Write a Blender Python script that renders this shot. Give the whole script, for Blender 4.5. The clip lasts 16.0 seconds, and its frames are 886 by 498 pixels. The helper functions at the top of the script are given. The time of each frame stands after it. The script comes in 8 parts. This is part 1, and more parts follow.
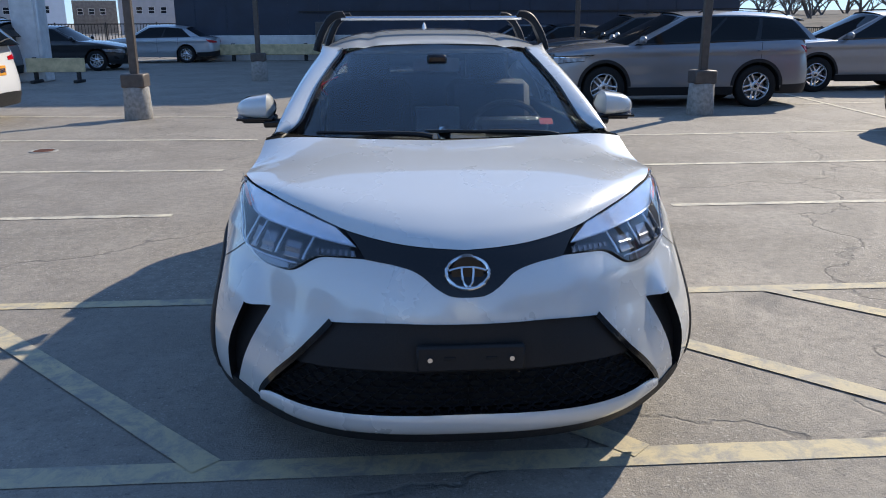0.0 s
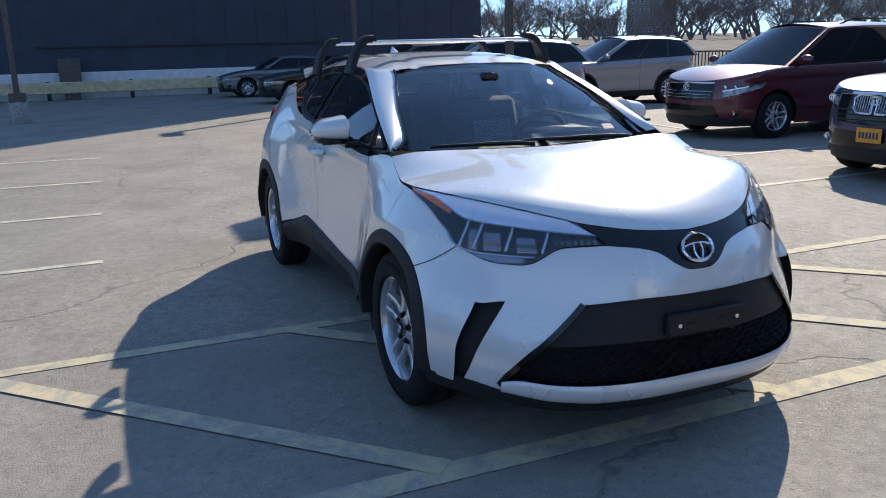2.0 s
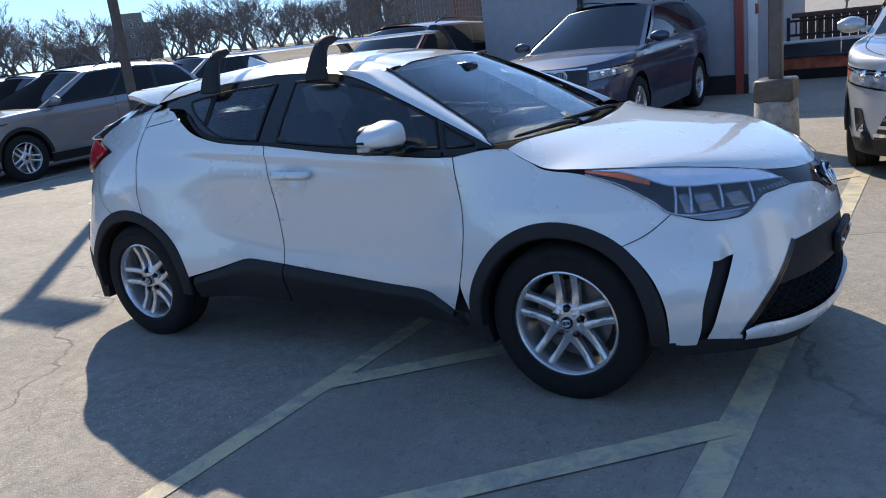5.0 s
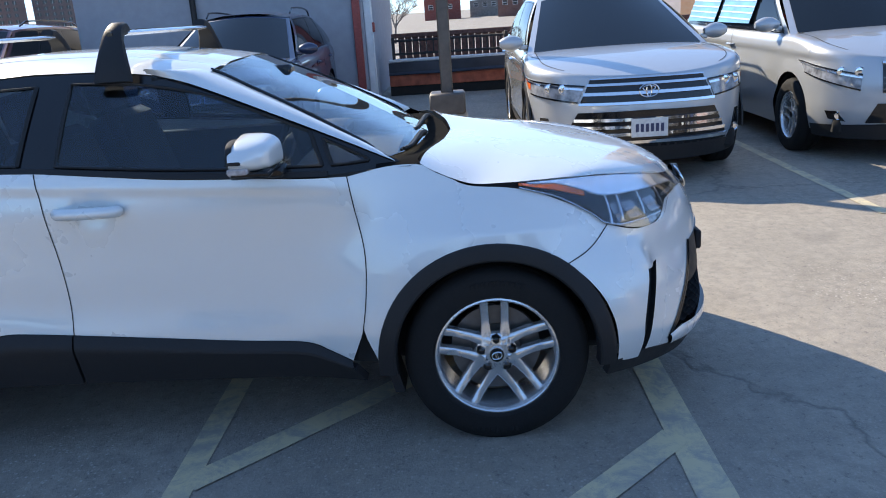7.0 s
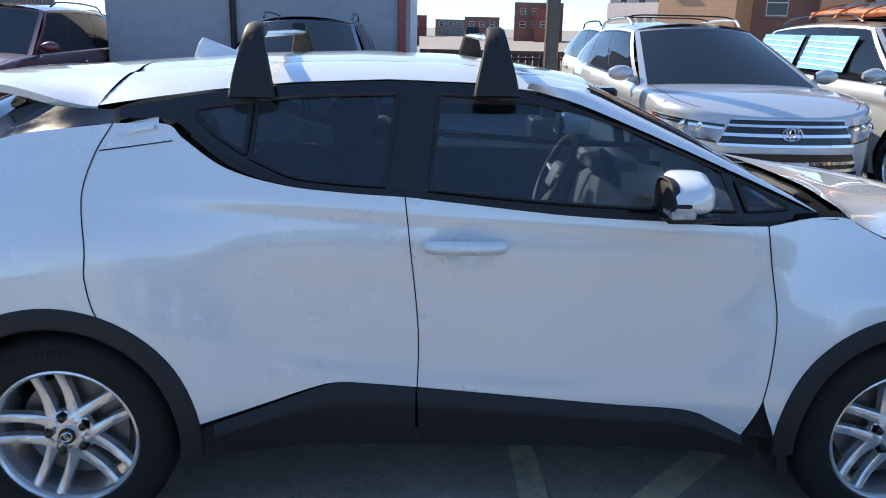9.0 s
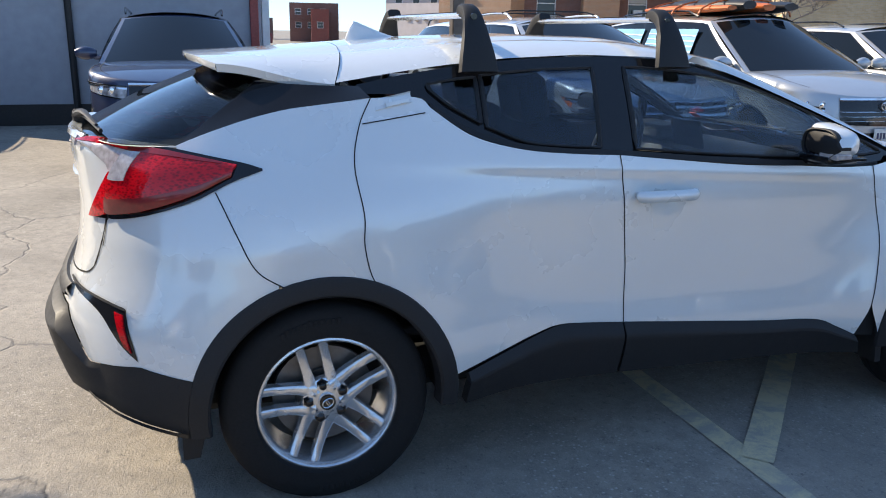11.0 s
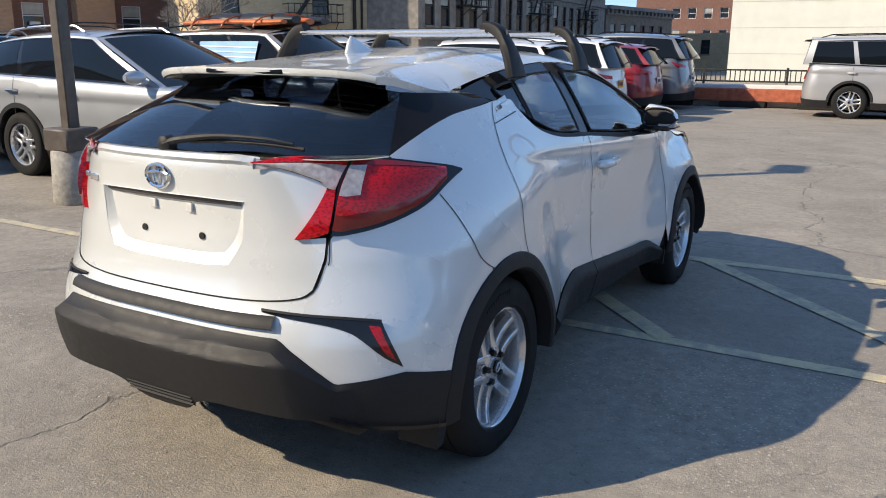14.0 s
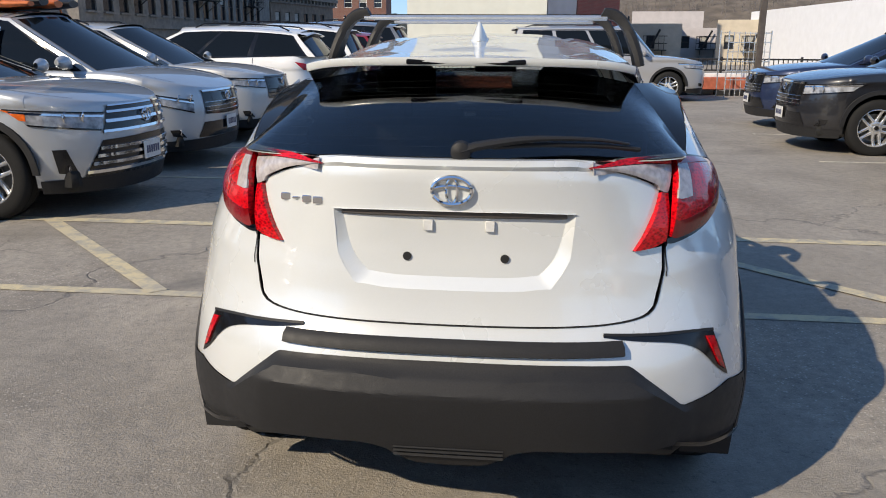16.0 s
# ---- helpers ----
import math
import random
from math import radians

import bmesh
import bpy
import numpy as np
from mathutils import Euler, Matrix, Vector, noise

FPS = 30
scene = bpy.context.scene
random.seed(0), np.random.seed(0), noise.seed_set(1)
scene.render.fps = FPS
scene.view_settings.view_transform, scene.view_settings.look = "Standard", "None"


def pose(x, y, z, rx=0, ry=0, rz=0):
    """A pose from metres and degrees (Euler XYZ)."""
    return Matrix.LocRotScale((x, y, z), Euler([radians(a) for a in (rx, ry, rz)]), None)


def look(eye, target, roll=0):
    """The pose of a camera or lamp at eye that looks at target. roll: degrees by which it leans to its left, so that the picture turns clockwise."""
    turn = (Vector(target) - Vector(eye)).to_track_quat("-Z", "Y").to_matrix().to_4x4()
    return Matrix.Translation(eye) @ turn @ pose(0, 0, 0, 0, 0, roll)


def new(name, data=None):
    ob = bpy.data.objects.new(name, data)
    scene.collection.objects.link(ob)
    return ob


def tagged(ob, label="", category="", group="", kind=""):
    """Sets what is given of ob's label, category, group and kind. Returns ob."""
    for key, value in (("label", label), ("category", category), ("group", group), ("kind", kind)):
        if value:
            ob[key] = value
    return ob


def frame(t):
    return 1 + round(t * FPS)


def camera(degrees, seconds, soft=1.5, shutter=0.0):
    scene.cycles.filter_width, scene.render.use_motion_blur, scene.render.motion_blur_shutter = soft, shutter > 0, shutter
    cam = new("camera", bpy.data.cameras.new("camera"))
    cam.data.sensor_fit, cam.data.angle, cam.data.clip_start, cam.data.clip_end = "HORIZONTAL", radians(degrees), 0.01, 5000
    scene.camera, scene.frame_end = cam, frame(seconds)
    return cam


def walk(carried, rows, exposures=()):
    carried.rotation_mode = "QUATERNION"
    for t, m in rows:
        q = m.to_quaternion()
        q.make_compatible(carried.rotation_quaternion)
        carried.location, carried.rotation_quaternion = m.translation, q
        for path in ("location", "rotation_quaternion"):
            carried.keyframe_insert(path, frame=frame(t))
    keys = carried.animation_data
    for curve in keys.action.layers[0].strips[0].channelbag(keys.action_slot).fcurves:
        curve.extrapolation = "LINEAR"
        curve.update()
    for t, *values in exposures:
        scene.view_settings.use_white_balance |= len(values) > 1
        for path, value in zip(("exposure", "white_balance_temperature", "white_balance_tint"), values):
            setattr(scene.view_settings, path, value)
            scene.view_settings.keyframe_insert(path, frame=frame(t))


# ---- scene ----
# camera and its walk
cam = camera(57.96, 16.0, soft=1.0)
PATH = [
    (0, (-0.219, -4.537, 1.528), (-0.102, -2.617, 0.98), -0.26),
    (0.5, (-0.586, -4.625, 1.516), (-0.347, -2.708, 0.996), 0.09),
    (1, (-0.986, -4.581, 1.494), (-0.591, -2.686, 0.992), 0.06),
    (1.5, (-1.469, -4.573, 1.555), (-0.912, -2.725, 1.031), -1.09),
    (2, (-1.915, -4.418, 1.494), (-1.173, -2.625, 1.010), -1.50),
    (2.5, (-2.332, -4.207, 1.489), (-1.420, -2.492, 1.012), -2.51),
    (3, (-2.709, -3.948, 1.490), (-1.628, -2.335, 1.010), -3.35),
    (5.5, (-3.762, -2.278, 1.557), (-2.048, -1.397, 1.021), -6.94),
    (6, (-3.799, -1.936, 1.596), (-1.995, -1.273, 1.042), -6.7),
    (6.5, (-3.766, -1.579, 1.58), (-1.884, -1.193, 1.023), -5.72),
    (7, (-3.534, -1.239, 1.549), (-1.618, -1.175, 0.978), -3.86),
    (7.5, (-3.341, -0.838, 1.524), (-1.437, -0.993, 0.933), -2.22),
    (8, (-3.179, -0.452, 1.543), (-1.272, -0.626, 0.965), -1.16),
    (8.5, (-3.118, -0.077, 1.568), (-1.198, -0.192, 1.02), 0.07),
    (9, (-3.119, 0.264, 1.58), (-1.194, 0.18, 1.045), 1.29),
    (9.5, (-3.14, 0.536, 1.52), (-1.211, 0.427, 1.004), 2.16),
    (10, (-3.204, 0.834, 1.468), (-1.281, 0.633, 0.954), 1.82),
    (12.5, (-2.996, 3.072, 1.523), (-1.568, 1.77, 1.006), 1.04),
    (13, (-2.729, 3.336, 1.501), (-1.448, 1.886, 0.996), 0.88),
    (13.5, (-2.418, 3.594, 1.48), (-1.282, 2.021, 0.992), 0.49),
    (14, (-2.055, 3.817, 1.464), (-1.082, 2.137, 0.983), 0.27),
    (14.5, (-1.628, 3.923, 1.475), (-0.821, 2.159, 0.988), 0.17),
    (15, (-1.132, 4.064, 1.481), (-0.518, 2.225, 0.988), 0.45),
    (15.5, (-0.673, 4.084, 1.458), (-0.264, 2.191, 0.962), 0.27),
    (16, (-0.193, 4.125, 1.453), (0.01, 2.2, 0.949), 0.32),
]
EXPOSURE = [(0, 0.38, 6800, 10), (3, 0.48, 6800, 10), (5.5, 0.72, 7000, 10), (7, 1.05, 7150, 10), (8, 1.06, 7250, 10), (9.5, 1.02, 7300, 10), (12.5, 0.82, 7700, 10), (14.5, 0.45, 7500, 10), (16, 0.25, 7300, 10)]
walk(cam, [(t, look(eye, target, roll)) for t, eye, target, roll in PATH], EXPOSURE)

# ---- light ----
SUN_FROM = Vector((1.02, 1.05, 1.0))
world = bpy.data.worlds.new("sky")
scene.world = world
world.use_nodes = True
wn = world.node_tree.nodes
sky = wn.new("ShaderNodeTexSky")
sky.sky_type = "NISHITA"
sky.sun_disc = False
sky.sun_elevation = math.asin(SUN_FROM.normalized().z)
sky.sun_rotation = math.atan2(SUN_FROM.x, SUN_FROM.y)
sky.air_density, sky.dust_density, sky.ozone_density = 0.8, 0.0, 4.0
wn["Background"].inputs["Strength"].default_value = 0.235
tint = wn.new("ShaderNodeMix")
tint.data_type, tint.blend_type = "RGBA", "MULTIPLY"
tint.inputs[0].default_value = 1.0
tint.inputs[7].default_value = (0.63, 0.89, 1.27, 1)
even = wn.new("ShaderNodeGamma")
even.inputs["Gamma"].default_value = 0.58
world.node_tree.links.new(sky.outputs["Color"], even.inputs["Color"])
world.node_tree.links.new(even.outputs["Color"], tint.inputs[6])
world.node_tree.links.new(tint.outputs[2], wn["Background"].inputs["Color"])

sun_data = bpy.data.lights.new("sun", "SUN")
sun_data.energy, sun_data.angle, sun_data.color = 4.2, radians(0.53), (1.0, 0.92, 0.80)
sun = new("sun", sun_data)
sun.matrix_world = look(SUN_FROM * 40, (0, 0, 0))


# ---- materials ----
class Nodes:
    """A node material under construction."""

    def __init__(self, name):
        self.mat = bpy.data.materials.new(name)
        self.mat.use_nodes = True
        self.tree = self.mat.node_tree
        self.bsdf = self.tree.nodes["Principled BSDF"]

    def node(self, kind, **values):
        n = self.tree.nodes.new(kind)
        for key, value in values.items():
            n.inputs[key].default_value = value
        return n

    def link(self, a, b):
        self.tree.links.new(a, b)

    def coords(self, scale=1.0, space="Object"):
        c = self.tree.nodes.new("ShaderNodeTexCoord")
        m = self.node("ShaderNodeMapping")
        m.inputs["Scale"].default_value = (scale, scale, scale) if isinstance(scale, (int, float)) else scale
        self.link(c.outputs[space], m.inputs["Vector"])
        return m.outputs["Vector"]

    def noise(self, vector, scale, detail=4.0, rough=0.55, distortion=0.0):
        n = self.node("ShaderNodeTexNoise", Scale=scale, Detail=detail, Roughness=rough, Distortion=distortion)
        self.link(vector, n.inputs["Vector"])
        return n.outputs["Fac"]

    def ramp(self, fac, *stops):
        r = self.tree.nodes.new("ShaderNodeValToRGB")
        el = r.color_ramp.elements
        while len(el) < len(stops):
            el.new(0.5)
        for e, (pos, col) in zip(el, stops):
            e.position = pos
            e.color = (*col, 1) if isinstance(col, (tuple, list)) else (col, col, col, 1)
        self.link(fac, r.inputs["Fac"])
        return r.outputs["Color"]

    def bump(self, height, strength, distance=0.01):
        b = self.node("ShaderNodeBump", Strength=strength, Distance=distance)
        self.link(height, b.inputs["Height"])
        self.link(b.outputs["Normal"], self.bsdf.inputs["Normal"])
        return self

    def set(self, **values):
        for key, value in values.items():
            sock = self.bsdf.inputs[key.replace("_", " ")]
            if isinstance(value, (int, float)):
                sock.default_value = value
            elif isinstance(value, (tuple, list)):
                sock.default_value = (*value, 1)
            else:
                self.link(value, sock)
        return self


def colour_mix(n, fac, a, b, mode="MIX"):
    """A colour mix by socket index, since a Mix node's sockets share names."""
    m = n.tree.nodes.new("ShaderNodeMix")
    m.data_type, m.blend_type = "RGBA", mode
    for value, sock in ((fac, m.inputs[0]), (a, m.inputs[6]), (b, m.inputs[7])):
        if isinstance(value, (int, float)):
            sock.default_value = value if sock == m.inputs[0] else (value, value, value, 1)
        elif isinstance(value, (tuple, list)):
            sock.default_value = (*value, 1)
        else:
            n.link(value, sock)
    return m.outputs[2]


def paint(name, colour, metal=0.0, rough=0.32, coat=1.0, flake=0.05, dirt=0.05, ior=1.5):
    """Clear-coated car paint with a little dust."""
    n = Nodes(name)
    v = n.coords()
    big = n.noise(v, 2.3, 5)
    fine = n.noise(v, 420.0, 2)
    base = colour_mix(n, n.ramp(fine, (0.35, 0.0), (0.75, flake)), colour, tuple(min(1, c * 1.6 + 0.05) for c in colour))
    base = colour_mix(n, n.ramp(big, (0.45, 0.0), (0.8, dirt)), base, (0.32, 0.29, 0.25))
    n.set(Base_Color=base, Metallic=metal, Roughness=n.ramp(big, (0.3, rough), (0.8, rough + 0.12)))
    n.set(Coat_Weight=coat, Coat_IOR=ior, Coat_Roughness=n.ramp(n.noise(v, 9.0), (0.3, 0.008), (0.8, 0.03)))
    return n.mat


def plain(name, colour, rough=0.5, metal=0.0, vary=0.15, scale=30.0, bump=0.0, **more):
    """A surface with grain at two scales."""
    n = Nodes(name)
    v = n.coords()
    a, b = n.noise(v, scale, 5), n.noise(v, scale * 0.12, 4)
    lo, hi = tuple(c * (1 - vary) for c in colour), tuple(min(1, c * (1 + vary)) for c in colour)
    base = colour_mix(n, n.ramp(a, (0.3, 0.0), (0.7, 1.0)), lo, hi)
    base = colour_mix(n, n.ramp(b, (0.4, 0.0), (0.75, 0.5 * vary)), base, tuple(min(1, c * 1.5 + 0.012) for c in colour))
    n.set(Base_Color=base, Metallic=metal, Roughness=n.ramp(b, (0.3, max(0.02, rough - 0.06)), (0.75, min(1, rough + 0.08))), **more)
    if bump:
        n.bump(a, bump, 0.002)
    return n.mat


def glass(name, colour, rough=0.02, clear=0.0):
    """Tinted glass; clear says how much of it lets the inside be seen."""
    n = Nodes(name)
    n.set(Base_Color=colour, Roughness=rough, IOR=1.5 if clear else 1.33)
    n.set(Transmission_Weight=clear)
    return n.mat


M_WHITE = paint("pearl_white_paint", (0.67, 0.69, 0.68), metal=0.17, rough=0.24, flake=0.12, dirt=0.05, ior=1.62)
M_BLACKPL = plain("black_grained_plastic", (0.019, 0.019, 0.020), rough=0.55, bump=0.25, scale=240, Specular_IOR_Level=0.26)
M_GLOSSBLK = plain("gloss_black_trim", (0.008, 0.008, 0.009), rough=0.12, scale=60)
M_TYRE = plain("tyre_rubber", (0.013, 0.013, 0.013), rough=0.80, bump=0.3, scale=120, Specular_IOR_Level=0.25)
M_MATTE = plain("matte_black_cowl", (0.010, 0.010, 0.010), rough=1.0, Specular_IOR_Level=0.02)
M_DARK = plain("dark_underside", (0.010, 0.010, 0.010), rough=0.85)
M_CHROME = plain("chrome", (0.75, 0.75, 0.76), rough=0.08, metal=1.0, vary=0.03)
M_ALLOY = plain("silver_alloy", (0.66, 0.67, 0.68), rough=0.22, metal=0.75, vary=0.05)
M_DARKALLOY = plain("brake_disc_steel", (0.16, 0.155, 0.15), rough=0.45, metal=0.8)
# mirror base darkened to stand in for a dark reflection
M_MIRROR = plain("darkened_mirror_glass", (0.14, 0.15, 0.16), rough=0.02, metal=1.0, vary=0.02)
M_PILLAR = plain("smooth_black_pillar", (0.006, 0.006, 0.007), rough=0.08, scale=60, Specular_IOR_Level=0.14)
M_GLASS = glass("dark_tinted_glass", (0.006, 0.008, 0.010))


def ribbed(name, colour, scale=160.0, rough=0.1, dark=0.35):
    """A lamp lens over fine reflector facets."""
    n = Nodes(name)
    v = n.coords((1.0, 0.8, 1.6))
    a = n.node("ShaderNodeTexVoronoi", Scale=scale)
    n.link(v, a.inputs["Vector"])
    big = n.noise(v, scale * 0.09, 3)
    fac = colour_mix(n, 0.45, a.outputs["Distance"], big)
    base = colour_mix(n, n.ramp(fac, (0.30, 0.0), (0.58, 1.0)), tuple(c * dark for c in colour), colour)
    n.set(Base_Color=base, Roughness=rough, Specular_IOR_Level=0.25, Coat_Weight=0.55, Coat_Roughness=0.02)
    n.bump(a.outputs["Distance"], 0.25, 0.002)
    return n.mat


M_RED = ribbed("red_lamp_lens", (0.62, 0.004, 0.010), 90, 0.14, 0.30)
M_LAMP = plain("headlamp_lens", (0.25, 0.26, 0.28), rough=0.05, vary=0.65, scale=13, Coat_Weight=0.8)
M_AMBER = plain("amber_lamp_lens", (0.65, 0.12, 0.02), rough=0.1, vary=0.3, scale=50)
M_PLATE = plain("number_plate_white", (0.62, 0.62, 0.6), rough=0.4)
M_PLATEO = plain("number_plate_orange", (0.75, 0.32, 0.03), rough=0.4)
M_PLATEBAR = plain("number_plate_bars", (0.03, 0.04, 0.10), rough=0.4)


def ground_material():
    n = Nodes("worn_concrete_deck")
    v = n.coords(1.0)
    big = n.noise(v, 0.16, 6, 0.6, 0.6)
    mid = n.noise(v, 0.9, 8, 0.65, 0.8)
    fine = n.noise(v, 14.0, 8, 0.7)
    grit = n.noise(v, 95.0, 3, 0.7)
    base = n.ramp(mid, (0.28, (0.162, 0.143, 0.117)), (0.5, (0.272, 0.239, 0.197)), (0.72, (0.375, 0.330, 0.271)))
    base = colour_mix(n, n.ramp(big, (0.42, 0.0), (0.62, 0.55)), base, (0.295, 0.262, 0.210))
    base = colour_mix(n, n.ramp(fine, (0.42, 0.0), (0.72, 0.70)), base, (0.15, 0.14, 0.13))
    base = colour_mix(n, n.ramp(grit, (0.5, 0.0), (0.8, 0.35)), base, (0.55, 0.53, 0.49))
    # coarse aggregate showing through where the skin has worn
    agg = n.node("ShaderNodeTexVoronoi", Scale=42.0)
    n.link(v, agg.inputs["Vector"])
    worn = n.ramp(n.noise(v, 0.55, 5, 0.6, 0.5), (0.46, 0.0), (0.60, 1.0))
    chips = n.ramp(agg.outputs["Distance"], (0.10, 0.8), (0.30, 0.0))
    base = colour_mix(n, colour_mix(n, worn, 0.12, chips), base, (0.52, 0.48, 0.42))
    pits = n.ramp(n.noise(v, 33.0, 6, 0.75), (0.56, 0.0), (0.66, 0.75))
    base = colour_mix(n, pits, base, (0.13, 0.12, 0.11))
    # swirled broom and trowel marks
    w = n.node("ShaderNodeTexWave", Scale=1.1, Distortion=14.0, Detail=5.0)
    w.inputs["Detail Scale"].default_value = 1.4
    n.link(v, w.inputs["Vector"])
    base = colour_mix(n, n.ramp(w.outputs["Fac"], (0.02, 0.22), (0.10, 0.0)), base, (0.20, 0.185, 0.165))
    # dark oil spots
    spot = n.noise(v, 0.75, 3, 0.5)
    base = colour_mix(n, n.ramp(spot, (0.66, 0.0), (0.74, 0.55)), base, (0.12, 0.115, 0.11))
    # fine hairline cracks
    warp = n.node("ShaderNodeTexNoise", Scale=1.6, Detail=5.0)
    n.link(v, warp.inputs["Vector"])
    moved = n.tree.nodes.new("ShaderNodeVectorMath")
    moved.operation = "MULTIPLY_ADD"
    n.link(warp.outputs["Color"], moved.inputs[0])
    moved.inputs[1].default_value = (0.9, 0.9, 0.9)
    n.link(v, moved.inputs[2])
    vor = n.node("ShaderNodeTexVoronoi", Scale=0.20)
    vor.feature = "DISTANCE_TO_EDGE"
    n.link(moved.outputs[0], vor.inputs["Vector"])
    crack = n.ramp(vor.outputs["Distance"], (0.0, 0.55), (0.0035, 0.0))
    base = colour_mix(n, crack, base, (0.10, 0.095, 0.09))
    n.set(Base_Color=base, Roughness=n.ramp(fine, (0.3, 0.66), (0.7, 0.86)), Specular_IOR_Level=0.35)
    # short branching cracks
    vor2 = n.node("ShaderNodeTexVoronoi", Scale=1.15)
    vor2.feature = "DISTANCE_TO_EDGE"
    n.link(moved.outputs[0], vor2.inputs["Vector"])
    fine_crack = n.ramp(vor2.outputs["Distance"], (0.0, 0.8), (0.012, 0.0))
    patch = n.ramp(n.noise(v, 0.38, 3), (0.60, 0.0), (0.66, 0.8))
    base = colour_mix(n, colour_mix(n, patch, 0.0, fine_crack), base, (0.11, 0.10, 0.09))
    n.set(Base_Color=base)
    h = n.tree.nodes.new("ShaderNodeMath")
    h.operation = "SUBTRACT"
    n.link(colour_mix(n, 0.45, fine, grit), h.inputs[0])
    n.link(crack, h.inputs[1])
    n.bump(h.outputs[0], 0.75, 0.014)
    return n.mat


def line_material(name, colour):
    n = Nodes(name)
    v = n.coords(1.0)
    wear = n.noise(v, 7.0, 9, 0.75, 0.4)
    big = n.noise(v, 0.8, 4)
    base = colour_mix(n, n.ramp(wear, (0.44, 0.0), (0.60, 0.9)), colour, (0.30, 0.285, 0.255))
    base = colour_mix(n, n.ramp(big, (0.4, 0.0), (0.75, 0.5)), base, (0.36, 0.34, 0.30))
    n.set(Base_Color=base, Roughness=0.8)
    n.bump(n.noise(v, 60.0, 4), 0.3, 0.004)
    return n.mat


M_GROUND = ground_material()
M_LINEY = line_material("worn_yellow_line_paint", (0.58, 0.49, 0.30))
M_LINEW = line_material("worn_cream_line_paint", (0.70, 0.64, 0.49))
M_CONC = plain("cast_concrete", (0.30, 0.285, 0.26), rough=0.85, vary=0.3, scale=18, bump=0.5)
M_POLE = plain("brown_painted_steel", (0.085, 0.07, 0.06), rough=0.5, vary=0.25, scale=12)


# ---- shapes ----
class Geo:
    """Vertices and faces of one mesh."""

    def __init__(self):
        self.v, self.f, self.m = [], [], []

    def add(self, verts, faces, mat=0):
        k = len(self.v)
        self.v += [tuple(float(c) for c in p) for p in verts]
        self.f += [tuple(i + k for i in f) for f in faces]
        self.m += [mat] * len(faces)
        return self

    def grid(self, rows, mat=0, flip=False, wrap=False):
        """A sheet through rows of points."""
        a, b = len(rows), len(rows[0])
        faces = []
        for i in range(a - 1):
            for j in range(b if wrap else b - 1):
                q = (i * b + j, i * b + (j + 1) % b, (i + 1) * b + (j + 1) % b, (i + 1) * b + j)
                faces.append(q[::-1] if flip else q)
        return self.add([p for r in rows for p in r], faces, mat)

    def box(self, c, s, bevel=0.0, rot=None, mat=0):
        """A box about c of size s, with chamfered edges."""
        h = [x / 2 for x in s]
        b = min(bevel, *(x * 0.49 for x in h)) if bevel else 0
        if not b:
            pts = [(x * h[0], y * h[1], z * h[2]) for x in (-1, 1) for y in (-1, 1) for z in (-1, 1)]
            faces = [(0, 1, 3, 2), (4, 6, 7, 5), (0, 4, 5, 1), (2, 3, 7, 6), (0, 2, 6, 4), (1, 5, 7, 3)]
        else:
            pts, faces, ix = [], [], {}
            for sx in (-1, 1):
                for sy in (-1, 1):
                    for sz in (-1, 1):
                        for ax in range(3):
                            p = [sx * (h[0] - b), sy * (h[1] - b), sz * (h[2] - b)]
                            p[ax] = (sx, sy, sz)[ax] * h[ax]
                            ix[(sx, sy, sz, ax)] = len(pts)
                            pts.append(p)
            g = lambda sx, sy, sz, ax: ix[(sx, sy, sz, ax)]
            for s_ in (-1, 1):
                faces.append([g(s_, y, z, 0) for y, z in ((-1, -1), (1, -1), (1, 1), (-1, 1))][::s_])
                faces.append([g(x, s_, z, 1) for x, z in ((-1, -1), (-1, 1), (1, 1), (1, -1))][::s_])
                faces.append([g(x, y, s_, 2) for x, y in ((-1, -1), (1, -1), (1, 1), (-1, 1))][::s_])
            for a_ in (-1, 1):
                for b_ in (-1, 1):
                    faces.append([g(a_, b_, -1, 0), g(a_, b_, 1, 0), g(a_, b_, 1, 1), g(a_, b_, -1, 1)][:: a_ * b_])
                    faces.append([g(a_, -1, b_, 2), g(a_, 1, b_, 2), g(a_, 1, b_, 0), g(a_, -1, b_, 0)][:: a_ * b_])
                    faces.append([g(-1, a_, b_, 1), g(1, a_, b_, 1), g(1, a_, b_, 2), g(-1, a_, b_, 2)][:: a_ * b_])
                    for c_ in (-1, 1):
                        faces.append([g(a_, b_, c_, 0), g(a_, b_, c_, 1), g(a_, b_, c_, 2)][:: a_ * b_ * c_])
        m = (rot or Matrix.Identity(3))
        return self.add([Vector(c) + m @ Vector(p) for p in pts], faces, mat)

    def lathe(self, profile, c=(0, 0, 0), axis="x", n=32, mat=0, arc=(0, 360)):
        """A turned body; profile rows are (distance along the axis, radius)."""
        full = arc[1] - arc[0] >= 360
        k = n if full else n + 1
        rows = []
        for h, r in profile:
            row = []
            for i in range(k):
                a = radians(arc[0] + (arc[1] - arc[0]) * i / n)
                p = {"x": (h, r * math.cos(a), r * math.sin(a)), "y": (r * math.sin(a), h, r * math.cos(a)), "z": (r * math.cos(a), r * math.sin(a), h)}[axis]
                row.append((p[0] + c[0], p[1] + c[1], p[2] + c[2]))
            rows.append(row)
        return self.grid(rows, mat, wrap=full)

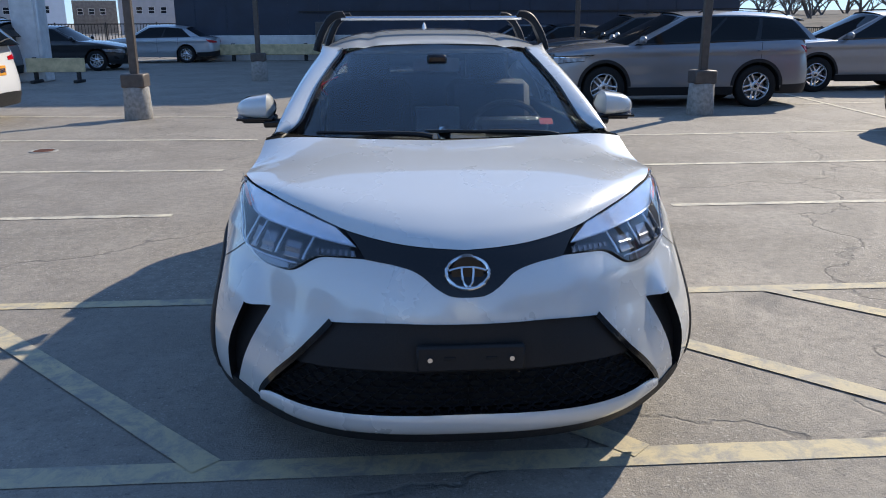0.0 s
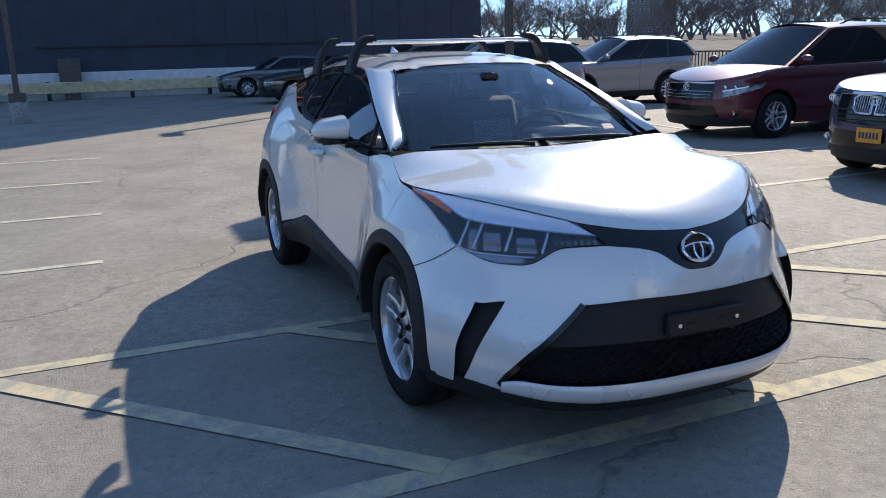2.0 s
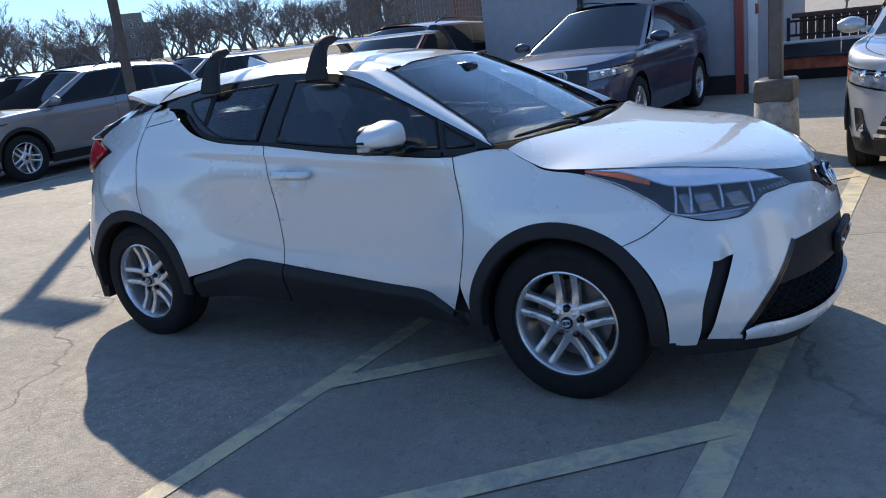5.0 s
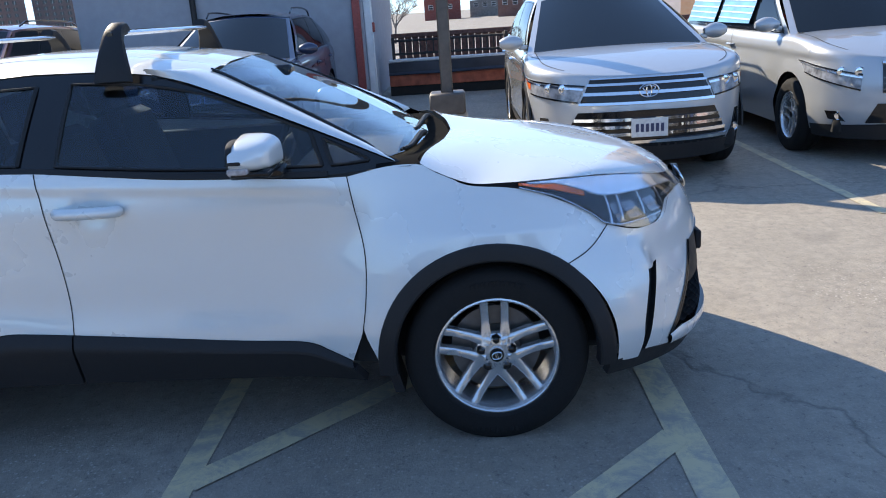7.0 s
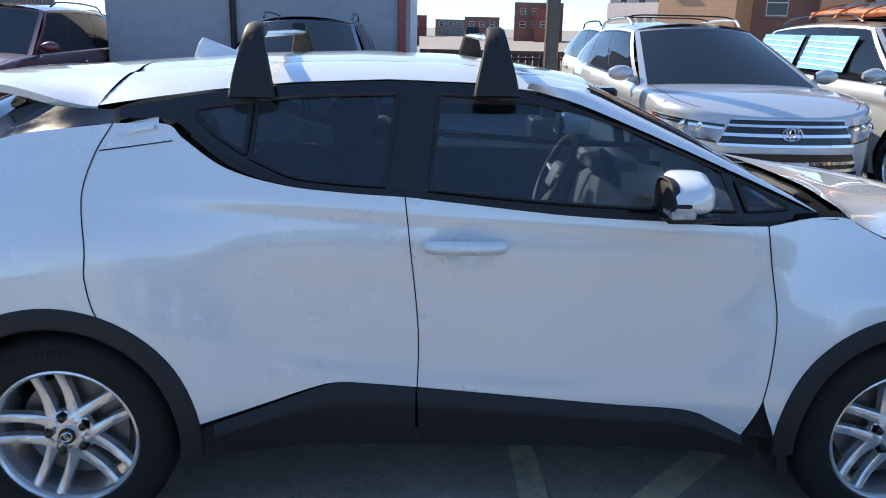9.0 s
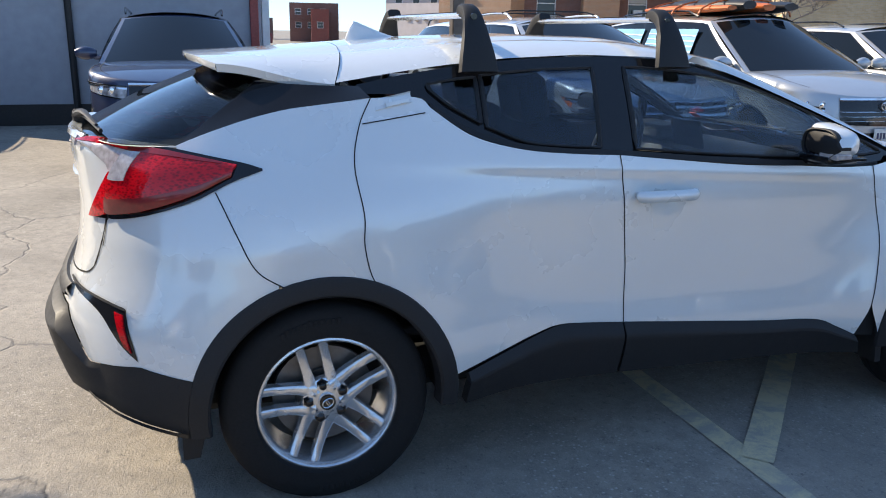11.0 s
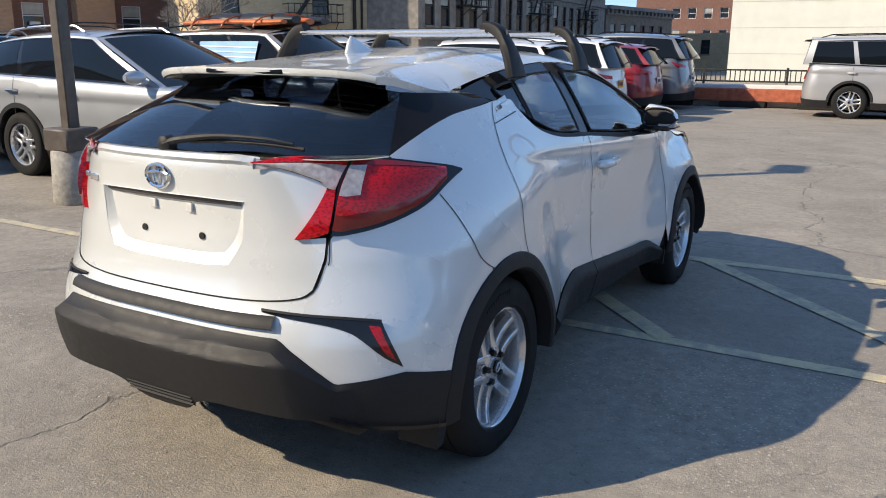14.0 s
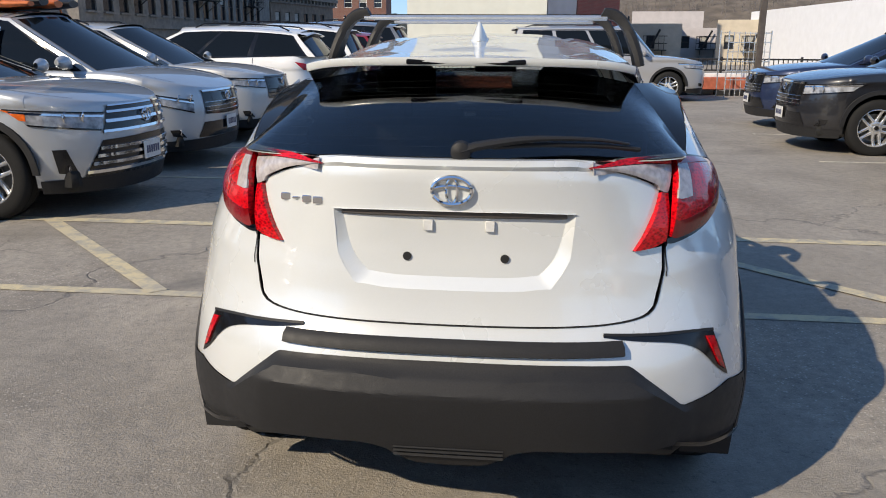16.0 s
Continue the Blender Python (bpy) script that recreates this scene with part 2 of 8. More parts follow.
    def tube(self, pts, r, n=8, mat=0, cap=True, flat=1.0):
        """A round bar along a line of points; r may change along it."""
        pts = [Vector(p) for p in pts]
        rows = []
        for i, p in enumerate(pts):
            t = (pts[min(i + 1, len(pts) - 1)] - pts[max(i - 1, 0)]).normalized()
            ref = Vector((0, 0, 1)) if abs(t.z) < 0.95 else Vector((1, 0, 0))
            a = t.cross(ref).normalized()
            b = a.cross(t)
            rr = r[i] if isinstance(r, (list, tuple)) else r
            rows.append([p + rr * (math.cos(2 * math.pi * j / n) * a + flat * math.sin(2 * math.pi * j / n) * b) for j in range(n)])
        k = len(self.v)
        self.grid(rows, mat, wrap=True)
        if cap:
            self.f += [tuple(k + j for j in range(n)), tuple(k + (len(pts) - 1) * n + n - 1 - j for j in range(n))]
            self.m += [mat, mat]
        return self

    def prism(self, poly, lo, hi, axis="x", mat=0):
        """A flat outline given thickness along an axis. poly: (a, b) pairs in the other two axes, in order."""
        put = {"x": lambda h, a, b: (h, a, b), "y": lambda h, a, b: (a, h, b), "z": lambda h, a, b: (a, b, h)}[axis]
        n = len(poly)
        verts = [put(lo, *p) for p in poly] + [put(hi, *p) for p in poly]
        faces = [tuple(range(n))[::-1], tuple(range(n, 2 * n))] + [(i, (i + 1) % n, n + (i + 1) % n, n + i) for i in range(n)]
        return self.add(verts, faces, mat)

    def mirror(self):
        """Adds the same across x = 0."""
        k = len(self.v)
        self.v += [(-x, y, z) for x, y, z in self.v]
        self.f += [tuple(i + k for i in f)[::-1] for f in self.f]
        self.m += list(self.m)
        return self

    def flipped(self):
        g = Geo()
        g.v = [(-x, y, z) for x, y, z in self.v]
        g.f = [f[::-1] for f in self.f]
        g.m = list(self.m)
        return g


def mesh_of(name, geo, mats, sharp=38.0, smooth=True):
    me = bpy.data.meshes.new(name)
    me.from_pydata(geo.v, [], geo.f)
    for m in mats if isinstance(mats, (list, tuple)) else [mats]:
        me.materials.append(m)
    if isinstance(mats, (list, tuple)) and len(mats) > 1:
        me.polygons.foreach_set("material_index", geo.m)
    bm = bmesh.new()
    bm.from_mesh(me)
    bmesh.ops.remove_doubles(bm, verts=bm.verts, dist=0.0004)
    bmesh.ops.recalc_face_normals(bm, faces=bm.faces)
    bm.to_mesh(me)
    bm.free()
    if smooth:
        me.shade_smooth()
        me.set_sharp_from_angle(angle=radians(sharp))
    return me


def part(name, geo, mats, parent, label="", sharp=38.0, smooth=True):
    """One mesh under a thing or a part."""
    ob = new(name, geo if isinstance(geo, bpy.types.Mesh) else mesh_of(name, geo, mats, sharp, smooth))
    ob.parent = parent
    if label:
        ob["label"] = label
    return ob


def thing(name, label, category, m=None, group="", kind=""):
    """An empty that carries the parts of one thing."""
    ob = new(name)
    ob.empty_display_size = 0.2
    ob.matrix_basis = m or Matrix.Identity(4)
    return tagged(ob, label, category, group, kind)


def solid(name, geo, mats, label="", category="", group="", kind="", m=None, sharp=38.0, smooth=True):
    """A thing that is one mesh."""
    ob = new(name, mesh_of(name, geo, mats, sharp, smooth))
    if m:
        ob.matrix_basis = m
    return tagged(ob, label, category, group, kind)


def lerp(table, x):
    """Piecewise linear value from (x, value) pairs."""
    return float(np.interp(x, [a for a, _ in table], [b for _, b in table]))


def smooth_curve(points, n, closed=False):
    """n points along a Catmull-Rom curve through the given ones, evenly by length."""
    p = [np.array(q, float) for q in points]
    if closed:
        p = [p[-1]] + p + [p[0], p[1]]
    else:
        p = [2 * p[0] - p[1]] + p + [2 * p[-1] - p[-2]]
    out = []
    for i in range(1, len(p) - 2):
        for k in range(12):
            t = k / 12
            a, b, c, d = p[i - 1 : i + 3]
            out.append(0.5 * (2 * b + (c - a) * t + (2 * a - 5 * b + 4 * c - d) * t * t + (3 * b - a - 3 * c + d) * t ** 3))
    out.append(p[-2])
    out = np.array(out)
    s = np.concatenate([[0], np.cumsum(np.linalg.norm(np.diff(out, axis=0), axis=1))])
    return np.stack([np.interp(np.linspace(0, s[-1], n), s, out[:, k]) for k in range(out.shape[1])], 1)


def polyline(points, n):
    """n points along straight pieces, evenly by length; the corners are kept near."""
    out = np.array(points, float)
    s = np.concatenate([[0], np.cumsum(np.linalg.norm(np.diff(out, axis=0), axis=1))])
    q = np.linspace(0, s[-1], n)
    return np.stack([np.interp(q, s, out[:, k]) for k in range(out.shape[1])], 1)


def coons(bottom, top, left, right):
    """A net of points between four edges. bottom and top run from left to right, left and right from bottom to top."""
    nu, nv = len(bottom), len(left)
    u, v = np.linspace(0, 1, nu)[None, :, None], np.linspace(0, 1, nv)[:, None, None]
    b, t, l, r = bottom[None], top[None], left[:, None], right[:, None]
    return (1 - v) * b + v * t + (1 - u) * l + u * r - ((1 - u) * (1 - v) * bottom[0] + u * (1 - v) * bottom[-1] + (1 - u) * v * top[0] + u * v * top[-1])


# ---- cars ----
class Shell:
    """The outer skin of a car below its windows. The car looks along -y. A place on the skin is (u, z): u runs 0..1 from the middle of
    the nose round the corner, 1..2 along the side, 2..3 round the tail corner to its middle."""

    def __init__(self, width, nose, tail, y_front, y_rear, n_front=2.3, n_rear=2.6):
        self.width, self.nose, self.tail = width, nose, tail
        self.y0, self.y1 = y_front, y_rear
        self.nf = n_front if callable(n_front) else (lambda z: n_front)
        self.nr = n_rear if callable(n_rear) else (lambda z: n_rear)

    def at(self, u, z, off=0.0):
        """The place of (u, z), pushed out by off."""
        p = self._at(u, z)
        if off:
            du = Vector(self._at(min(3, u + 0.004), z)) - Vector(self._at(max(0, u - 0.004), z))
            dz = Vector(self._at(u, z + 0.004)) - Vector(self._at(u, z - 0.004))
            n = du.cross(dz)
            n = n.normalized() if n.length > 1e-12 else Vector((0, -1 if u < 1.5 else 1, 0))
            p = Vector(p) + n * off
        return tuple(p)

    def _at(self, u, z):
        u = min(3.0, max(0.0, u))
        if u <= 1:
            a = u * math.pi / 2
            n = self.nf(z)
            s, c = math.sin(a) ** (2 / n), max(0.0, math.cos(a)) ** (2 / n)
            y = self.y0 - (self.y0 - self.nose(z)) * c
            return (self.width(y, z) * s, y, z)
        if u >= 2:
            a = (3 - u) * math.pi / 2
            n = self.nr(z)
            s, c = math.sin(a) ** (2 / n), max(0.0, math.cos(a)) ** (2 / n)
            y = self.y1 + (self.tail(z) - self.y1) * c
            return (self.width(y, z) * s, y, z)
        y = self.y0 + (u - 1) * (self.y1 - self.y0)
        return (self.width(y, z), y, z)

    def front(self, x, z):
        """u for a place on the nose, from its distance to the middle."""
        lo, hi = 0.0, 1.0
        for _ in range(30):
            mid = (lo + hi) / 2
            lo, hi = (mid, hi) if self._at(mid, z)[0] < x else (lo, mid)
        return lo

    def rear(self, x, z):
        lo, hi = 2.0, 3.0
        for _ in range(30):
            mid = (lo + hi) / 2
            lo, hi = (mid, hi) if self._at(mid, z)[0] > x else (lo, mid)
        return lo

    def side(self, y, z):
        """u for a place on the flank, from its y."""
        lo, hi = 0.0, 3.0
        for _ in range(34):
            mid = (lo + hi) / 2
            lo, hi = (mid, hi) if self._at(mid, z)[1] < y else (lo, mid)
        return lo

    def net(self, bottom, top, left, right, nu, nv, off=0.0, curved=True):
        """A sheet on the skin between four edges given as (u, z) points."""
        c = smooth_curve if curved else polyline
        g = coons(c(bottom, nu), c(top, nu), c(left, nv), c(right, nv))
        return [[self.at(float(u), float(z), off) for u, z in row] for row in g]

    def strip(self, pts, w, off=0.002, n=None):
        """A narrow band along (u, z) points: rows for a sheet. Width in metres."""
        c = smooth_curve(pts, n or 4 * len(pts))
        P = [Vector(self.at(u, z, off)) for u, z in c]
        rows = []
        for i, p in enumerate(P):
            t = (P[min(i + 1, len(P) - 1)] - P[max(i - 1, 0)]).normalized()
            u, z = c[i]
            q = Vector(self.at(u, z, off + 0.01)) - p
            s = t.cross(q.normalized()).normalized() * w / 2
            rows.append([p - s, p + s])
        return rows


def patch_poly(shell, poly, off, nu=8, nv=6):
    """A four-cornered sheet on the skin: corners (u, z) bottom-left, bottom-right, top-right, top-left."""
    a, b, c, d = [np.array(p, float) for p in poly]
    rows = []
    for j in range(nv + 1):
        v = j / nv
        l, r = a + (d - a) * v, b + (c - b) * v
        rows.append([shell.at(*(l + (r - l) * i / nu), off) for i in range(nu + 1)])
    return rows


def thick(rows, depth):
    """Turns a sheet into a slab whose other side lies depth behind it."""
    r = [[Vector(p) for p in row] for row in rows]
    a, b = len(r), len(r[0])
    g = Geo().grid(rows)
    back = []
    for i in range(a):
        row = []
        for j in range(b):
            du = r[i][min(j + 1, b - 1)] - r[i][max(j - 1, 0)]
            dv = r[min(i + 1, a - 1)][j] - r[max(i - 1, 0)][j]
            n = du.cross(dv)
            row.append(r[i][j] - (n.normalized() * depth if n.length > 1e-12 else Vector()))
        back.append(row)
    g.grid(back, flip=True)
    for line in ([(0, j) for j in range(b)], [(a - 1, j) for j in range(b)], [(i, 0) for i in range(a)], [(i, b - 1) for i in range(a)]):
        g.grid([[r[i][j] for i, j in line], [back[i][j] for i, j in line]])
    return g


def tyre_mesh(radius, width, rim, n=44):
    w, g = width / 2, Geo()
    sh = [(-w * 0.80, rim), (-w * 0.97, rim + 0.012), (-w, rim + (radius - rim) * 0.45), (-w * 0.94, radius - 0.028), (-w * 0.80, radius - 0.008), (-w * 0.55, radius)]
    prof = sh + [(-w * 0.36, radius), (-w * 0.34, radius - 0.007), (-w * 0.30, radius - 0.007), (-w * 0.28, radius), (0, radius)]
    prof = prof + [(-h, r) for h, r in reversed(prof[:-1])]
    g.lathe(prof, n=n)
    return mesh_of("tyre", g, M_TYRE)


def rim_mesh(rim, width, spokes=5, double=True, mat=None, spread=0.19, slim=0.030):
    """An alloy wheel, its face towards +x."""
    w, g = width / 2, Geo()
    g.lathe([(-w * 0.7, rim * 0.93), (w * 0.55, rim * 0.93), (w * 0.80, rim * 0.955), (w * 0.86, rim * 0.985), (w * 0.84, rim * 1.015), (w * 0.7, rim * 1.02), (-w * 0.7, rim * 1.0)], n=48)
    face = w * 0.72
    for i in range(spokes):
        base = 2 * math.pi * i / spokes
        c, n = Vector((math.cos(base), math.sin(base))), Vector((-math.sin(base), math.cos(base)))
        for d in ((-1, 1) if double else (0,)):
            rows = []
            for k in range(7):
                t = k / 6
                along = rim * (0.16 + 0.79 * t)
                off = d * rim * (0.150 + 0.020 * t)
                half = rim * ((0.110 - 0.036 * min(1, t * 2.2)) if double else (0.16 - 0.05 * t))
                x = face - 0.020 * math.sin(math.pi * min(1, t * 0.9)) - 0.012 * (1 - t)
                row = []
                for e, dx in ((-1, -0.030), (-0.85, -0.004), (-0.55, 0.0), (0.55, 0.0), (0.85, -0.004), (1, -0.030)):
                    q = c * along + n * (off + e * half)
                    row.append((x + dx, q.x, q.y))
                rows.append(row)
            g.grid(rows)
    g.lathe([(face - 0.045, rim * 0.36), (face - 0.024, rim * 0.345), (face - 0.016, rim * 0.27), (face - 0.016, rim * 0.13), (face - 0.006, rim * 0.125), (face - 0.004, 0.0)], n=30)
    return mesh_of("rim", g, mat or M_ALLOY)


def hub_meshes(rim, width):
    """Centre cap with its ring, the five nuts, and the brake disc."""
    face = width / 2 * 0.72
    cap = Geo().lathe([(face - 0.006, rim * 0.118), (face + 0.001, rim * 0.112), (face + 0.002, 0.0)], n=24)
    nuts = []
    for i in range(5):
        a = 2 * math.pi * i / 5
        c = (0, rim * 0.255 * math.cos(a), rim * 0.255 * math.sin(a))
        nuts.append(Geo().lathe([(face - 0.026, 0.021), (face - 0.016, 0.0205), (face - 0.017, 0.0135), (face - 0.003, 0.0125), (face, 0.008), (face, 0.0)], c, n=6))
    disc = Geo().lathe([(-width * 0.12, 0.0), (-width * 0.12, rim * 0.74), (-width * 0.02, rim * 0.74), (-width * 0.02, rim * 0.42), (width * 0.02, rim * 0.40), (width * 0.02, 0)], n=36)
    return mesh_of("hub_cap", cap, M_GLOSSBLK), [mesh_of("wheel_nut", x, M_GLOSSBLK) for x in nuts], mesh_of("brake_disc", disc, M_DARKALLOY)


WHEEL_SETS = {}


def wheel_set(radius, width, rim, spokes, double, dark):
    key = (radius, width, rim, spokes, double, dark)
    if key not in WHEEL_SETS:
        mat = M_DARKALLOY if dark else M_ALLOY
        WHEEL_SETS[key] = (tyre_mesh(radius, width, rim), rim_mesh(rim, width, spokes, double, mat), *hub_meshes(rim, width))
    return WHEEL_SETS[key]


def add_wheel(car, meshes, x, y, radius, turn=0.0, detail=False):
    """One wheel: an axle-height empty with tyre and rim under it; x tells its side."""
    tyre, rim, cap, nuts, disc = meshes
    # the tyre is the part; rim, cap and disc sit in it
    t = part("wheel", tyre, None, car)
    t.matrix_basis = Matrix.Translation((x, y, radius - 0.008)) @ Matrix.Rotation(0 if x > 0 else math.pi, 4, "Z") @ Matrix.Rotation(turn, 4, "X")
    part("rim", rim, None, t)
    part("hub_cap", cap, None, t)
    part("brake_disc", disc, None, t)
    if detail:
        for nut in nuts:
            part("wheel_nut", nut, None, t)
        part("cap_ring", CAP_RING, None, t)
        tagged(part("sidewall_relief", SIDEWALL, None, t), kind="stuff")
    return t


def build_car(name, label, m, paint_mat, L, W, H, WB, FO, hood=(0.86, 1.04), belt=(1.04, 1.10), cowl=0.30, roof=(0.55, 0.40), tail_rake=0.10,
              tyre=0.37, rim=0.24, spokes=5, double=True, dark_rim=False, plate=None, rear_plate=None, grille="bars", rails=True, boxy=0.0,
              windows=3, clad=True, lamp="wide", trunk=None, amber=False, roof_bars=False):
    """A parked car. cowl: metres from the front axle back to the windscreen's foot; roof: run of the windscreen and of the rear window;
    trunk: length of a saloon's boot, or None for a tail that goes straight up."""
    hw = W / 2
    fa, ra = -WB / 2, WB / 2
    nose_y, tail_y = fa - FO, fa - FO + L
    zlow = 0.27

    def width(y, z):
        t = hw * (1.0 - 0.028 * ((z - 0.62) / 0.4) ** 2) - 0.012
        t += 0.016 * math.exp(-((y - fa) / 0.42) ** 2) + 0.016 * math.exp(-((y - ra) / 0.45) ** 2)
        t -= 0.035 * max(0, (0.40 - z) / 0.2)
        # shoulder crease and hollow lower doors
        zs = belt[0] - 0.17 + 0.03 * (y - fa) / WB
        t += 0.010 * math.tanh((z - zs) / 0.018) * (1 if z < zs + 0.06 else math.exp(-((z - zs - 0.06) / 0.10) ** 2))
        t -= 0.014 * math.exp(-((z - 0.60) / 0.10) ** 2) * (1 if fa + 0.3 < y < ra - 0.3 else 0.4)
        return t

    nose = lambda z: nose_y + 0.10 * max(0, (z - 0.62) / 0.4) ** 1.6 + 0.05 * max(0, (0.42 - z) / 0.2)
    tail = lambda z: tail_y - tail_rake * max(0, (z - 0.62) / 0.5) - 0.04 * max(0, (0.45 - z) / 0.2)
    sh = Shell(width, nose, tail, nose_y + 0.72, tail_y - 0.55, (2.25 if grille == "bars" else 2.5) + boxy, 2.9 + boxy)
    y_cowl, y_belt_end = fa + cowl, (tail_y - (trunk or 0.0) - 0.03)

    def ztop(y):
        if y < y_cowl:
            t = (y - nose_y) / (y_cowl - nose_y)
            return hood[0] + (hood[1] - hood[0]) * (1 - (1 - min(1, max(0, t))) ** 1.8)
        t = (y - y_cowl) / (tail_y - y_cowl)
        if trunk and y > y_belt_end:
            return belt[1] - 0.05 * (y - y_belt_end) / trunk
        return hood[1] + (belt[1] - hood[1]) * min(1, t * 1.15)

    arch = tyre + 0.055

    def zbot(y):
        z = zlow
        for c in (fa, ra):
            d = abs(y - c)
            if d < arch:
                z = max(z, tyre + math.sqrt(arch * arch - d * d))
        return z

    car = thing(name, label, "car", m)
    # columns along the skin, close together at the arches
    us = [k / 14 for k in range(14)]
    ys = set(np.linspace(sh.y0, sh.y1, 34).tolist())
    for c in (fa, ra):
        for k in range(25):
            ys.add(c - arch * math.cos(math.pi * k / 24))
    us += [sh.side(y, 0.6) for y in sorted(ys)] + [2 + k / 14 for k in range(1, 15)]
    us = sorted(us)
    rows = []
    for s in (0, 0.05, 0.14, 0.24, 0.34, 0.44, 0.54, 0.62, 0.68, 0.72, 0.745, 0.77, 0.795, 0.82, 0.86, 0.91, 0.95, 0.98, 1.0):
        row = []
        for u in us:
            y = sh.at(u, 0.6)[1]
            zb, zt = zbot(y), ztop(y)
            p = Vector(sh.at(u, zb + (zt - zb) * s))
            if s > 0.9:
                p.x *= 1 - 0.035 * ((s - 0.9) / 0.1) ** 2
            row.append(p)
        rows.append(row)
    g = Geo().grid(rows)
    edge = rows[-1]
    # bonnet, waist shelf and boot lid span the two upper edges
    top = []
    for p in edge:
        crown = 0.045 * min(1.0, p.x / hw) ** 2
        fall = 1.0 if (p.y < y_cowl + 0.1 or (trunk and p.y > y_belt_end)) else 0.3
        top.append([(p.x * s, p.y, p.z + crown * fall * (1 - s ** 2) ** 0.8 if abs(s) < 1 else p.z) for s in (0, 0.25, 0.5, 0.72, 0.88, 0.96, 1)])
    g.grid(top)
    part("body", g.mirror(), paint_mat, car, sharp=50)
    for s in (1, -1):
        pts = []
        for p in edge:
            if nose_y + 0.30 < p.y < y_cowl + 0.02:
                pts.append(Vector((s * p.x * 0.905, p.y, p.z + 0.045 * min(1.0, p.x / hw) ** 2 * (1 - 0.905 ** 2) ** 0.8 + 0.002)))
        if len(pts) > 3:
            part("bonnet_gap", Geo().grid([[p + Vector((-0.004, 0, 0)) for p in pts], [p + Vector((0.004, 0, 0)) for p in pts]]), M_DARK, car)
    # dark inside of the arches and the floor
    under = Geo()
    for c in (fa, ra):
        for s in (-1, 1):
            under.lathe([(s * (hw - 0.05), arch - 0.004), (s * (hw - 0.36), arch - 0.004), (s * (hw - 0.36), 0)], (0, c, tyre), n=26, arc=(-8, 188))
    under.box((0, (nose_y + tail_y) / 2, 0.33), (W - 0.30, L - 0.5, 0.20), 0.04)
    part("underside", under, M_DARK, car)
    if clad:
        for c, tag in ((fa, "arch_trim"), (ra, "arch_trim")):
            for s in (1, -1):
                rr = []
                for r_, o in ((arch - 0.006, -0.02), (arch - 0.004, 0.012), (arch + 0.05, 0.012), (arch + 0.055, -0.004)):
                    rr.append([(s * (width(c + r_ * math.cos(a), tyre + r_ * math.sin(a)) + o), c + r_ * math.cos(a), tyre + r_ * math.sin(a)) for a in np.linspace(0.02, math.pi - 0.02, 22)])
                part(tag, Geo().grid(rr), M_BLACKPL, car)
    # sills and lower bumpers
    for s in (1, -1):
        g = Geo().grid(patch_poly(sh, [(sh.side(fa + arch, 0.3), zlow - 0.05), (sh.side(ra - arch, 0.3), zlow - 0.05), (sh.side(ra - arch, 0.3), 0.37), (sh.side(fa + arch, 0.3), 0.37)], 0.006, 14, 3))
        part("sill", g if s > 0 else g.flipped(), M_BLACKPL if clad else paint_mat, car)
    uf, ur = sh.side(fa - arch - 0.02, 0.3), sh.side(ra + arch + 0.02, 0.3)
    part("lower_bumper", Geo().grid(patch_poly(sh, [(0, 0.20), (uf, 0.22), (uf, 0.33), (0, 0.36)], 0.008, 18, 3)).mirror(), M_BLACKPL, car)
    part("lower_bumper", Geo().grid(patch_poly(sh, [(ur, 0.24), (3, 0.24), (3, 0.46), (ur, 0.40)], 0.008, 18, 3)).mirror(), M_BLACKPL, car)
    # nose
    gz0, gz1 = (0.62, hood[0] - 0.02)
    gw = W * 0.27
    if grille == "bars":
        # upper opening with two bars, a painted strip, and a wide lower opening with four
        part("grille", Geo().grid(patch_poly(sh, [(0, gz1 - 0.215), (sh.front(gw * 1.08, 0.7), gz1 - 0.215), (sh.front(gw * 0.90, 0.8), gz1 - 0.005), (0, gz1)], 0.008, 14, 4)).mirror(), M_GLOSSBLK, car)
        part("lower_grille", Geo().grid(patch_poly(sh, [(0, 0.335), (sh.front(gw * 1.38, 0.4), 0.345), (sh.front(gw * 1.10, 0.6), gz1 - 0.275), (0, gz1 - 0.265)], 0.008, 14, 4)).mirror(), M_GLOSSBLK, car)
        bars = [(gz1 - 0.205, gw * 1.08, 0.011), (gz1 - 0.125, gw * 1.01, 0.013), (gz1 - 0.052, gw * 0.95, 0.010), (gz1 - 0.002, gw * 0.90, 0.006)]
        bars += [(0.385 + 0.062 * k, gw * (1.35 - 0.065 * k), 0.013) for k in range(4)]
        for z, wd, t in bars:
            r = [[sh.at(sh.front(wd * s, z), z + dz, o) for s in np.linspace(0, 1, 12)] for dz, o in ((-t - 0.004, 0.006), (-t, 0.024), (t, 0.022), (t + 0.004, 0.006))]
            part("grille_bar", Geo().grid(r).mirror(), M_CHROME, car)
    else:
        part("grille", Geo().grid(patch_poly(sh, [(0, gz0 - 0.02), (sh.front(gw, 0.65), gz0), (sh.front(gw * 1.0, 0.8), gz1), (0, gz1)], 0.006, 14, 4)).mirror(), M_GLOSSBLK, car)
        r = [[sh.at(sh.front(gw * s, gz1), gz1 + dz, o) for s in np.linspace(0, 1, 12)] for dz, o in ((-0.022, 0.004), (-0.014, 0.018), (0.006, 0.018), (0.012, 0.004))]
        part("grille_bar", Geo().grid(r).mirror(), M_CHROME if grille != "mesh" else M_GLOSSBLK, car)
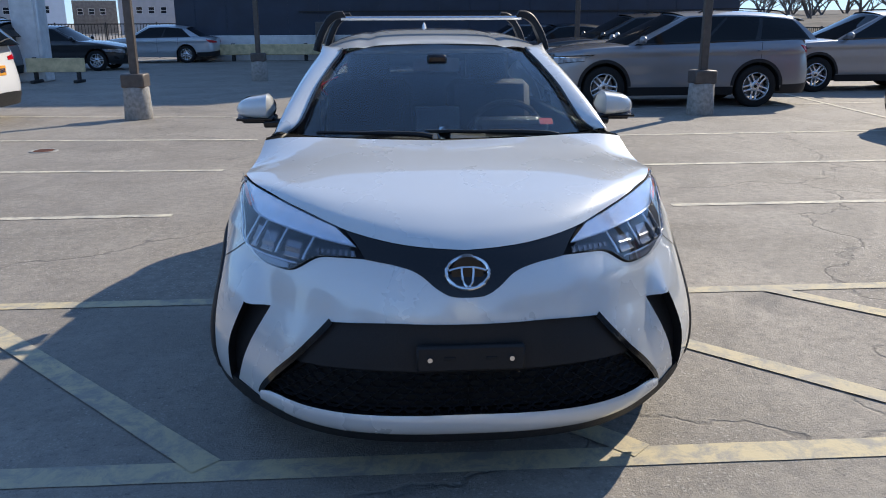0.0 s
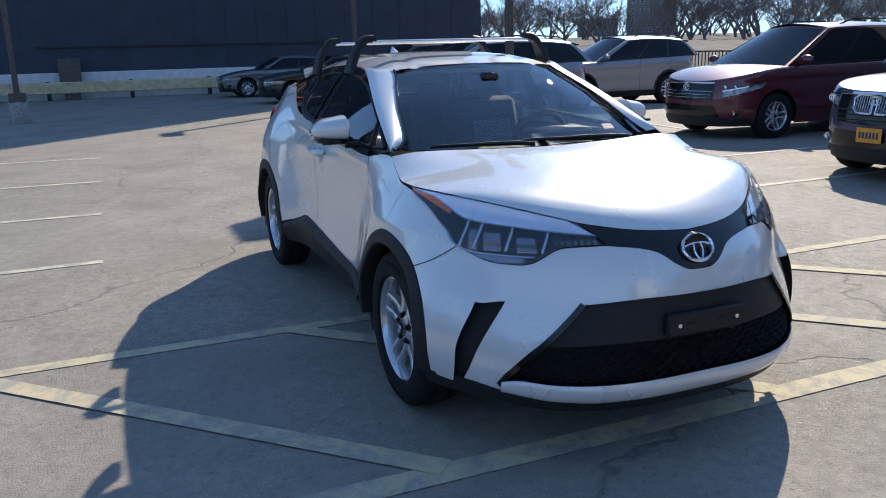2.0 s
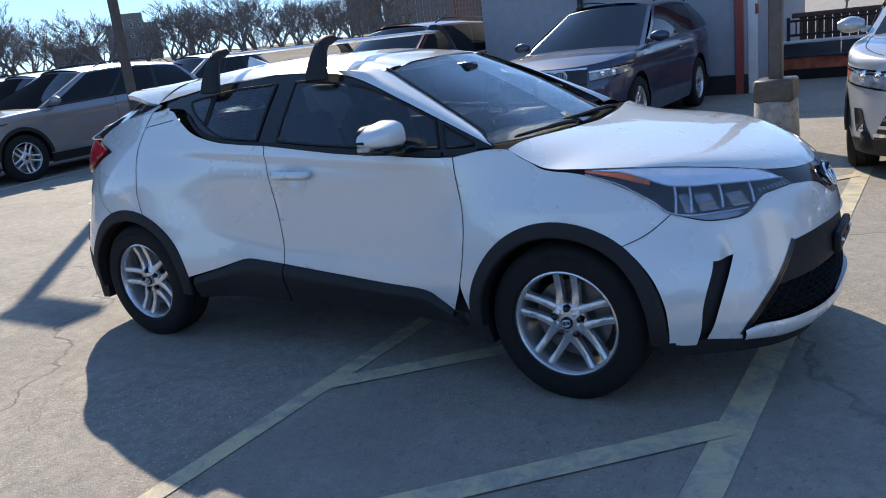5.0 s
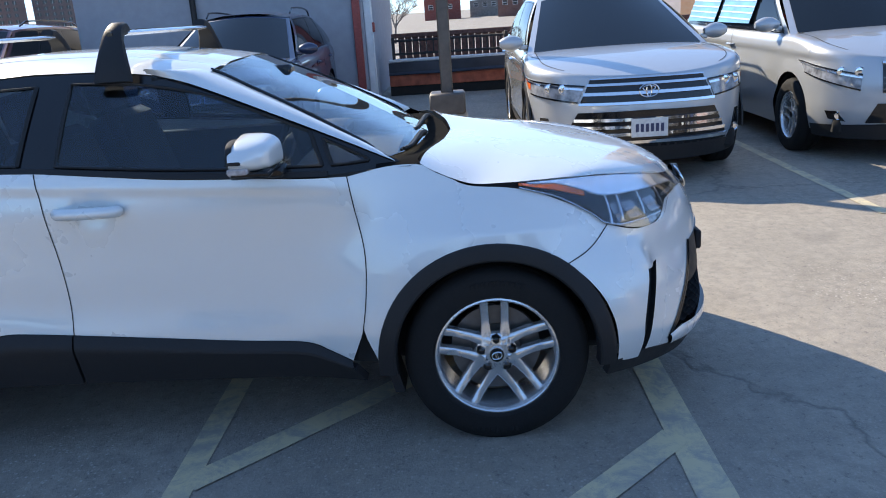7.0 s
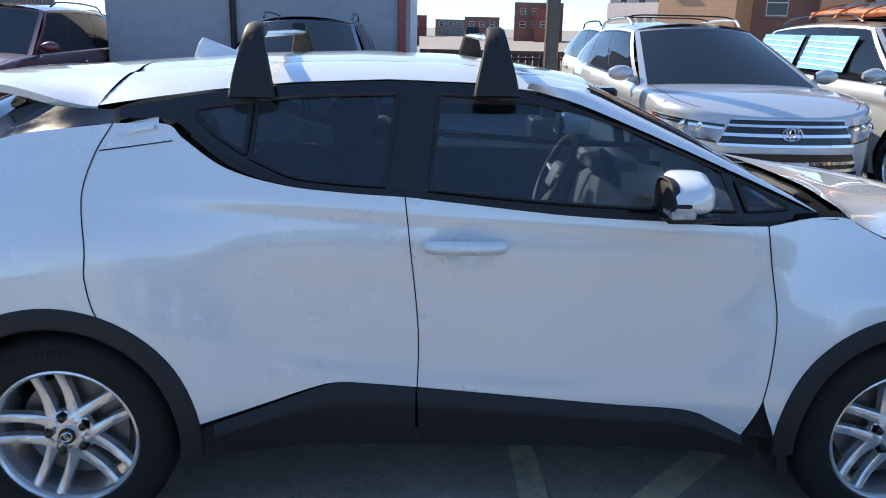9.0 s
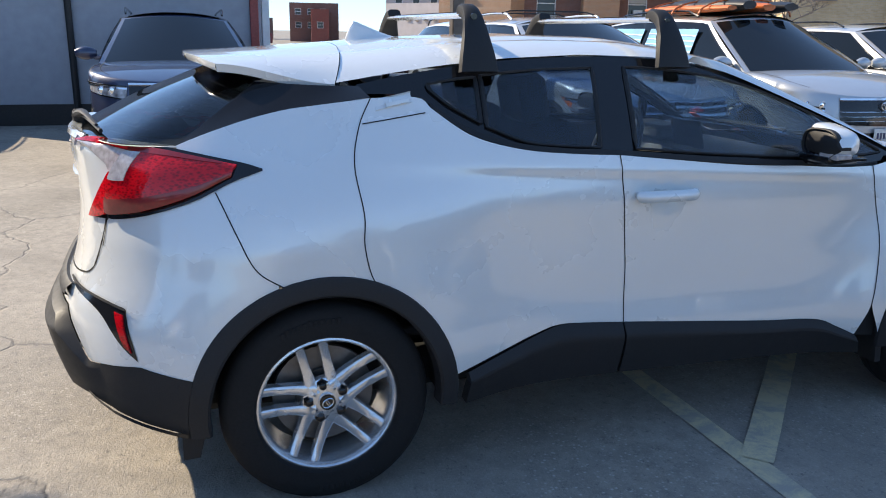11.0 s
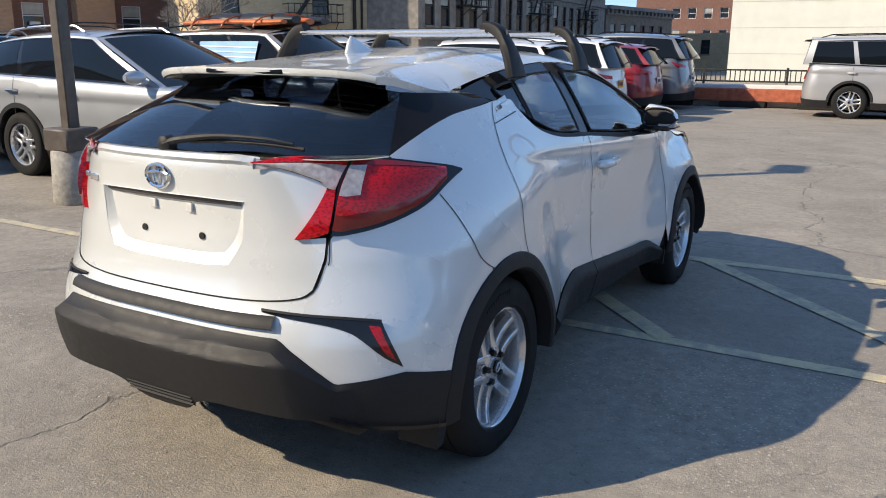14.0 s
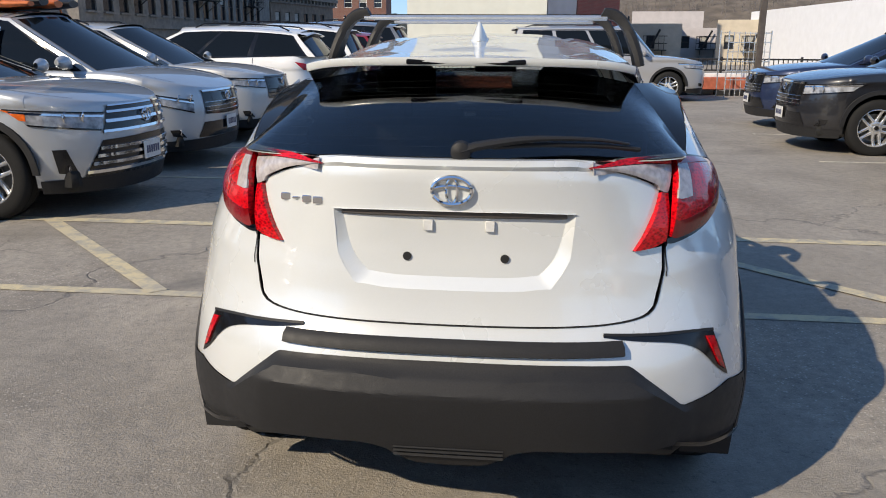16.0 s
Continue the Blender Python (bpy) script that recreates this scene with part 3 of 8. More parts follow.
        part("air_intake", Geo().grid(patch_poly(sh, [(0, 0.36), (sh.front(gw * 1.2, 0.4), 0.36), (sh.front(gw * 1.05, 0.5), 0.53), (0, 0.53)], 0.006, 14, 4)).mirror(), M_GLOSSBLK, car)
        for k in range(3):
            r = [[sh.at(sh.front(gw * s, 0.6), gz0 + 0.03 + 0.05 * k + dz, o) for s in np.linspace(0, 1, 8)] for dz, o in ((-0.006, 0.006), (0, 0.014), (0.006, 0.006))]
            part("grille_bar", Geo().grid(r).mirror(), M_CHROME if grille == "fine" else M_BLACKPL, car)
    if grille == "kidney":
        for s in (1, -1):
            kid = [(s * x, z) for x, z in ((0.025, gz1 - 0.21), (0.20, gz1 - 0.21), (0.265, gz1 - 0.16), (0.265, gz1 - 0.06), (0.22, gz1 - 0.02), (0.06, gz1 - 0.02), (0.025, gz1 - 0.06))]
            kid = kid + kid[:1]
            loop = [sh.at(sh.front(abs(x), z), z, 0.016) for x, z in kid]
            loop = [(math.copysign(p[0], k[0]), p[1], p[2]) for p, k in zip(loop, kid)]
            ring = part("kidney_ring", Geo().tube(loop, 0.012, 6), M_CHROME, car)
            for k in range(7):
                x = s * (0.05 + 0.031 * k)
                a, b = sh.at(sh.front(abs(x), 0.7), gz1 - 0.195, 0.012), sh.at(sh.front(abs(x), 0.8), gz1 - 0.035, 0.012)
                part("grille_slat", Geo().tube([(x, a[1], a[2]), (x, b[1], b[2])], 0.005, 5), M_ALLOY, ring)
    emblem = Geo()
    zb, big = (gz1 - 0.105, 1.15) if grille == "bars" else (gz1 - 0.07, 1.0)
    yb = sh.at(0, zb)[1] - 0.028
    for rx, rz in ((0.070, 0.047), (0.018, 0.043)):
        emblem.tube([(big * rx * math.cos(a), yb, zb + big * rz * math.sin(a)) for a in np.linspace(0, 2 * math.pi, 25)], 0.0055, 6)
    emblem.tube([(big * 0.045 * math.cos(a), yb, zb + big * (0.016 + 0.018 * math.sin(a))) for a in np.linspace(0, 2 * math.pi, 25)], 0.0045, 6)
    part("badge", emblem, M_CHROME, car)
    lz = hood[0] - 0.10
    drop = 0.075 if lamp == "tall" else 0.0
    if grille == "bars":
        lamp_q = [(sh.front(gw * 1.10, lz), lz - 0.118), (sh.side(fa - arch * 0.98, lz), lz - 0.055), (sh.side(fa - arch * 0.50, lz), lz + 0.088), (sh.front(gw * 0.98, lz), lz + 0.030)]
    else:
        lamp_q = [(sh.front(gw * (1.06 + 3 * drop), lz), lz - 0.085 - drop), (sh.side(fa - arch * 0.86, lz), lz - 0.02), (sh.side(fa - arch * 0.45, lz), lz + 0.092), (sh.front(gw * (1.03 + 3 * drop), lz), lz + 0.060 - drop)]
    for s in (1, -1):
        g = thick(patch_poly(sh, lamp_q, 0.008, 14, 6), 0.02)
        lp = part("headlight", g if s > 0 else g.flipped(), M_LAMP, car)
        for v0, v1, mt in ((0.0, 0.10, M_GLOSSBLK), (0.90, 1.0, M_GLOSSBLK), (0.72, 0.84, M_CHROME)):
            q = [Vector(p) for p in lamp_q]
            band = [q[0].lerp(q[3], v0), q[1].lerp(q[2], v0), q[1].lerp(q[2], v1), q[0].lerp(q[3], v1)]
            g = Geo().grid(patch_poly(sh, [tuple(p) for p in band], 0.012, 14, 2))
            part("lamp_edge", g if s > 0 else g.flipped(), mt, lp)
        for f in (0.30, 0.58):
            px, pyy, pz = sh.at(sh.front(gw * 1.08 + (hw - gw * 1.1) * f, lz), lz + 0.005, 0.004)
            part("projector", Geo().lathe([(-0.016, 0.040), (-0.012, 0.045), (-0.004, 0.036), (-0.012, 0.0)], (s * px, pyy, pz), "y", 16), M_CHROME, lp)
        if amber:
            g = thick(patch_poly(sh, [(sh.side(fa - arch * 0.95, lz), lz - 0.015), (sh.side(fa - arch * 0.84, lz), lz - 0.008), (sh.side(fa - arch * 0.50, lz), lz + 0.078), (sh.side(fa - arch * 0.95, lz), lz + 0.040)], 0.011, 6, 3), 0.01)
            part("side_marker", g if s > 0 else g.flipped(), M_AMBER, lp)
        g = thick(patch_poly(sh, [(sh.front(hw * 0.78, 0.42), 0.37), (sh.front(hw * 0.88, 0.42), 0.39), (sh.front(hw * 0.90, 0.5), 0.58 if grille == 'bars' else 0.46), (sh.front(hw * 0.84, 0.5), 0.58 if grille == 'bars' else 0.46)], 0.006, 6, 5), 0.01)
        fl = part("fog_recess", g if s > 0 else g.flipped(), M_GLOSSBLK, car)
        px, pyy, pz = sh.at(sh.front(hw * 0.83, 0.43), 0.42, 0.0)
        part("fog_light", Geo().lathe([(-0.012, 0.034), (-0.016, 0.038), (-0.010, 0.030), (-0.014, 0)], (s * px, pyy, pz), "y", 14), M_CHROME, fl)
    # tail
    tz = belt[1] - 0.20
    for s in (1, -1):
        if boxy >= 1.0:
            poly = [(sh.side(tail_y - 0.10, tz), tz - 0.14), (sh.rear(hw * 0.74, tz), tz - 0.14), (sh.rear(hw * 0.74, tz), tz + 0.14), (sh.side(tail_y - 0.16, tz), tz + 0.14)]
        else:
            poly = [(sh.side(tail_y - 0.24, tz), tz - 0.02), (sh.rear(hw * 0.42, tz), tz - 0.03), (sh.rear(hw * 0.42, tz), tz + 0.03), (sh.side(tail_y - 0.36, tz), tz + 0.11)]
        g = thick(patch_poly(sh, poly, 0.010, 14, 5), 0.02)
        part("tail_light", g if s > 0 else g.flipped(), M_RED, car)
    for pm, at_front in ((plate, True), (rear_plate, False)):
        if pm:
            z = 0.50 if at_front else 0.80
            y = (sh.at(0, z)[1] - 0.030) if at_front else (sh.at(3, z)[1] + 0.018)
            pl = part("number_plate", Geo().box((0, y, z), (0.305, 0.012, 0.155), 0.004), pm, car)
            d = -0.008 if at_front else 0.008
            for k in range(6):
                part("plate_bar", Geo().box((-0.105 + 0.042 * k, y + d, z), (0.026, 0.004, 0.068), 0.001), M_PLATEBAR, pl)
    # windows and roof
    wb = edge
    zr = H
    wr = hw * (0.70 + 0.05 * boxy)
    y_rf, y_rr = y_cowl + roof[0] * 1.25, y_belt_end - roof[1]
    y_a0 = y_cowl - 0.02

    def low(a):
        y = y_a0 + (y_belt_end - y_a0) * a
        q = Vector(sh.at(sh.side(min(y, tail_y - 0.05), ztop(y)), ztop(y)))
        return Vector((min(width(min(y, sh.y1), ztop(y)), hw * 0.96) * (0.955 - 0.05 * max(0, a - 0.8) / 0.2), y, ztop(y) - 0.004))

    def high(a):
        y = y_rf + (y_rr - y_rf) * a
        t = (y - y_rf) / (y_rr - y_rf)
        return Vector((wr * (1 - 0.06 * (2 * t - 0.9) ** 2), y, zr - 0.085 - 0.10 * (1 - boxy * 0.5) * (2 * t - 0.75) ** 2 * 0.5))

    def wall(a, b, off=0.0):
        p, q = low(a), high(a)
        r = p.lerp(q, b)
        r.x += 0.035 * 4 * b * (1 - b) + off
        return r

    N = 20
    rows = [[wall(i / N, b) for i in range(N + 1)] for b in (0, 0.12, 0.3, 0.5, 0.7, 0.88, 1.0)]
    part("cabin_side", Geo().grid(rows), paint_mat, car)
    part("cabin_side", Geo().grid(rows).flipped(), paint_mat, car)
    cuts = {2: ((0.06, 0.46), (0.49, 0.86)), 3: ((0.06, 0.37), (0.395, 0.66), (0.69, 0.95)), 4: ((0.04, 0.28), (0.30, 0.56), (0.58, 0.96))}[windows]
    rows = [[wall(cuts[0][0] - 0.012 + (cuts[-1][1] - cuts[0][0] + 0.024) * (i / 24), 0.055 + 0.885 * b, 0.003) for i in range(25)] for b in (0, 0.2, 0.4, 0.6, 0.8, 1)]
    for s in (1, -1) if boxy < 1 else ():
        part("window_surround", Geo().grid(rows) if s > 0 else Geo().grid(rows).flipped(), M_GLOSSBLK, car)
    for a0, a1 in cuts:
        rows = [[wall(a0 + (a1 - a0) * (i / 8), 0.08 + 0.83 * b, 0.006) for i in range(9)] for b in (0, 0.25, 0.5, 0.75, 1)]
        for s in (1, -1):
            part("side_window", Geo().grid(rows) if s > 0 else Geo().grid(rows).flipped(), M_GLASS, car)
    for a0, a1, b0, b1 in ((0.03, 0.965, 0.015, 0.055), (0.05, 0.95, 0.925, 0.955)):
        rows = [[wall(a0 + (a1 - a0) * (i / 20), b0 + (b1 - b0) * b, 0.009) for i in range(21)] for b in (0, 0.5, 1)]
        for s in (1, -1):
            part("window_trim", Geo().grid(rows) if s > 0 else Geo().grid(rows).flipped(), M_CHROME if (amber and b0 < 0.5) else M_GLOSSBLK, car)

    def screen(a, b, s, bulge, off=0.0):
        p, q = low(a), high(a)
        r = p.lerp(q, b)
        d = -1 if a < 0.5 else 1
        return Vector((r.x * s, r.y + d * (bulge * (1 - s * s) + off), r.z + 0.055 * b * (1 - s * s) + off * 0.5))

    for a, nm, bulge in ((0.0, "windscreen", 0.16), (1.0, "rear_window", 0.07)):
        rows = [[screen(a, b, s, bulge) for s in np.linspace(-1, 1, 17)] for b in np.linspace(0, 1, 9)]
        part("screen_surround", Geo().grid(rows), paint_mat if a == 0 else M_GLOSSBLK, car)
        rows = [[screen(a, 0.03 + 0.93 * b, s * 0.93, bulge, 0.006) for s in np.linspace(-1, 1, 15)] for b in np.linspace(0, 1, 7)]
        part(nm, Geo().grid(rows), M_GLASS, car)
    rows = []
    for a in np.linspace(0, 1, 15):
        q = high(a)
        b = 0.16 * max(0, 1 - a / 0.25) - 0.07 * max(0, (a - 0.8) / 0.2)
        rows.append([(q.x * s, q.y - b * (1 - s * s), q.z + 0.055 * (1 - s * s) + 0.028 * (1 - s ** 4)) for s in np.linspace(-1, 1, 17)])
    part("roof", Geo().grid(rows), paint_mat, car)
    if not trunk:
        q = high(1.0)
        sp = [[(q.x * 0.97 * s, q.y + d, q.z + 0.085 - 0.05 * s * s + dz) for s in np.linspace(-1, 1, 13)] for d, dz in ((-0.02, -0.01), (0.16, -0.045), (0.17, -0.065), (0.0, -0.075))]
        part("roof_spoiler", Geo().grid(sp), paint_mat, car)
        q = low(1.0)
        part("rear_wiper", Geo().tube([(0.03, q.y + 0.07, q.z + 0.06), (-0.2, q.y + 0.055, q.z + 0.10), (-0.38, q.y + 0.045, q.z + 0.11)], 0.010, 6), M_BLACKPL, car)
    if rails:
        for s in (1, -1):
            pts = [(s * (high(a).x - 0.05), high(a).y, high(a).z + 0.058 + (0.05 if 0.02 < k / 10 < 0.98 else -0.01)) for k, a in enumerate(np.linspace(0.12, 0.93, 11))]
            part("roof_rail", Geo().tube(pts, 0.014, 6), M_GLOSSBLK if not amber else M_ALLOY, car)
    if roof_bars:
        for a in (0.25, 0.68):
            q = high(a)
            part("roof_bar", Geo().tube([(x * q.x, q.y, q.z + 0.15 - 0.05 * abs(x) ** 8) for x in np.linspace(-0.95, 0.95, 13)], 0.016, 6, flat=0.6), M_GLOSSBLK, car)
    # mirrors, handles, wheels
    for s in (1, -1):
        q = low(0.075)
        g = Geo()
        rows = []
        for k in range(9):
            t = k / 8
            r = math.sin(math.pi * (0.08 + 0.84 * t)) ** 0.6
            rows.append([(s * (q.x + 0.03 + 0.23 * t), q.y - 0.02 + 0.02 * t + 0.062 * r * math.cos(a) - 0.02, q.z + 0.10 + 0.075 * r * math.sin(a)) for a in np.linspace(0, 2 * math.pi, 13)[:-1]])
        g.grid(rows, wrap=True)
        g.add(rows[-1], [tuple(range(12))])
        g.box((s * (q.x + 0.02), q.y - 0.02, q.z + 0.05), (0.10, 0.06, 0.05), 0.015)
        part("wing_mirror", g, paint_mat, car)
        for a in (0.42, 0.72):
            y = y_a0 + (y_belt_end - y_a0) * a - 0.06
            z = ztop(y) - 0.16
            x = width(y, z)
            part("door_handle", Geo().tube([(s * (x + o), y + d, z) for d, o in ((-0.11, 0.0), (-0.08, 0.03), (0.05, 0.032), (0.09, 0.0))], 0.013, 6, flat=1.2), M_CHROME if amber else paint_mat, car)
    for y0 in (0.40, 0.69):
        y = y_a0 + (y_belt_end - y_a0) * y0 + 0.02
        for s in (1, -1):
            g = Geo().grid(sh.strip([(sh.side(y, 0.5), 0.38), (sh.side(y - 0.01, 0.7), 0.7), (sh.side(y, 1.0), ztop(y) - 0.01)], 0.008, 0.0025, 12))
            part("door_gap", g if s > 0 else g.flipped(), M_DARK, car)
    ws = wheel_set(tyre, 0.235, rim, spokes, double, dark_rim)
    for k, (x, y) in enumerate(((1, fa), (-1, fa), (1, ra), (-1, ra))):
        add_wheel(car, ws, x * (hw - 0.130), y, tyre, 0.5 * k + L)
    return car


# ---- the roof deck ----
ground = solid("ground", Geo().grid([[(x, y, 0.0) for x in (-1500, -70, -20, 0, 20, 70, 1500)] for y in (-1500, -70, -20, 0, 20, 70, 1500)]), M_GROUND, "worn tan-grey concrete parking deck with hairline cracks", "ground", kind="structure")


def stripe(p, q, w=0.10, mat=None, label="worn yellow parking line on concrete", z=0.004):
    a, b = Vector((*p, 0)), Vector((*q, 0))
    t = (b - a).normalized()
    s = Vector((-t.y, t.x, 0)) * w / 2
    rows, n = [], max(2, int((b - a).length / 0.12))
    for k in range(n + 1):
        c = a + (b - a) * k / n
        e0, e1 = 0.006 * noise.noise(c * 9), 0.006 * noise.noise(c * 9 + Vector((7, 0, 0)))
        rows.append([c - s * (1 + e0 * 8) + Vector((0, 0, z)), c + s * (1 + e1 * 8) + Vector((0, 0, z))])
    g = Geo().grid(rows)
    return solid("parking_line", g, mat or M_LINEY, label, "parking line", kind="structure")


for y, x0, x1, w in ((-0.18, -2.68, 6.2, 0.10), (-1.99, -2.95, 6.5, 0.13)):
    stripe((x0, y), (x1, y), w)
# hatching between the two long lines
for x in (-2.66, -1.08, 0.42, 1.96):
    stripe((x, -0.20), (x + 1.75, -1.96), 0.115, z=0.007)
CREAM = "worn cream parking line on concrete"
for left, right in (((1.90, 1.99), (2.03, 2.10)), ((4.25, 4.06), (4.01, 4.10)), ((6.66, 6.38), (6.32, 6.55)), ((9.6, 9.0), (9.5, 10.4))):
    stripe((-7.5, left[0]), (-2.05, left[1]), 0.09, M_LINEW, CREAM)
    stripe((2.15, right[0]), (9.0, right[1]), 0.09, M_LINEW, CREAM)
stripe((8.22, 13.3), (7.60, 6.9), 0.09, M_LINEW, CREAM, z=0.007)
for y in (-4.15, -6.6, -9.1, -11.7, -14.2):
    stripe((1.9, y), (7.0, y), 0.09, M_LINEY)
for y in (-3.0, -6.36, -9.5):
    stripe((-9.0, y), (-3.85, y), 0.09, M_LINEW, CREAM)
# drain, set flush in a rough patch
drain = thing("drain_cover", "rusty round drain cover in a cracked patch", "drain", pose(-4.55, 5.61, 0))
part("ring", Geo().lathe([(0.0, 0.17), (0.010, 0.165), (0.010, 0.135), (0.004, 0.13)], axis="z", n=26), M_CONC, drain)
for k in range(6):
    part("slot_bar", Geo().box((0, -0.10 + 0.04 * k, 0.006), (0.22 - 0.012 * abs(k - 2.5), 0.022, 0.008), 0.002), plain("rusty_iron", (0.16, 0.06, 0.035), rough=0.9, vary=0.4), drain)


def lamp_pole(x, y, h=5.3, lean=0.0):
    p = thing("lamp_pole", "brown square steel lamp pole on a round concrete base", "lamp pole", pose(x, y, 0))
    part("base", Geo().lathe([(0, 0.215), (0.02, 0.225), (0.50, 0.205), (0.52, 0.19), (0.52, 0)], axis="z", n=28), M_CONC, p, "stained round concrete base")
    part("collar", Geo().box((0, 0, 0.62), (0.37, 0.37, 0.22), 0.02), M_POLE, p)
    part("shaft", Geo().box((0, 0, h / 2 + 0.3), (0.125, 0.125, h), 0.012), M_POLE, p)
    part("lamp_head", Geo().box((0, -0.35, h + 0.3), (0.36, 0.75, 0.16), 0.03), M_POLE, p)
    return p


for x, y in ((-4.40, 9.03), (-3.80, 17.8), (4.93, 8.76), (4.96, -1.11), (4.99, 18.5), (-5.15, -14.5)):
    lamp_pole(x, y)


# ---- parked cars ----
P_SILVER = paint("silver_metallic_paint", (0.43, 0.45, 0.47), metal=0.5, rough=0.34)
P_SILVER2 = paint("pale_silver_paint", (0.50, 0.50, 0.49), metal=0.4, rough=0.36)
P_STEEL = paint("steel_silver_paint", (0.24, 0.25, 0.27), metal=0.6, rough=0.34)
P_GREY = paint("grey_metallic_paint", (0.17, 0.18, 0.195), metal=0.5, rough=0.34)
P_TAUPE = paint("silver_beige_paint", (0.40, 0.40, 0.405), metal=0.45, rough=0.36)
P_WHITE = paint("white_paint", (0.74, 0.74, 0.73))
P_RED = paint("dark_red_paint", (0.105, 0.009, 0.018), metal=0.25, dirt=0.02)
P_RED2 = paint("bright_red_paint", (0.26, 0.012, 0.02), metal=0.2)
P_NAVY = paint("dark_blue_paint", (0.014, 0.026, 0.070), metal=0.3, dirt=0.02)
P_BLACK = paint("black_paint", (0.008, 0.008, 0.010), dirt=0.02)


def facing(x, y, way):
    """A car with the middle of its wheelbase at x, y that looks along -x, +x, -y or +y."""
    return pose(x, y, 0, 0, 0, {"-x": -90, "+x": 90, "-y": 0, "+y": 180}[way])


SUV = dict(L=4.89, W=1.93, H=1.70, WB=2.79, FO=0.96, hood=(0.95, 1.09), belt=(1.09, 1.18), cowl=0.42, roof=(0.86, 0.36), tyre=0.375, rim=0.245)
VAN = dict(L=5.09, W=1.98, H=1.79, WB=3.03, FO=0.98, hood=(0.90, 1.10), belt=(1.10, 1.14), cowl=0.22, roof=(0.85, 0.30), tyre=0.355, rim=0.225, clad=False, windows=4, grille="fine", lamp="tall")
SEDAN = dict(L=4.80, W=1.82, H=1.45, WB=2.76, FO=0.90, hood=(0.72, 0.93), belt=(0.93, 0.98), cowl=0.55, roof=(0.62, 0.55), tyre=0.33, rim=0.22, clad=False, windows=2, trunk=0.55, rails=False, grille="fine")

build_car("suv", "silver SUV with chrome barred grille and white plate", facing(5.58, -2.81, "-x"), P_SILVER, plate=M_PLATE, amber=True, roof_bars=True, **{**SUV, "hood": (0.93, 1.08), "roof": (1.0, 0.36)})
build_car("minivan", "silver minivan with a tarpaulin bundle on its roof", facing(5.95, -5.42, "-x"), P_SILVER, plate=M_PLATE, **VAN)
build_car("suv", "pale silver SUV with black mesh grille", facing(5.9, -8.0, "-x"), P_SILVER2, plate=M_PLATE, **{**SUV, "grille": "mesh"})
build_car("suv", "white SUV showing its tail and orange plate", facing(5.95, -10.35, "+x"), P_WHITE, rear_plate=M_PLATEO, **SUV)
build_car("minivan", "white minivan showing its tail and orange plate", facing(5.95, -13.05, "+x"), P_WHITE, rear_plate=M_PLATEO, **VAN)
build_car("suv", "bright red SUV showing its tail", facing(5.8, -15.65, "+x"), P_RED2, rear_plate=M_PLATE, **SUV)
build_car("suv", "large grey SUV showing its tail", facing(5.9, -18.1, "+x"), P_GREY, rear_plate=M_PLATE, **{**SUV, "H": 1.95, "L": 5.2, "belt": (1.2, 1.3)})
build_car("pickup_truck", "dark blue truck with chrome grille", facing(6.0, -20.6, "-x"), P_NAVY, **{**SUV, "H": 1.85, "L": 5.2})
build_car("suv", "silver-beige boxy off-road SUV by the parapet", facing(-2.2, -17.65, "-x"), P_TAUPE, **{**SUV, "H": 1.86, "WB": 2.85, "boxy": 1.2, "belt": (1.16, 1.2), "roof": (0.5, 0.12), "grille": "fine"})
build_car("suv", "black SUV with silver wheels and white plate", facing(-6.15, -7.95, "+x"), P_BLACK, plate=M_PLATE, **{**SUV, "grille": "fine"})
build_car("suv", "black-blue SUV with white plate", facing(-6.45, -11.0, "+x"), P_NAVY, plate=M_PLATE, **{**SUV, "grille": "fine", "H": 1.68})
build_car("suv", "black SUV parked nose out", facing(-6.4, -4.15, "+x"), P_BLACK, plate=M_PLATE, **{**SUV, "grille": "fine"})
build_car("suv", "small white SUV with black roof rails", facing(9.25, -3.25, "-x"), P_WHITE, **{**SUV, "L": 4.6, "W": 1.85, "WB": 2.66, "H": 1.70, "grille": "fine"})
build_car("suv", "dark blue SUV with twin kidney grille and orange plate", facing(7.75, 1.65, "-x"), P_NAVY, plate=M_PLATEO, **{**SUV, "L": 4.67, "W": 1.87, "WB": 2.82, "FO": 0.83, "grille": "kidney", "clad": False})
build_car("minivan", "dark red minivan parked by the grey wall", facing(9.3, 6.2, "-x"), P_RED, **VAN)
build_car("suv", "grey-silver SUV beside a lamp pole", facing(4.95, 10.75, "-x"), P_STEEL, rear_plate=M_PLATE, **{**SUV, "grille": "mesh"})
build_car("suv", "small silver SUV with roof rails", facing(10.3, 13.6, "-x"), P_STEEL, **{**SUV, "L": 4.6, "W": 1.82, "WB": 2.62, "H": 1.72, "grille": "fine"})
build_car("suv", "black SUV with slotted grille", facing(5.66, 16.3, "-x"), P_BLACK, **{**SUV, "grille": "fine"})
build_car("suv", "silver-white SUV with dark mesh grille", facing(5.73, 13.4, "-x"), P_SILVER2, **{**SUV, "L": 4.6, "W": 1.85, "WB": 2.66, "grille": "mesh"})
build_car("saloon_car", "dark saloon car in the shade", facing(4.87, 21.0, "-x"), P_BLACK, **SEDAN)
build_car("saloon_car", "grey saloon car in the shade", facing(4.31, 26.0, "-x"), P_GREY, **SEDAN)
build_car("saloon_car", "old silver saloon car in the shade", facing(-9.6, 29.0, "-x"), P_SILVER, **SEDAN)
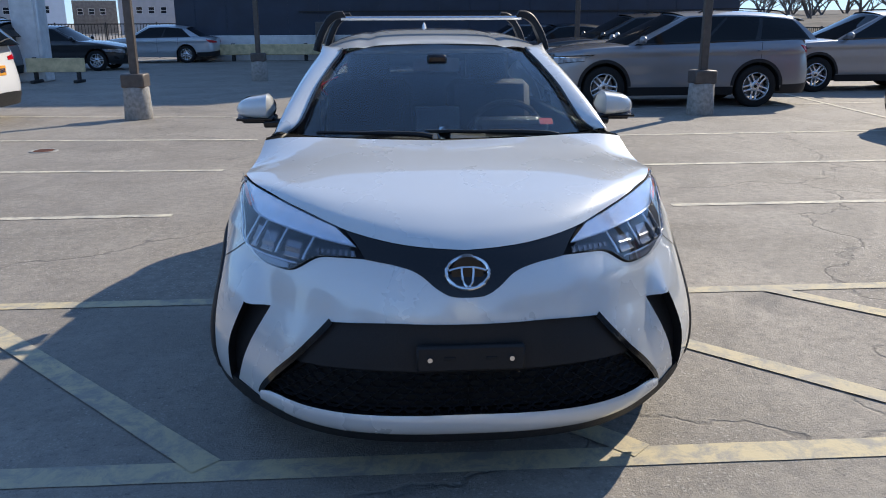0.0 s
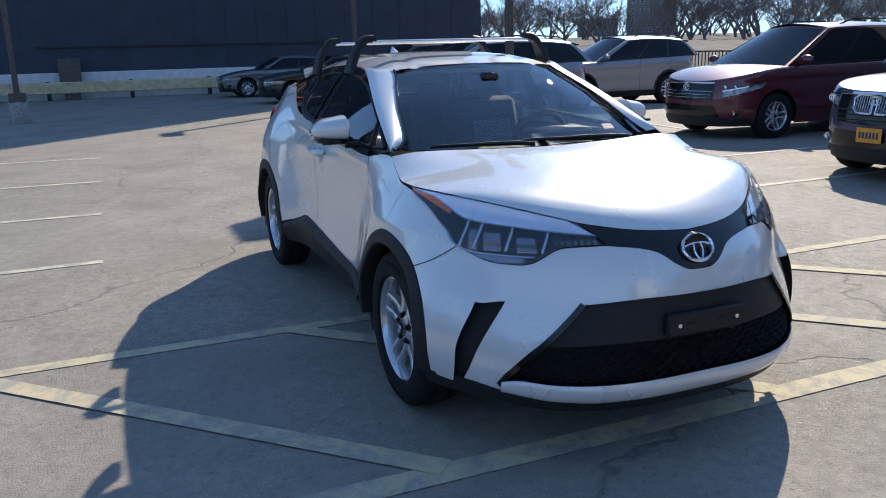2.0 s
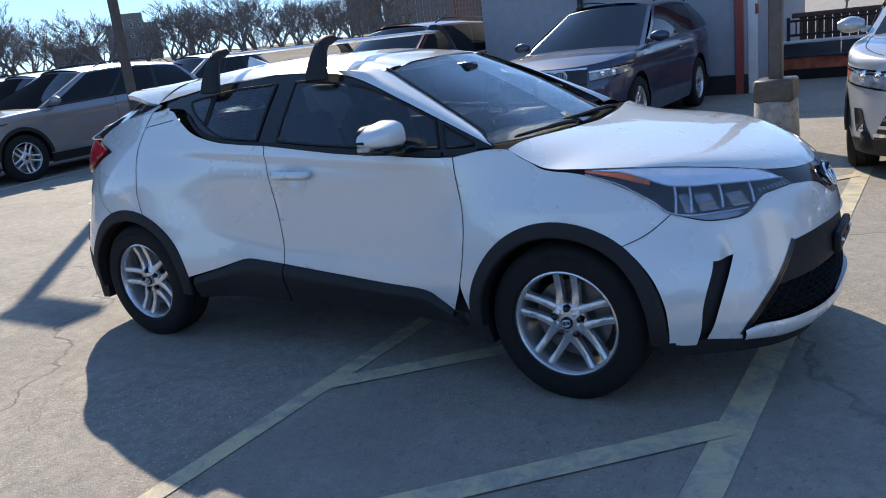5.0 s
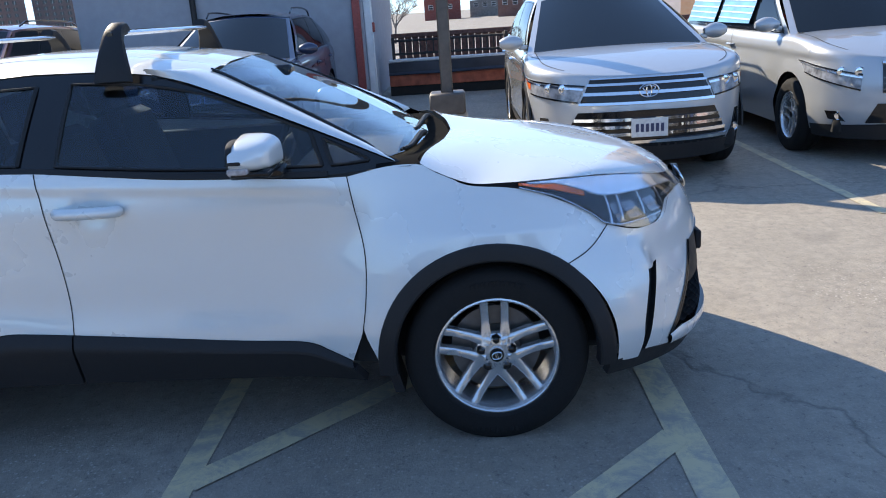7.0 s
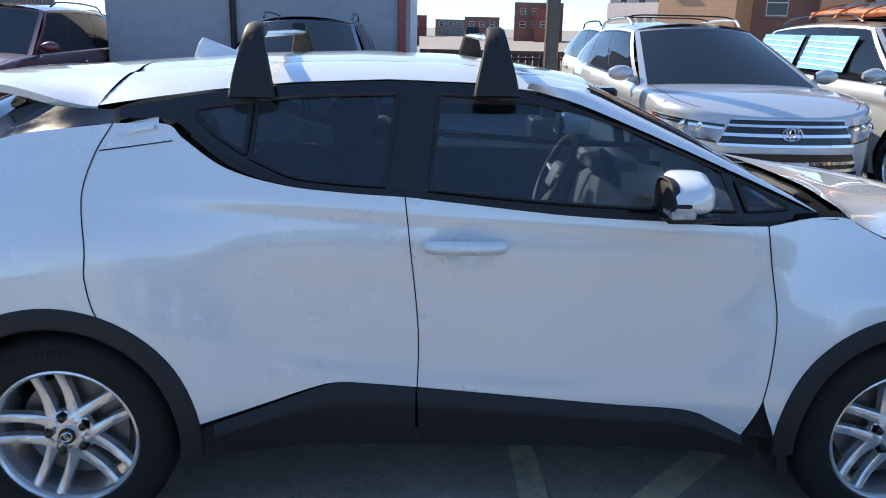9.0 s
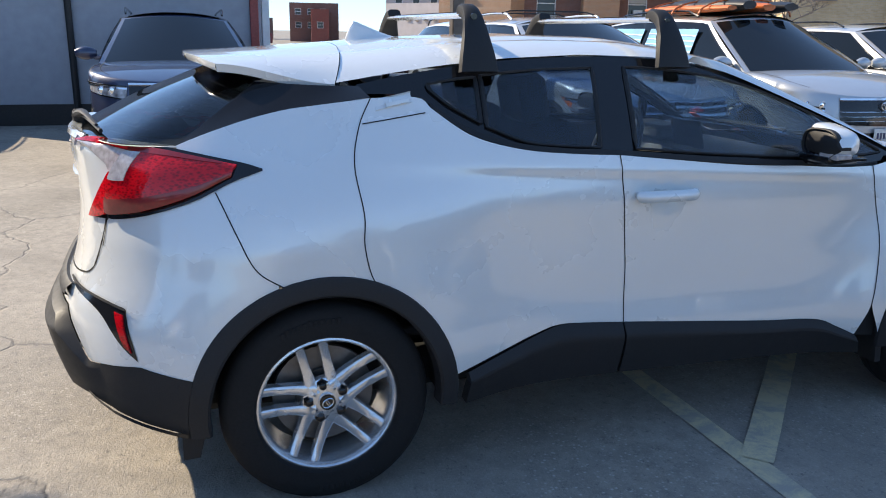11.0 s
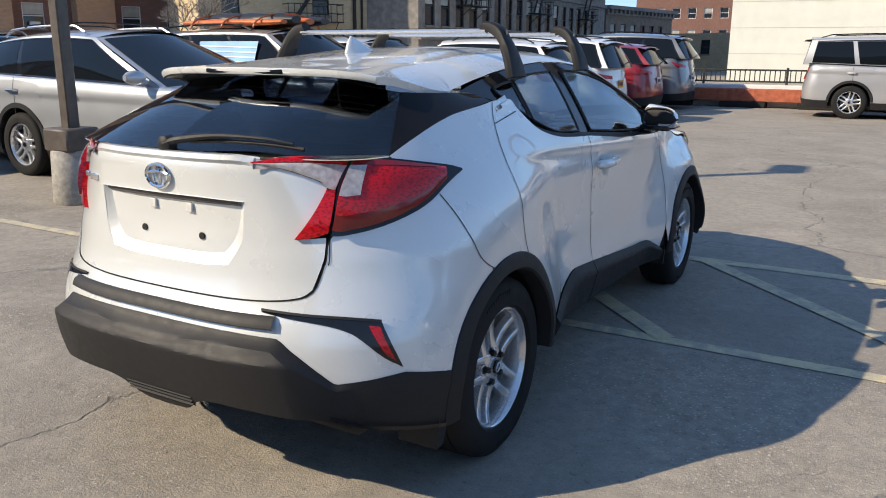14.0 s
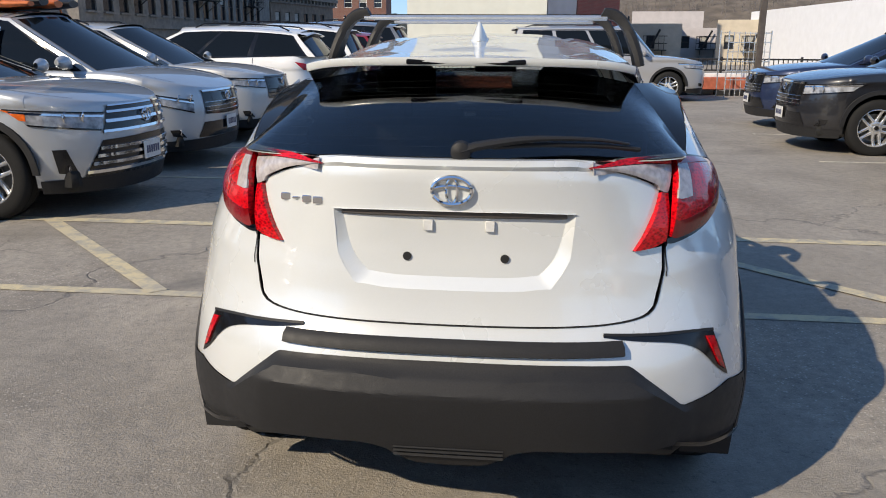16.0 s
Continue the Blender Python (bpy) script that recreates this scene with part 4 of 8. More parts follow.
build_car("saloon_car", "black saloon car in the shade", facing(-11.3, 24.0, "+x"), P_BLACK, **SEDAN)
build_car("suv", "grey SUV showing its tail by a white pillar", facing(-12.6, 18.2, "-x"), P_GREY, **SUV)
build_car("suv", "white SUV showing its tail and orange plate", facing(-8.95, 8.9, "-x"), P_WHITE, rear_plate=M_PLATEO, **{**SUV, "boxy": 0.8})
build_car("suv", "silver SUV parked nose out beside the deck's edge", facing(-9.0, 1.2, "+x"), P_SILVER, plate=M_PLATE, **SUV)
build_car("suv", "black SUV parked nose out beside the deck's edge", facing(-9.0, -1.5, "+x"), P_BLACK, plate=M_PLATE, **{**SUV, "grille": "fine"})

# tarpaulin bundle on the minivan's roof, its cords, and the blue shades in its windows
M_TARPBLACK = plain("black_roof_tarpaulin", (0.014, 0.014, 0.016), rough=0.5, vary=0.4, scale=12, bump=0.4)
M_TARPORANGE = plain("orange_roof_tarpaulin", (0.55, 0.13, 0.03), rough=0.55, vary=0.25, scale=12, bump=0.4)
bundle = thing("roof_bundle", "black and orange tarpaulin bundle strapped on the minivan roof", "luggage", pose(6.5, -5.42, 1.775) @ Matrix.Scale(0.82, 4, (0, 0, 1)))
for k, (mt, y0, w, h) in enumerate(((M_TARPBLACK, -0.42, 0.40, 0.20), (M_TARPORANGE, -0.08, 0.34, 0.17), (M_TARPBLACK, 0.22, 0.36, 0.22), (M_TARPORANGE, 0.48, 0.24, 0.12))):
    rows = []
    for i in range(15):
        x = -0.95 + 1.9 * i / 14
        end = math.sin(math.pi * (0.06 + 0.88 * i / 14)) ** 0.35
        rows.append([(x, y0 + w * 0.5 * end * math.cos(a) * (1 + 0.16 * noise.noise(Vector((x * 3, a, k)))), 0.02 + h * 0.5 + h * 0.5 * end * math.sin(a) * (1 + 0.35 * noise.noise(Vector((x * 4, a * 2, k + 5))))) for a in np.linspace(0, 2 * math.pi, 19)[:-1]])
    g = Geo().grid(rows, wrap=True)
    g.add(rows[0], [tuple(range(18))]).add(rows[-1], [tuple(range(18))])
    part("roll", g, mt, bundle)
for x in (-0.6, 0.0, 0.6):
    part("strap", Geo().tube([(x, 0.72 * math.cos(a), 0.26 * math.sin(a) - 0.02) for a in np.linspace(0, math.pi, 15)], 0.014, 5), M_TARPORANGE, bundle)
M_SHADE = plain("blue_striped_sun_shade", (0.07, 0.30, 0.55), rough=0.5, vary=0.25, scale=3)
M_SHADEWHITE = plain("white_sun_shade_stripe", (0.38, 0.52, 0.62), rough=0.5)
for x0, x1 in ((5.75, 6.85), (7.0, 8.15)):
    sd = thing("sun_shade", "pale blue striped sun shade inside the minivan window", "sun shade", pose(0, 0, 0))
    y0 = -5.42 + 0.93
    part("sheet", Geo().add([(x0, y0, 1.19), (x1, y0, 1.19), (x1, y0 - 0.14, 1.58), (x0, y0 - 0.14, 1.58)], [(0, 1, 2, 3)]), M_SHADE, sd)
    for k in range(5):
        a = 0.08 + 0.17 * k
        part("stripe", Geo().add([(x0, y0 - 0.14 * a + 0.006, 1.19 + 0.39 * a), (x1, y0 - 0.14 * (a + 0.06) + 0.006, 1.19 + 0.39 * (a + 0.06)), (x1, y0 - 0.14 * (a + 0.10) + 0.006, 1.19 + 0.39 * (a + 0.10)), (x0, y0 - 0.14 * (a + 0.05) + 0.006, 1.19 + 0.39 * (a + 0.05))], [(0, 1, 2, 3)]), M_SHADEWHITE, sd)


# ---- the white crossover ----
def eased(table):
    """A softened piecewise line through (x, value) pairs."""
    return lambda z: sum(lerp(table, z + d) for d in (-0.04, -0.02, 0, 0.02, 0.04)) / 5


hero = thing("crossover", "pearl white crossover with roof bars and black cladding", "car", pose(0, 0, 0))
FA, RA, TYRE = -1.32, 1.32, 0.338
h_base = eased([(0.2, 0.80), (0.34, 0.812), (0.45, 0.815), (0.60, 0.795), (0.80, 0.79), (0.95, 0.80), (1.05, 0.785), (1.15, 0.755), (1.30, 0.70)])
h_nose = eased([(0.18, -2.15), (0.24, -2.22), (0.32, -2.255), (0.42, -2.245), (0.55, -2.245), (0.68, -2.225), (0.78, -2.18), (0.86, -2.10), (0.95, -1.98), (1.05, -1.80)])
h_tail = eased([(0.25, 2.07), (0.36, 2.12), (0.5, 2.145), (0.62, 2.15), (0.66, 2.12), (0.75, 2.085), (0.9, 2.065), (1.05, 2.075), (1.14, 2.085), (1.2, 2.03), (1.3, 1.9)])
h_nf = eased([(0.22, 2.7), (0.36, 2.65), (0.5, 2.35), (0.62, 2.1), (0.8, 2.0), (1.0, 2.1)])
h_nr = eased([(0.4, 3.5), (0.6, 3.3), (0.8, 2.95), (1.0, 2.75)])


def h_width(y, z):
    w = h_base(z)
    for c, a, zc, zu in ((FA, 0.104, 0.47, 0.82), (RA, 0.106, 0.46, 1.02)):
        r = math.hypot((y - c) / (0.94 if (y > c) == (c < 0) else 1.05), (z - zc) / (zu if z > zc else 1.35))
        w += a * math.exp(-((r / 0.60) ** 4.0))
    w -= 0.042 * min(1, max(0, (z - 0.80) / 0.14)) * min(1, max(0, (-0.85 - y) / 0.35))
    w += 0.038 * math.exp(-((y + 1.71) / 0.15) ** 2) * math.exp(-((z - 0.48) / 0.24) ** 4)
    # shoulder line, pinched doors and the rising crease above the sills
    mid_door = math.exp(-((y - 0.1) / 0.80) ** 4)
    zs = 1.008 + 0.058 * y
    w += 0.0045 * math.tanh((z - zs) / 0.012) * math.exp(-((z - zs) / 0.09) ** 2) * math.exp(-((y - 0.2) / 0.95) ** 6)
    zl = 0.495 + 0.06 * y + 0.24 * max(0, y - 0.30) ** 1.3 + 0.9 * max(0, -0.62 - y) ** 1.2
    w += 0.0015 * (0.5 - 0.5 * math.tanh((z - zl) / 0.024)) * mid_door - 0.003 * math.exp(-((z - zl - 0.07) / 0.07) ** 2) * mid_door
    # hollow behind the door handle
    w -= 0.010 * math.exp(-((((y - 0.085) / 0.070) ** 2 + ((z - 0.942) / 0.056) ** 2) ** 1.5))
    if y > 1.2:
        w -= 0.10 * max(0, (z - 0.85) / 0.3) * min(1, (y - 1.2) / 0.8)
    return w


SK = Shell(h_width, h_nose, h_tail, -1.35, 1.35, h_nf, h_nr)
ARCH = 0.428


def arch_line(c, a0, a1, n=9, r=ARCH):
    """(u, z) points of a wheel arch; angles in degrees, 0 towards the tail, 90 up."""
    out = []
    for a in np.linspace(radians(a0), radians(a1), n):
        y, z = c + r * math.cos(a), TYRE + r * math.sin(a)
        out.append((SK.side(y, z), z))
    return out


def both(name, geo, mat, parent=None, label="", sharp=38.0):
    """The part and its mirror image; geo lies on the car's left, x > 0."""
    return [part(name, g, mat, parent or hero, label, sharp) for g in (geo, geo.flipped())]


# front bumper skin
def skin(bottom, top, left, right, nu=24, nv=16, off=0.0):
    return SK.net(bottom, top, left, right, nu, nv, off)


arch_at = lambda c, a: arch_line(c, a, a, 1)[0]
seam_f = [arch_at(FA, 128), (0.765, 0.715), (0.69, 0.776)]
lamp_low = [(0.33, 0.797), (0.403, 0.786), (0.483, 0.735), (0.55, 0.728), (0.61, 0.737), (0.69, 0.776)]
band_low = [(0.0, 0.706), (0.04, 0.710), (0.075, 0.732), (0.12, 0.771), (0.173, 0.789), (0.25, 0.80), (0.33, 0.797)]
mouth_top = [(0.0, 0.627), (0.10, 0.626), (0.20, 0.622), (0.34, 0.604)]
mouth_side = [(0.562, 0.315), (0.49, 0.40), (0.427, 0.472), (0.375, 0.55), (0.34, 0.604)]
mouth_low = [(0.0, 0.330), (0.13, 0.326), (0.257, 0.322), (0.403, 0.322), (0.50, 0.327), (0.562, 0.315)]
fog_in = [(0.680, 0.298), (0.645, 0.38), (0.607, 0.467), (0.553, 0.600)]
fog_out = [(0.716, 0.285), (0.706, 0.36), (0.690, 0.45), (0.645, 0.598)]
def bumper_skin(bottom, top, left, right, nu, nv):
    """A sheet of the bumper; its corner outside the pocket stands ahead of the skin."""
    uv = coons(smooth_curve(bottom, nu), smooth_curve(top, nu), smooth_curve(left, nv), smooth_curve(right, nv))
    rows = []
    for line in uv:
        row = []
        for u, z in line:
            p = SK.at(float(u), float(z))
            lip_u = lerp([(0.285, 0.716), (0.36, 0.706), (0.45, 0.690), (0.598, 0.645)], z)
            ramp = min(1, max(0, (u - 0.553) / (lip_u - 0.553))) if z > 0.59 else float(u > lip_u - 0.012)
            fade = min(1, max(0, (0.84 - u) / (0.84 - lip_u))) ** 1.4
            ahead = lerp([(0.28, 0.012), (0.45, 0.036), (0.57, 0.050), (0.61, 0.048), (0.72, 0.0)], z) * ramp * ramp * (3 - 2 * ramp) * fade
            row.append((p[0], p[1] - ahead, p[2]))
        rows.append(row)
    return rows


bumper = Geo()
bumper.grid(bumper_skin(mouth_top, band_low, [(0, 0.627), (0, 0.665), (0, 0.706)], [(0.34, 0.604), (0.347, 0.70), (0.33, 0.797)], 26, 14))
bumper.grid(bumper_skin([(0.34, 0.604), (0.45, 0.603), (0.553, 0.600), (0.645, 0.598), (0.74, 0.622), seam_f[0]], lamp_low, [(0.34, 0.604), (0.347, 0.70), (0.33, 0.797)], seam_f, 34, 14))
bumper.grid(bumper_skin([(0.562, 0.272), (0.62, 0.282), (0.680, 0.298)], [(0.34, 0.604), (0.45, 0.603), (0.553, 0.600)], [(0.562, 0.272)] + mouth_side, fog_in, 16, 22))
outer_panel = bumper_skin([(0.716, 0.285), (0.75, 0.29), arch_at(FA, 185)], [(0.645, 0.598), (0.74, 0.622), seam_f[0]], fog_out, arch_line(FA, 185, 128, 7), 14, 20)
bumper.grid(outer_panel)
both("front_bumper", bumper, M_WHITE, sharp=60)
lip = [[SK.at(u, z, o) for u, z, o in row] for row in [[(u, zb + (zt - zb) * v, 0.012 * math.sin(math.pi * v) ** 0.5) for u, zb, zt in [(float(q[0]), lerp([(0, 0.240), (0.25, 0.238), (0.40, 0.246), (0.553, 0.268)], float(q[0])), float(q[1])) for q in smooth_curve(mouth_low, 30)]] for v in np.linspace(0, 1, 9)]]
both("lower_lip", Geo().grid(lip), M_WHITE)
# dark bottom edge that runs round to the arches
split_lo = [(0.0, 0.195), (0.3, 0.202), (0.55, 0.224), (0.70, 0.240), (0.80, 0.250)]
split_hi = [(0.0, 0.243), (0.25, 0.243), (0.40, 0.25), (0.56, 0.276), (0.69, 0.303), (0.80, 0.305)]
both("front_spoiler", thick(skin(split_lo, split_hi, [(0, 0.195), (0, 0.22), (0, 0.243)], [(0.80, 0.250), (0.80, 0.277), (0.80, 0.305)], 30, 5, 0.004), 0.03), M_BLACKPL)
# the mouth: smooth panel above, honeycomb below, a deep edge round both
mid = [(0.0, 0.470), (0.2, 0.468), (0.34, 0.460), (0.432, 0.455)]
panel_side = [(0.432, 0.455), (0.39, 0.53), (0.34, 0.604)]
both("grille_panel", Geo().grid(skin(mid, mouth_top, [(0, 0.47), (0, 0.55), (0, 0.627)], panel_side, 24, 10, -0.012)), M_BLACKPL)
low_side = [(0.562, 0.315), (0.50, 0.385), (0.432, 0.455)]
both("grille_back", Geo().grid(skin(mouth_low, mid, [(0, 0.33), (0, 0.4), (0, 0.47)], low_side, 24, 8, -0.045)), M_DARK)
rim_pts = smooth_curve(mouth_top, 16).tolist() + smooth_curve(mouth_side[::-1], 18).tolist() + smooth_curve(mouth_low[::-1], 22).tolist()
both("mouth_edge", Geo().grid([[SK.at(u, z, o) for u, z in rim_pts] for o in (-0.05, -0.010, 0.004)]), M_GLOSSBLK)
trim = smooth_curve([(0.345, 0.606), (0.38, 0.545), (0.43, 0.468), (0.50, 0.39), (0.565, 0.312), (0.570, 0.268)], 30)
both("mouth_trim", Geo().grid(SK.strip(trim.tolist()[::3], 0.022, 0.003, 30)), M_GLOSSBLK)
honey = Geo()
cw, ch = 0.052, 0.0265
for i in range(-1, 13):
    for j in range(8):
        cx, cz = (i + 0.5 * (j % 2)) * cw, 0.318 + j * ch * 0.80
        ring = []
        for k in range(7):
            a = math.pi / 3 * k
            ring.append((cx + 0.5 * cw * math.cos(a) * 1.10, cz + 0.5 * ch * math.sin(a) * 1.10))
        u_c = SK.front(max(0, abs(cx)), cz)
        if cx < -0.01 or cx > 0.66 or cz > 0.462 or cz > 0.315 + (0.562 - u_c) * 1.02 or cz < 0.322:
            continue
        rows = []
        for s, o in ((1.0, -0.018), (0.90, -0.014), (0.80, -0.030)):
            rows.append([SK.at(SK.front(max(0.0, cx + (px - cx) * s), cz), cz + (pz - cz) * s, o) for px, pz in ring])
        honey.grid(rows)
both("honeycomb_grille", honey, M_BLACKPL)
plate_y = SK.at(0, 0.52)[1]
bracket = part("plate_bracket", Geo().box((0.006, plate_y + 0.004, 0.520), (0.34, 0.030, 0.085), 0.012), M_BLACKPL, hero)
for x in (-0.122, 0.133):
    part("screw", Geo().lathe([(-0.020, 0.0), (-0.020, 0.008), (-0.014, 0.010), (0.0, 0.010)], (x, plate_y, 0.522), "y", 12), M_CHROME, bracket)
for x in (-0.06, 0.07):
    part("slot", Geo().box((x, plate_y - 0.012, 0.523), (0.035, 0.004, 0.010), 0.002), M_DARK, bracket)
# side pockets
both("fog_pocket", Geo().grid(skin([(0.680, 0.298), (0.70, 0.290), (0.716, 0.285)], [(0.553, 0.600), (0.60, 0.606), (0.645, 0.598)], fog_in, fog_out, 8, 16, -0.022)), M_BLACKPL)
pk = smooth_curve(fog_in, 14).tolist() + smooth_curve([(0.553, 0.600), (0.60, 0.606), (0.645, 0.598)], 5).tolist()
both("pocket_edge", Geo().grid([[SK.at(u, z, o) for u, z in pk] for o in (-0.024, 0.001)]), M_BLACKPL)
outer_rim = [r[0] for r in outer_panel]
both("pocket_wall", Geo().grid([outer_rim, [SK.at(u, z, -0.024) for u, z in smooth_curve(fog_out, len(outer_rim))]]), M_BLACKPL)
# dark band with the badge between the lamps
band_top = [(0.0, 0.833), (0.10, 0.839), (0.173, 0.846), (0.25, 0.858), (0.327, 0.873)]
both("nose_band", Geo().grid(skin([(0.0, 0.706), (0.04, 0.710), (0.075, 0.732), (0.12, 0.771), (0.173, 0.789), (0.26, 0.80)], band_top, [(0, 0.706), (0, 0.77), (0, 0.833)], [(0.26, 0.80), (0.29, 0.838), (0.327, 0.873)], 26, 12, 0.0015)), M_GLOSSBLK)
badge_c = Vector(SK.at(0, 0.776))
badge = Geo()
for rx, rz, r in ((0.066, 0.044, 0.0062), (0.018, 0.040, 0.0042)):
    badge.tube([(rx * math.cos(a), badge_c.y - 0.014 + 0.5 * (rz * math.sin(a)), badge_c.z + 0.004 + rz * math.sin(a)) for a in np.linspace(0, 2 * math.pi, 33)], r, 8)
badge.tube([(x, badge_c.y - 0.014 + 0.5 * (0.016 - 3.0 * x * x), badge_c.z + 0.004 + 0.016 - 3.0 * x * x) for x in np.linspace(-0.058, 0.058, 13)], 0.0050, 6)
part("badge", badge, M_CHROME, hero, "chrome oval badge")
part("badge_plate", Geo().lathe([(-0.010, 0.0), (-0.008, 0.05), (0.02, 0.052)], (0, badge_c.y, badge_c.z + 0.004), "y", 24), M_GLOSSBLK, hero)

# bonnet: front edge, side edge, cowl and middle line bound it
K = 0.60
f_edge = [SK.at(u, z, 0.004) for u, z in smooth_curve(band_top + [(0.40, 0.893), (0.477, 0.911), (K, 0.934)], 26)]
s_edge = smooth_curve([SK.at(K, 0.934, 0.004), SK.at(0.763, 0.953, 0.004), SK.at(0.90, 0.959, 0.004), SK.at(0.97, 0.960, 0.003), SK.at(1.03, 0.963, 0.002), SK.at(1.06, 0.988, 0.001), SK.at(1.085, 1.02, 0.0), SK.at(1.098, 1.042, 0.0)], 34)
c_edge = smooth_curve([(0, -2.128, 0.836), (0, -2.07, 0.884), (0, -1.93, 0.941), (0, -1.65, 1.000), (0, -1.35, 1.036), (0, -1.19, 1.046)], 34)
r_edge = smooth_curve([(0, -1.19, 1.046), (0.30, -1.165, 1.052), (0.55, -1.115, 1.056), (0.68, -1.095, 1.054), SK.at(1.098, 1.042)], 26)
F, R, C, S = np.array(f_edge), np.array(r_edge), np.array(c_edge), np.array(s_edge)
nt, ns = len(C), len(F)


def crowned(i, k):
    """From the middle line out to the side edge, flat at first, then falling away."""
    a = k / (ns - 1)
    d = S[i] - C[i]
    return C[i] + np.array((d[0] * a, d[1] * a ** 2.2, d[2] * (0.25 * a ** 2 + 0.75 * a ** 4.5)))


net = np.zeros((nt, ns, 3))
for i in range(nt):
    t = i / (nt - 1)
    for k in range(ns):
        net[i, k] = crowned(i, k) + (F[k] - crowned(0, k)) * (1 - t) ** 3 + (R[k] - crowned(nt - 1, k)) * t ** 6
hood = Geo().grid(net.tolist())
part("bonnet", hood.mirror(), M_WHITE, hero, sharp=70)

# head lamps
lamp_top = [(0.327, 0.871), (0.40, 0.890), (0.477, 0.908), (K, 0.931), (0.763, 0.950), (0.90, 0.956), (1.03, 0.960)]
lamp_bot = [(0.262, 0.802), (0.33, 0.797), (0.403, 0.786), (0.483, 0.735), (0.55, 0.728), (0.61, 0.737), (0.69, 0.776), (0.745, 0.842), (0.863, 0.915), (0.95, 0.940), (1.03, 0.956)]


def lamp_net(v0, v1, off, nu=44, nv=6, u0=0.0, u1=1.0):
    lo, hi = smooth_curve(lamp_bot, 101), smooth_curve(lamp_top, 101)
    rows = []
    for v in np.linspace(v0, v1, nv):
        row = []
        for t in np.linspace(u0, u1, nu):
            k = t * 100
            i = min(99, int(k))
            a, b = lo[i] + (lo[i + 1] - lo[i]) * (k - i), hi[i] + (hi[i + 1] - hi[i]) * (k - i)
            row.append(SK.at(*(a + (b - a) * v), off))
        rows.append(row)
    return rows


M_LENS = glass("clear_lens", (0.95, 0.96, 0.98), 0.01, 1.0)
M_LAMPWHITE = plain("lamp_white_reflector", (0.50, 0.52, 0.56), rough=0.10, metal=0.9, vary=0.05)
M_LAMPTOP = plain("lamp_blue_grey_strip", (0.78, 0.80, 0.84), rough=0.16, metal=0.85, vary=0.1)
M_LAMPDARK = plain("lamp_dark_housing", (0.012, 0.013, 0.015), rough=0.85, Specular_IOR_Level=0.1)
M_LAMPGREY = plain("lamp_grey_facets", (0.22, 0.23, 0.26), rough=0.12, metal=0.7, vary=0.2)
strip_low = [(0.286, 0.828), (0.39, 0.838), (0.508, 0.851), (0.658, 0.868), (0.730, 0.904), (0.80, 0.934), (0.90, 0.950)]
strip_top = [(0.352, 0.874), (0.40, 0.886), (0.477, 0.904), (K, 0.927), (0.763, 0.946), (0.90, 0.953)]
for s in (1, -1):
    way = lambda g: g if s > 0 else g.flipped()
    hl = part("headlight", way(Geo().grid(lamp_net(0, 1, -0.001, 50, 8))), M_LAMPDARK, hero, "black headlight with clear lens and chrome reflectors")
    part("light_strip", way(thick(SK.net(strip_low, strip_top, [strip_low[0], (0.318, 0.852), strip_top[0]], [strip_low[-1], strip_top[-1]], 46, 6, 0.008), 0.008)), M_LAMPTOP, hl)
    part("strip_line", way(Geo().tube([SK.at(float(u), float(z), 0.011) for u, z in smooth_curve(strip_low, 40)], 0.0032, 6)), M_LAMPWHITE, hl)
    part("chrome_edge", way(Geo().tube([SK.at(float(u), float(z), 0.007) for u, z in smooth_curve([(0.470, 0.758), (0.512, 0.757), (0.636, 0.762), (0.695, 0.782), (0.735, 0.830), (0.82, 0.896), (0.93, 0.938)], 40)], 0.0036, 6)), M_LAMPWHITE, hl)
    part("lower_glass", way(thick(SK.net([(0.500, 0.738), (0.55, 0.733), (0.61, 0.741), (0.672, 0.770)], [(0.500, 0.752), (0.55, 0.753), (0.62, 0.757), (0.680, 0.774)], [(0.500, 0.738), (0.500, 0.752)], [(0.672, 0.770), (0.680, 0.774)], 16, 4, 0.005), 0.004)), M_LAMPGREY, hl)
    part("side_marker", way(thick(SK.net([(0.725, 0.882), (0.82, 0.918), (0.93, 0.946)], [(0.716, 0.902), (0.80, 0.932), (0.93, 0.953)], [(0.725, 0.882), (0.716, 0.902)], [(0.93, 0.946), (0.93, 0.953)], 20, 4, 0.009), 0.006)), M_AMBER, hl, "amber side marker")
    for u in (0.678, 0.636, 0.545, 0.445):
        hi_z = lerp(strip_low, u) - 0.004
        fin = [[SK.at(u - 0.030 * v + e, 0.768 + (hi_z - 0.768) * v, 0.012 - 0.004 * v) for e in (0.0, 0.007)] for v in np.linspace(0.05, 1, 6)]
        part("led_fin", way(thick(fin, 0.010)), M_LAMPWHITE, hl)
    for u, w in ((0.652, 0.026), (0.596, 0.050), (0.500, 0.054)):
        # a stepped reflector block with a bright lower edge
        tall = lerp(strip_low, u) - 0.030
        block = [[SK.at(u + w * (0.5 - e) - 0.012, z, o) for e in np.linspace(0, 1, 5)] for z, o in ((0.774, 0.010), (0.786, 0.004), (0.798, 0.009), (0.804, 0.003), (tall, 0.002))]
        cup = part("reflector_block", way(Geo().grid(block)), M_LAMPGREY, hl)
        part("bright_edge", way(Geo().tube([SK.at(u + w * (0.5 - e) - 0.012, 0.772, 0.011) for e in np.linspace(0, 1, 5)], 0.0022, 5)), M_LAMPWHITE, cup)
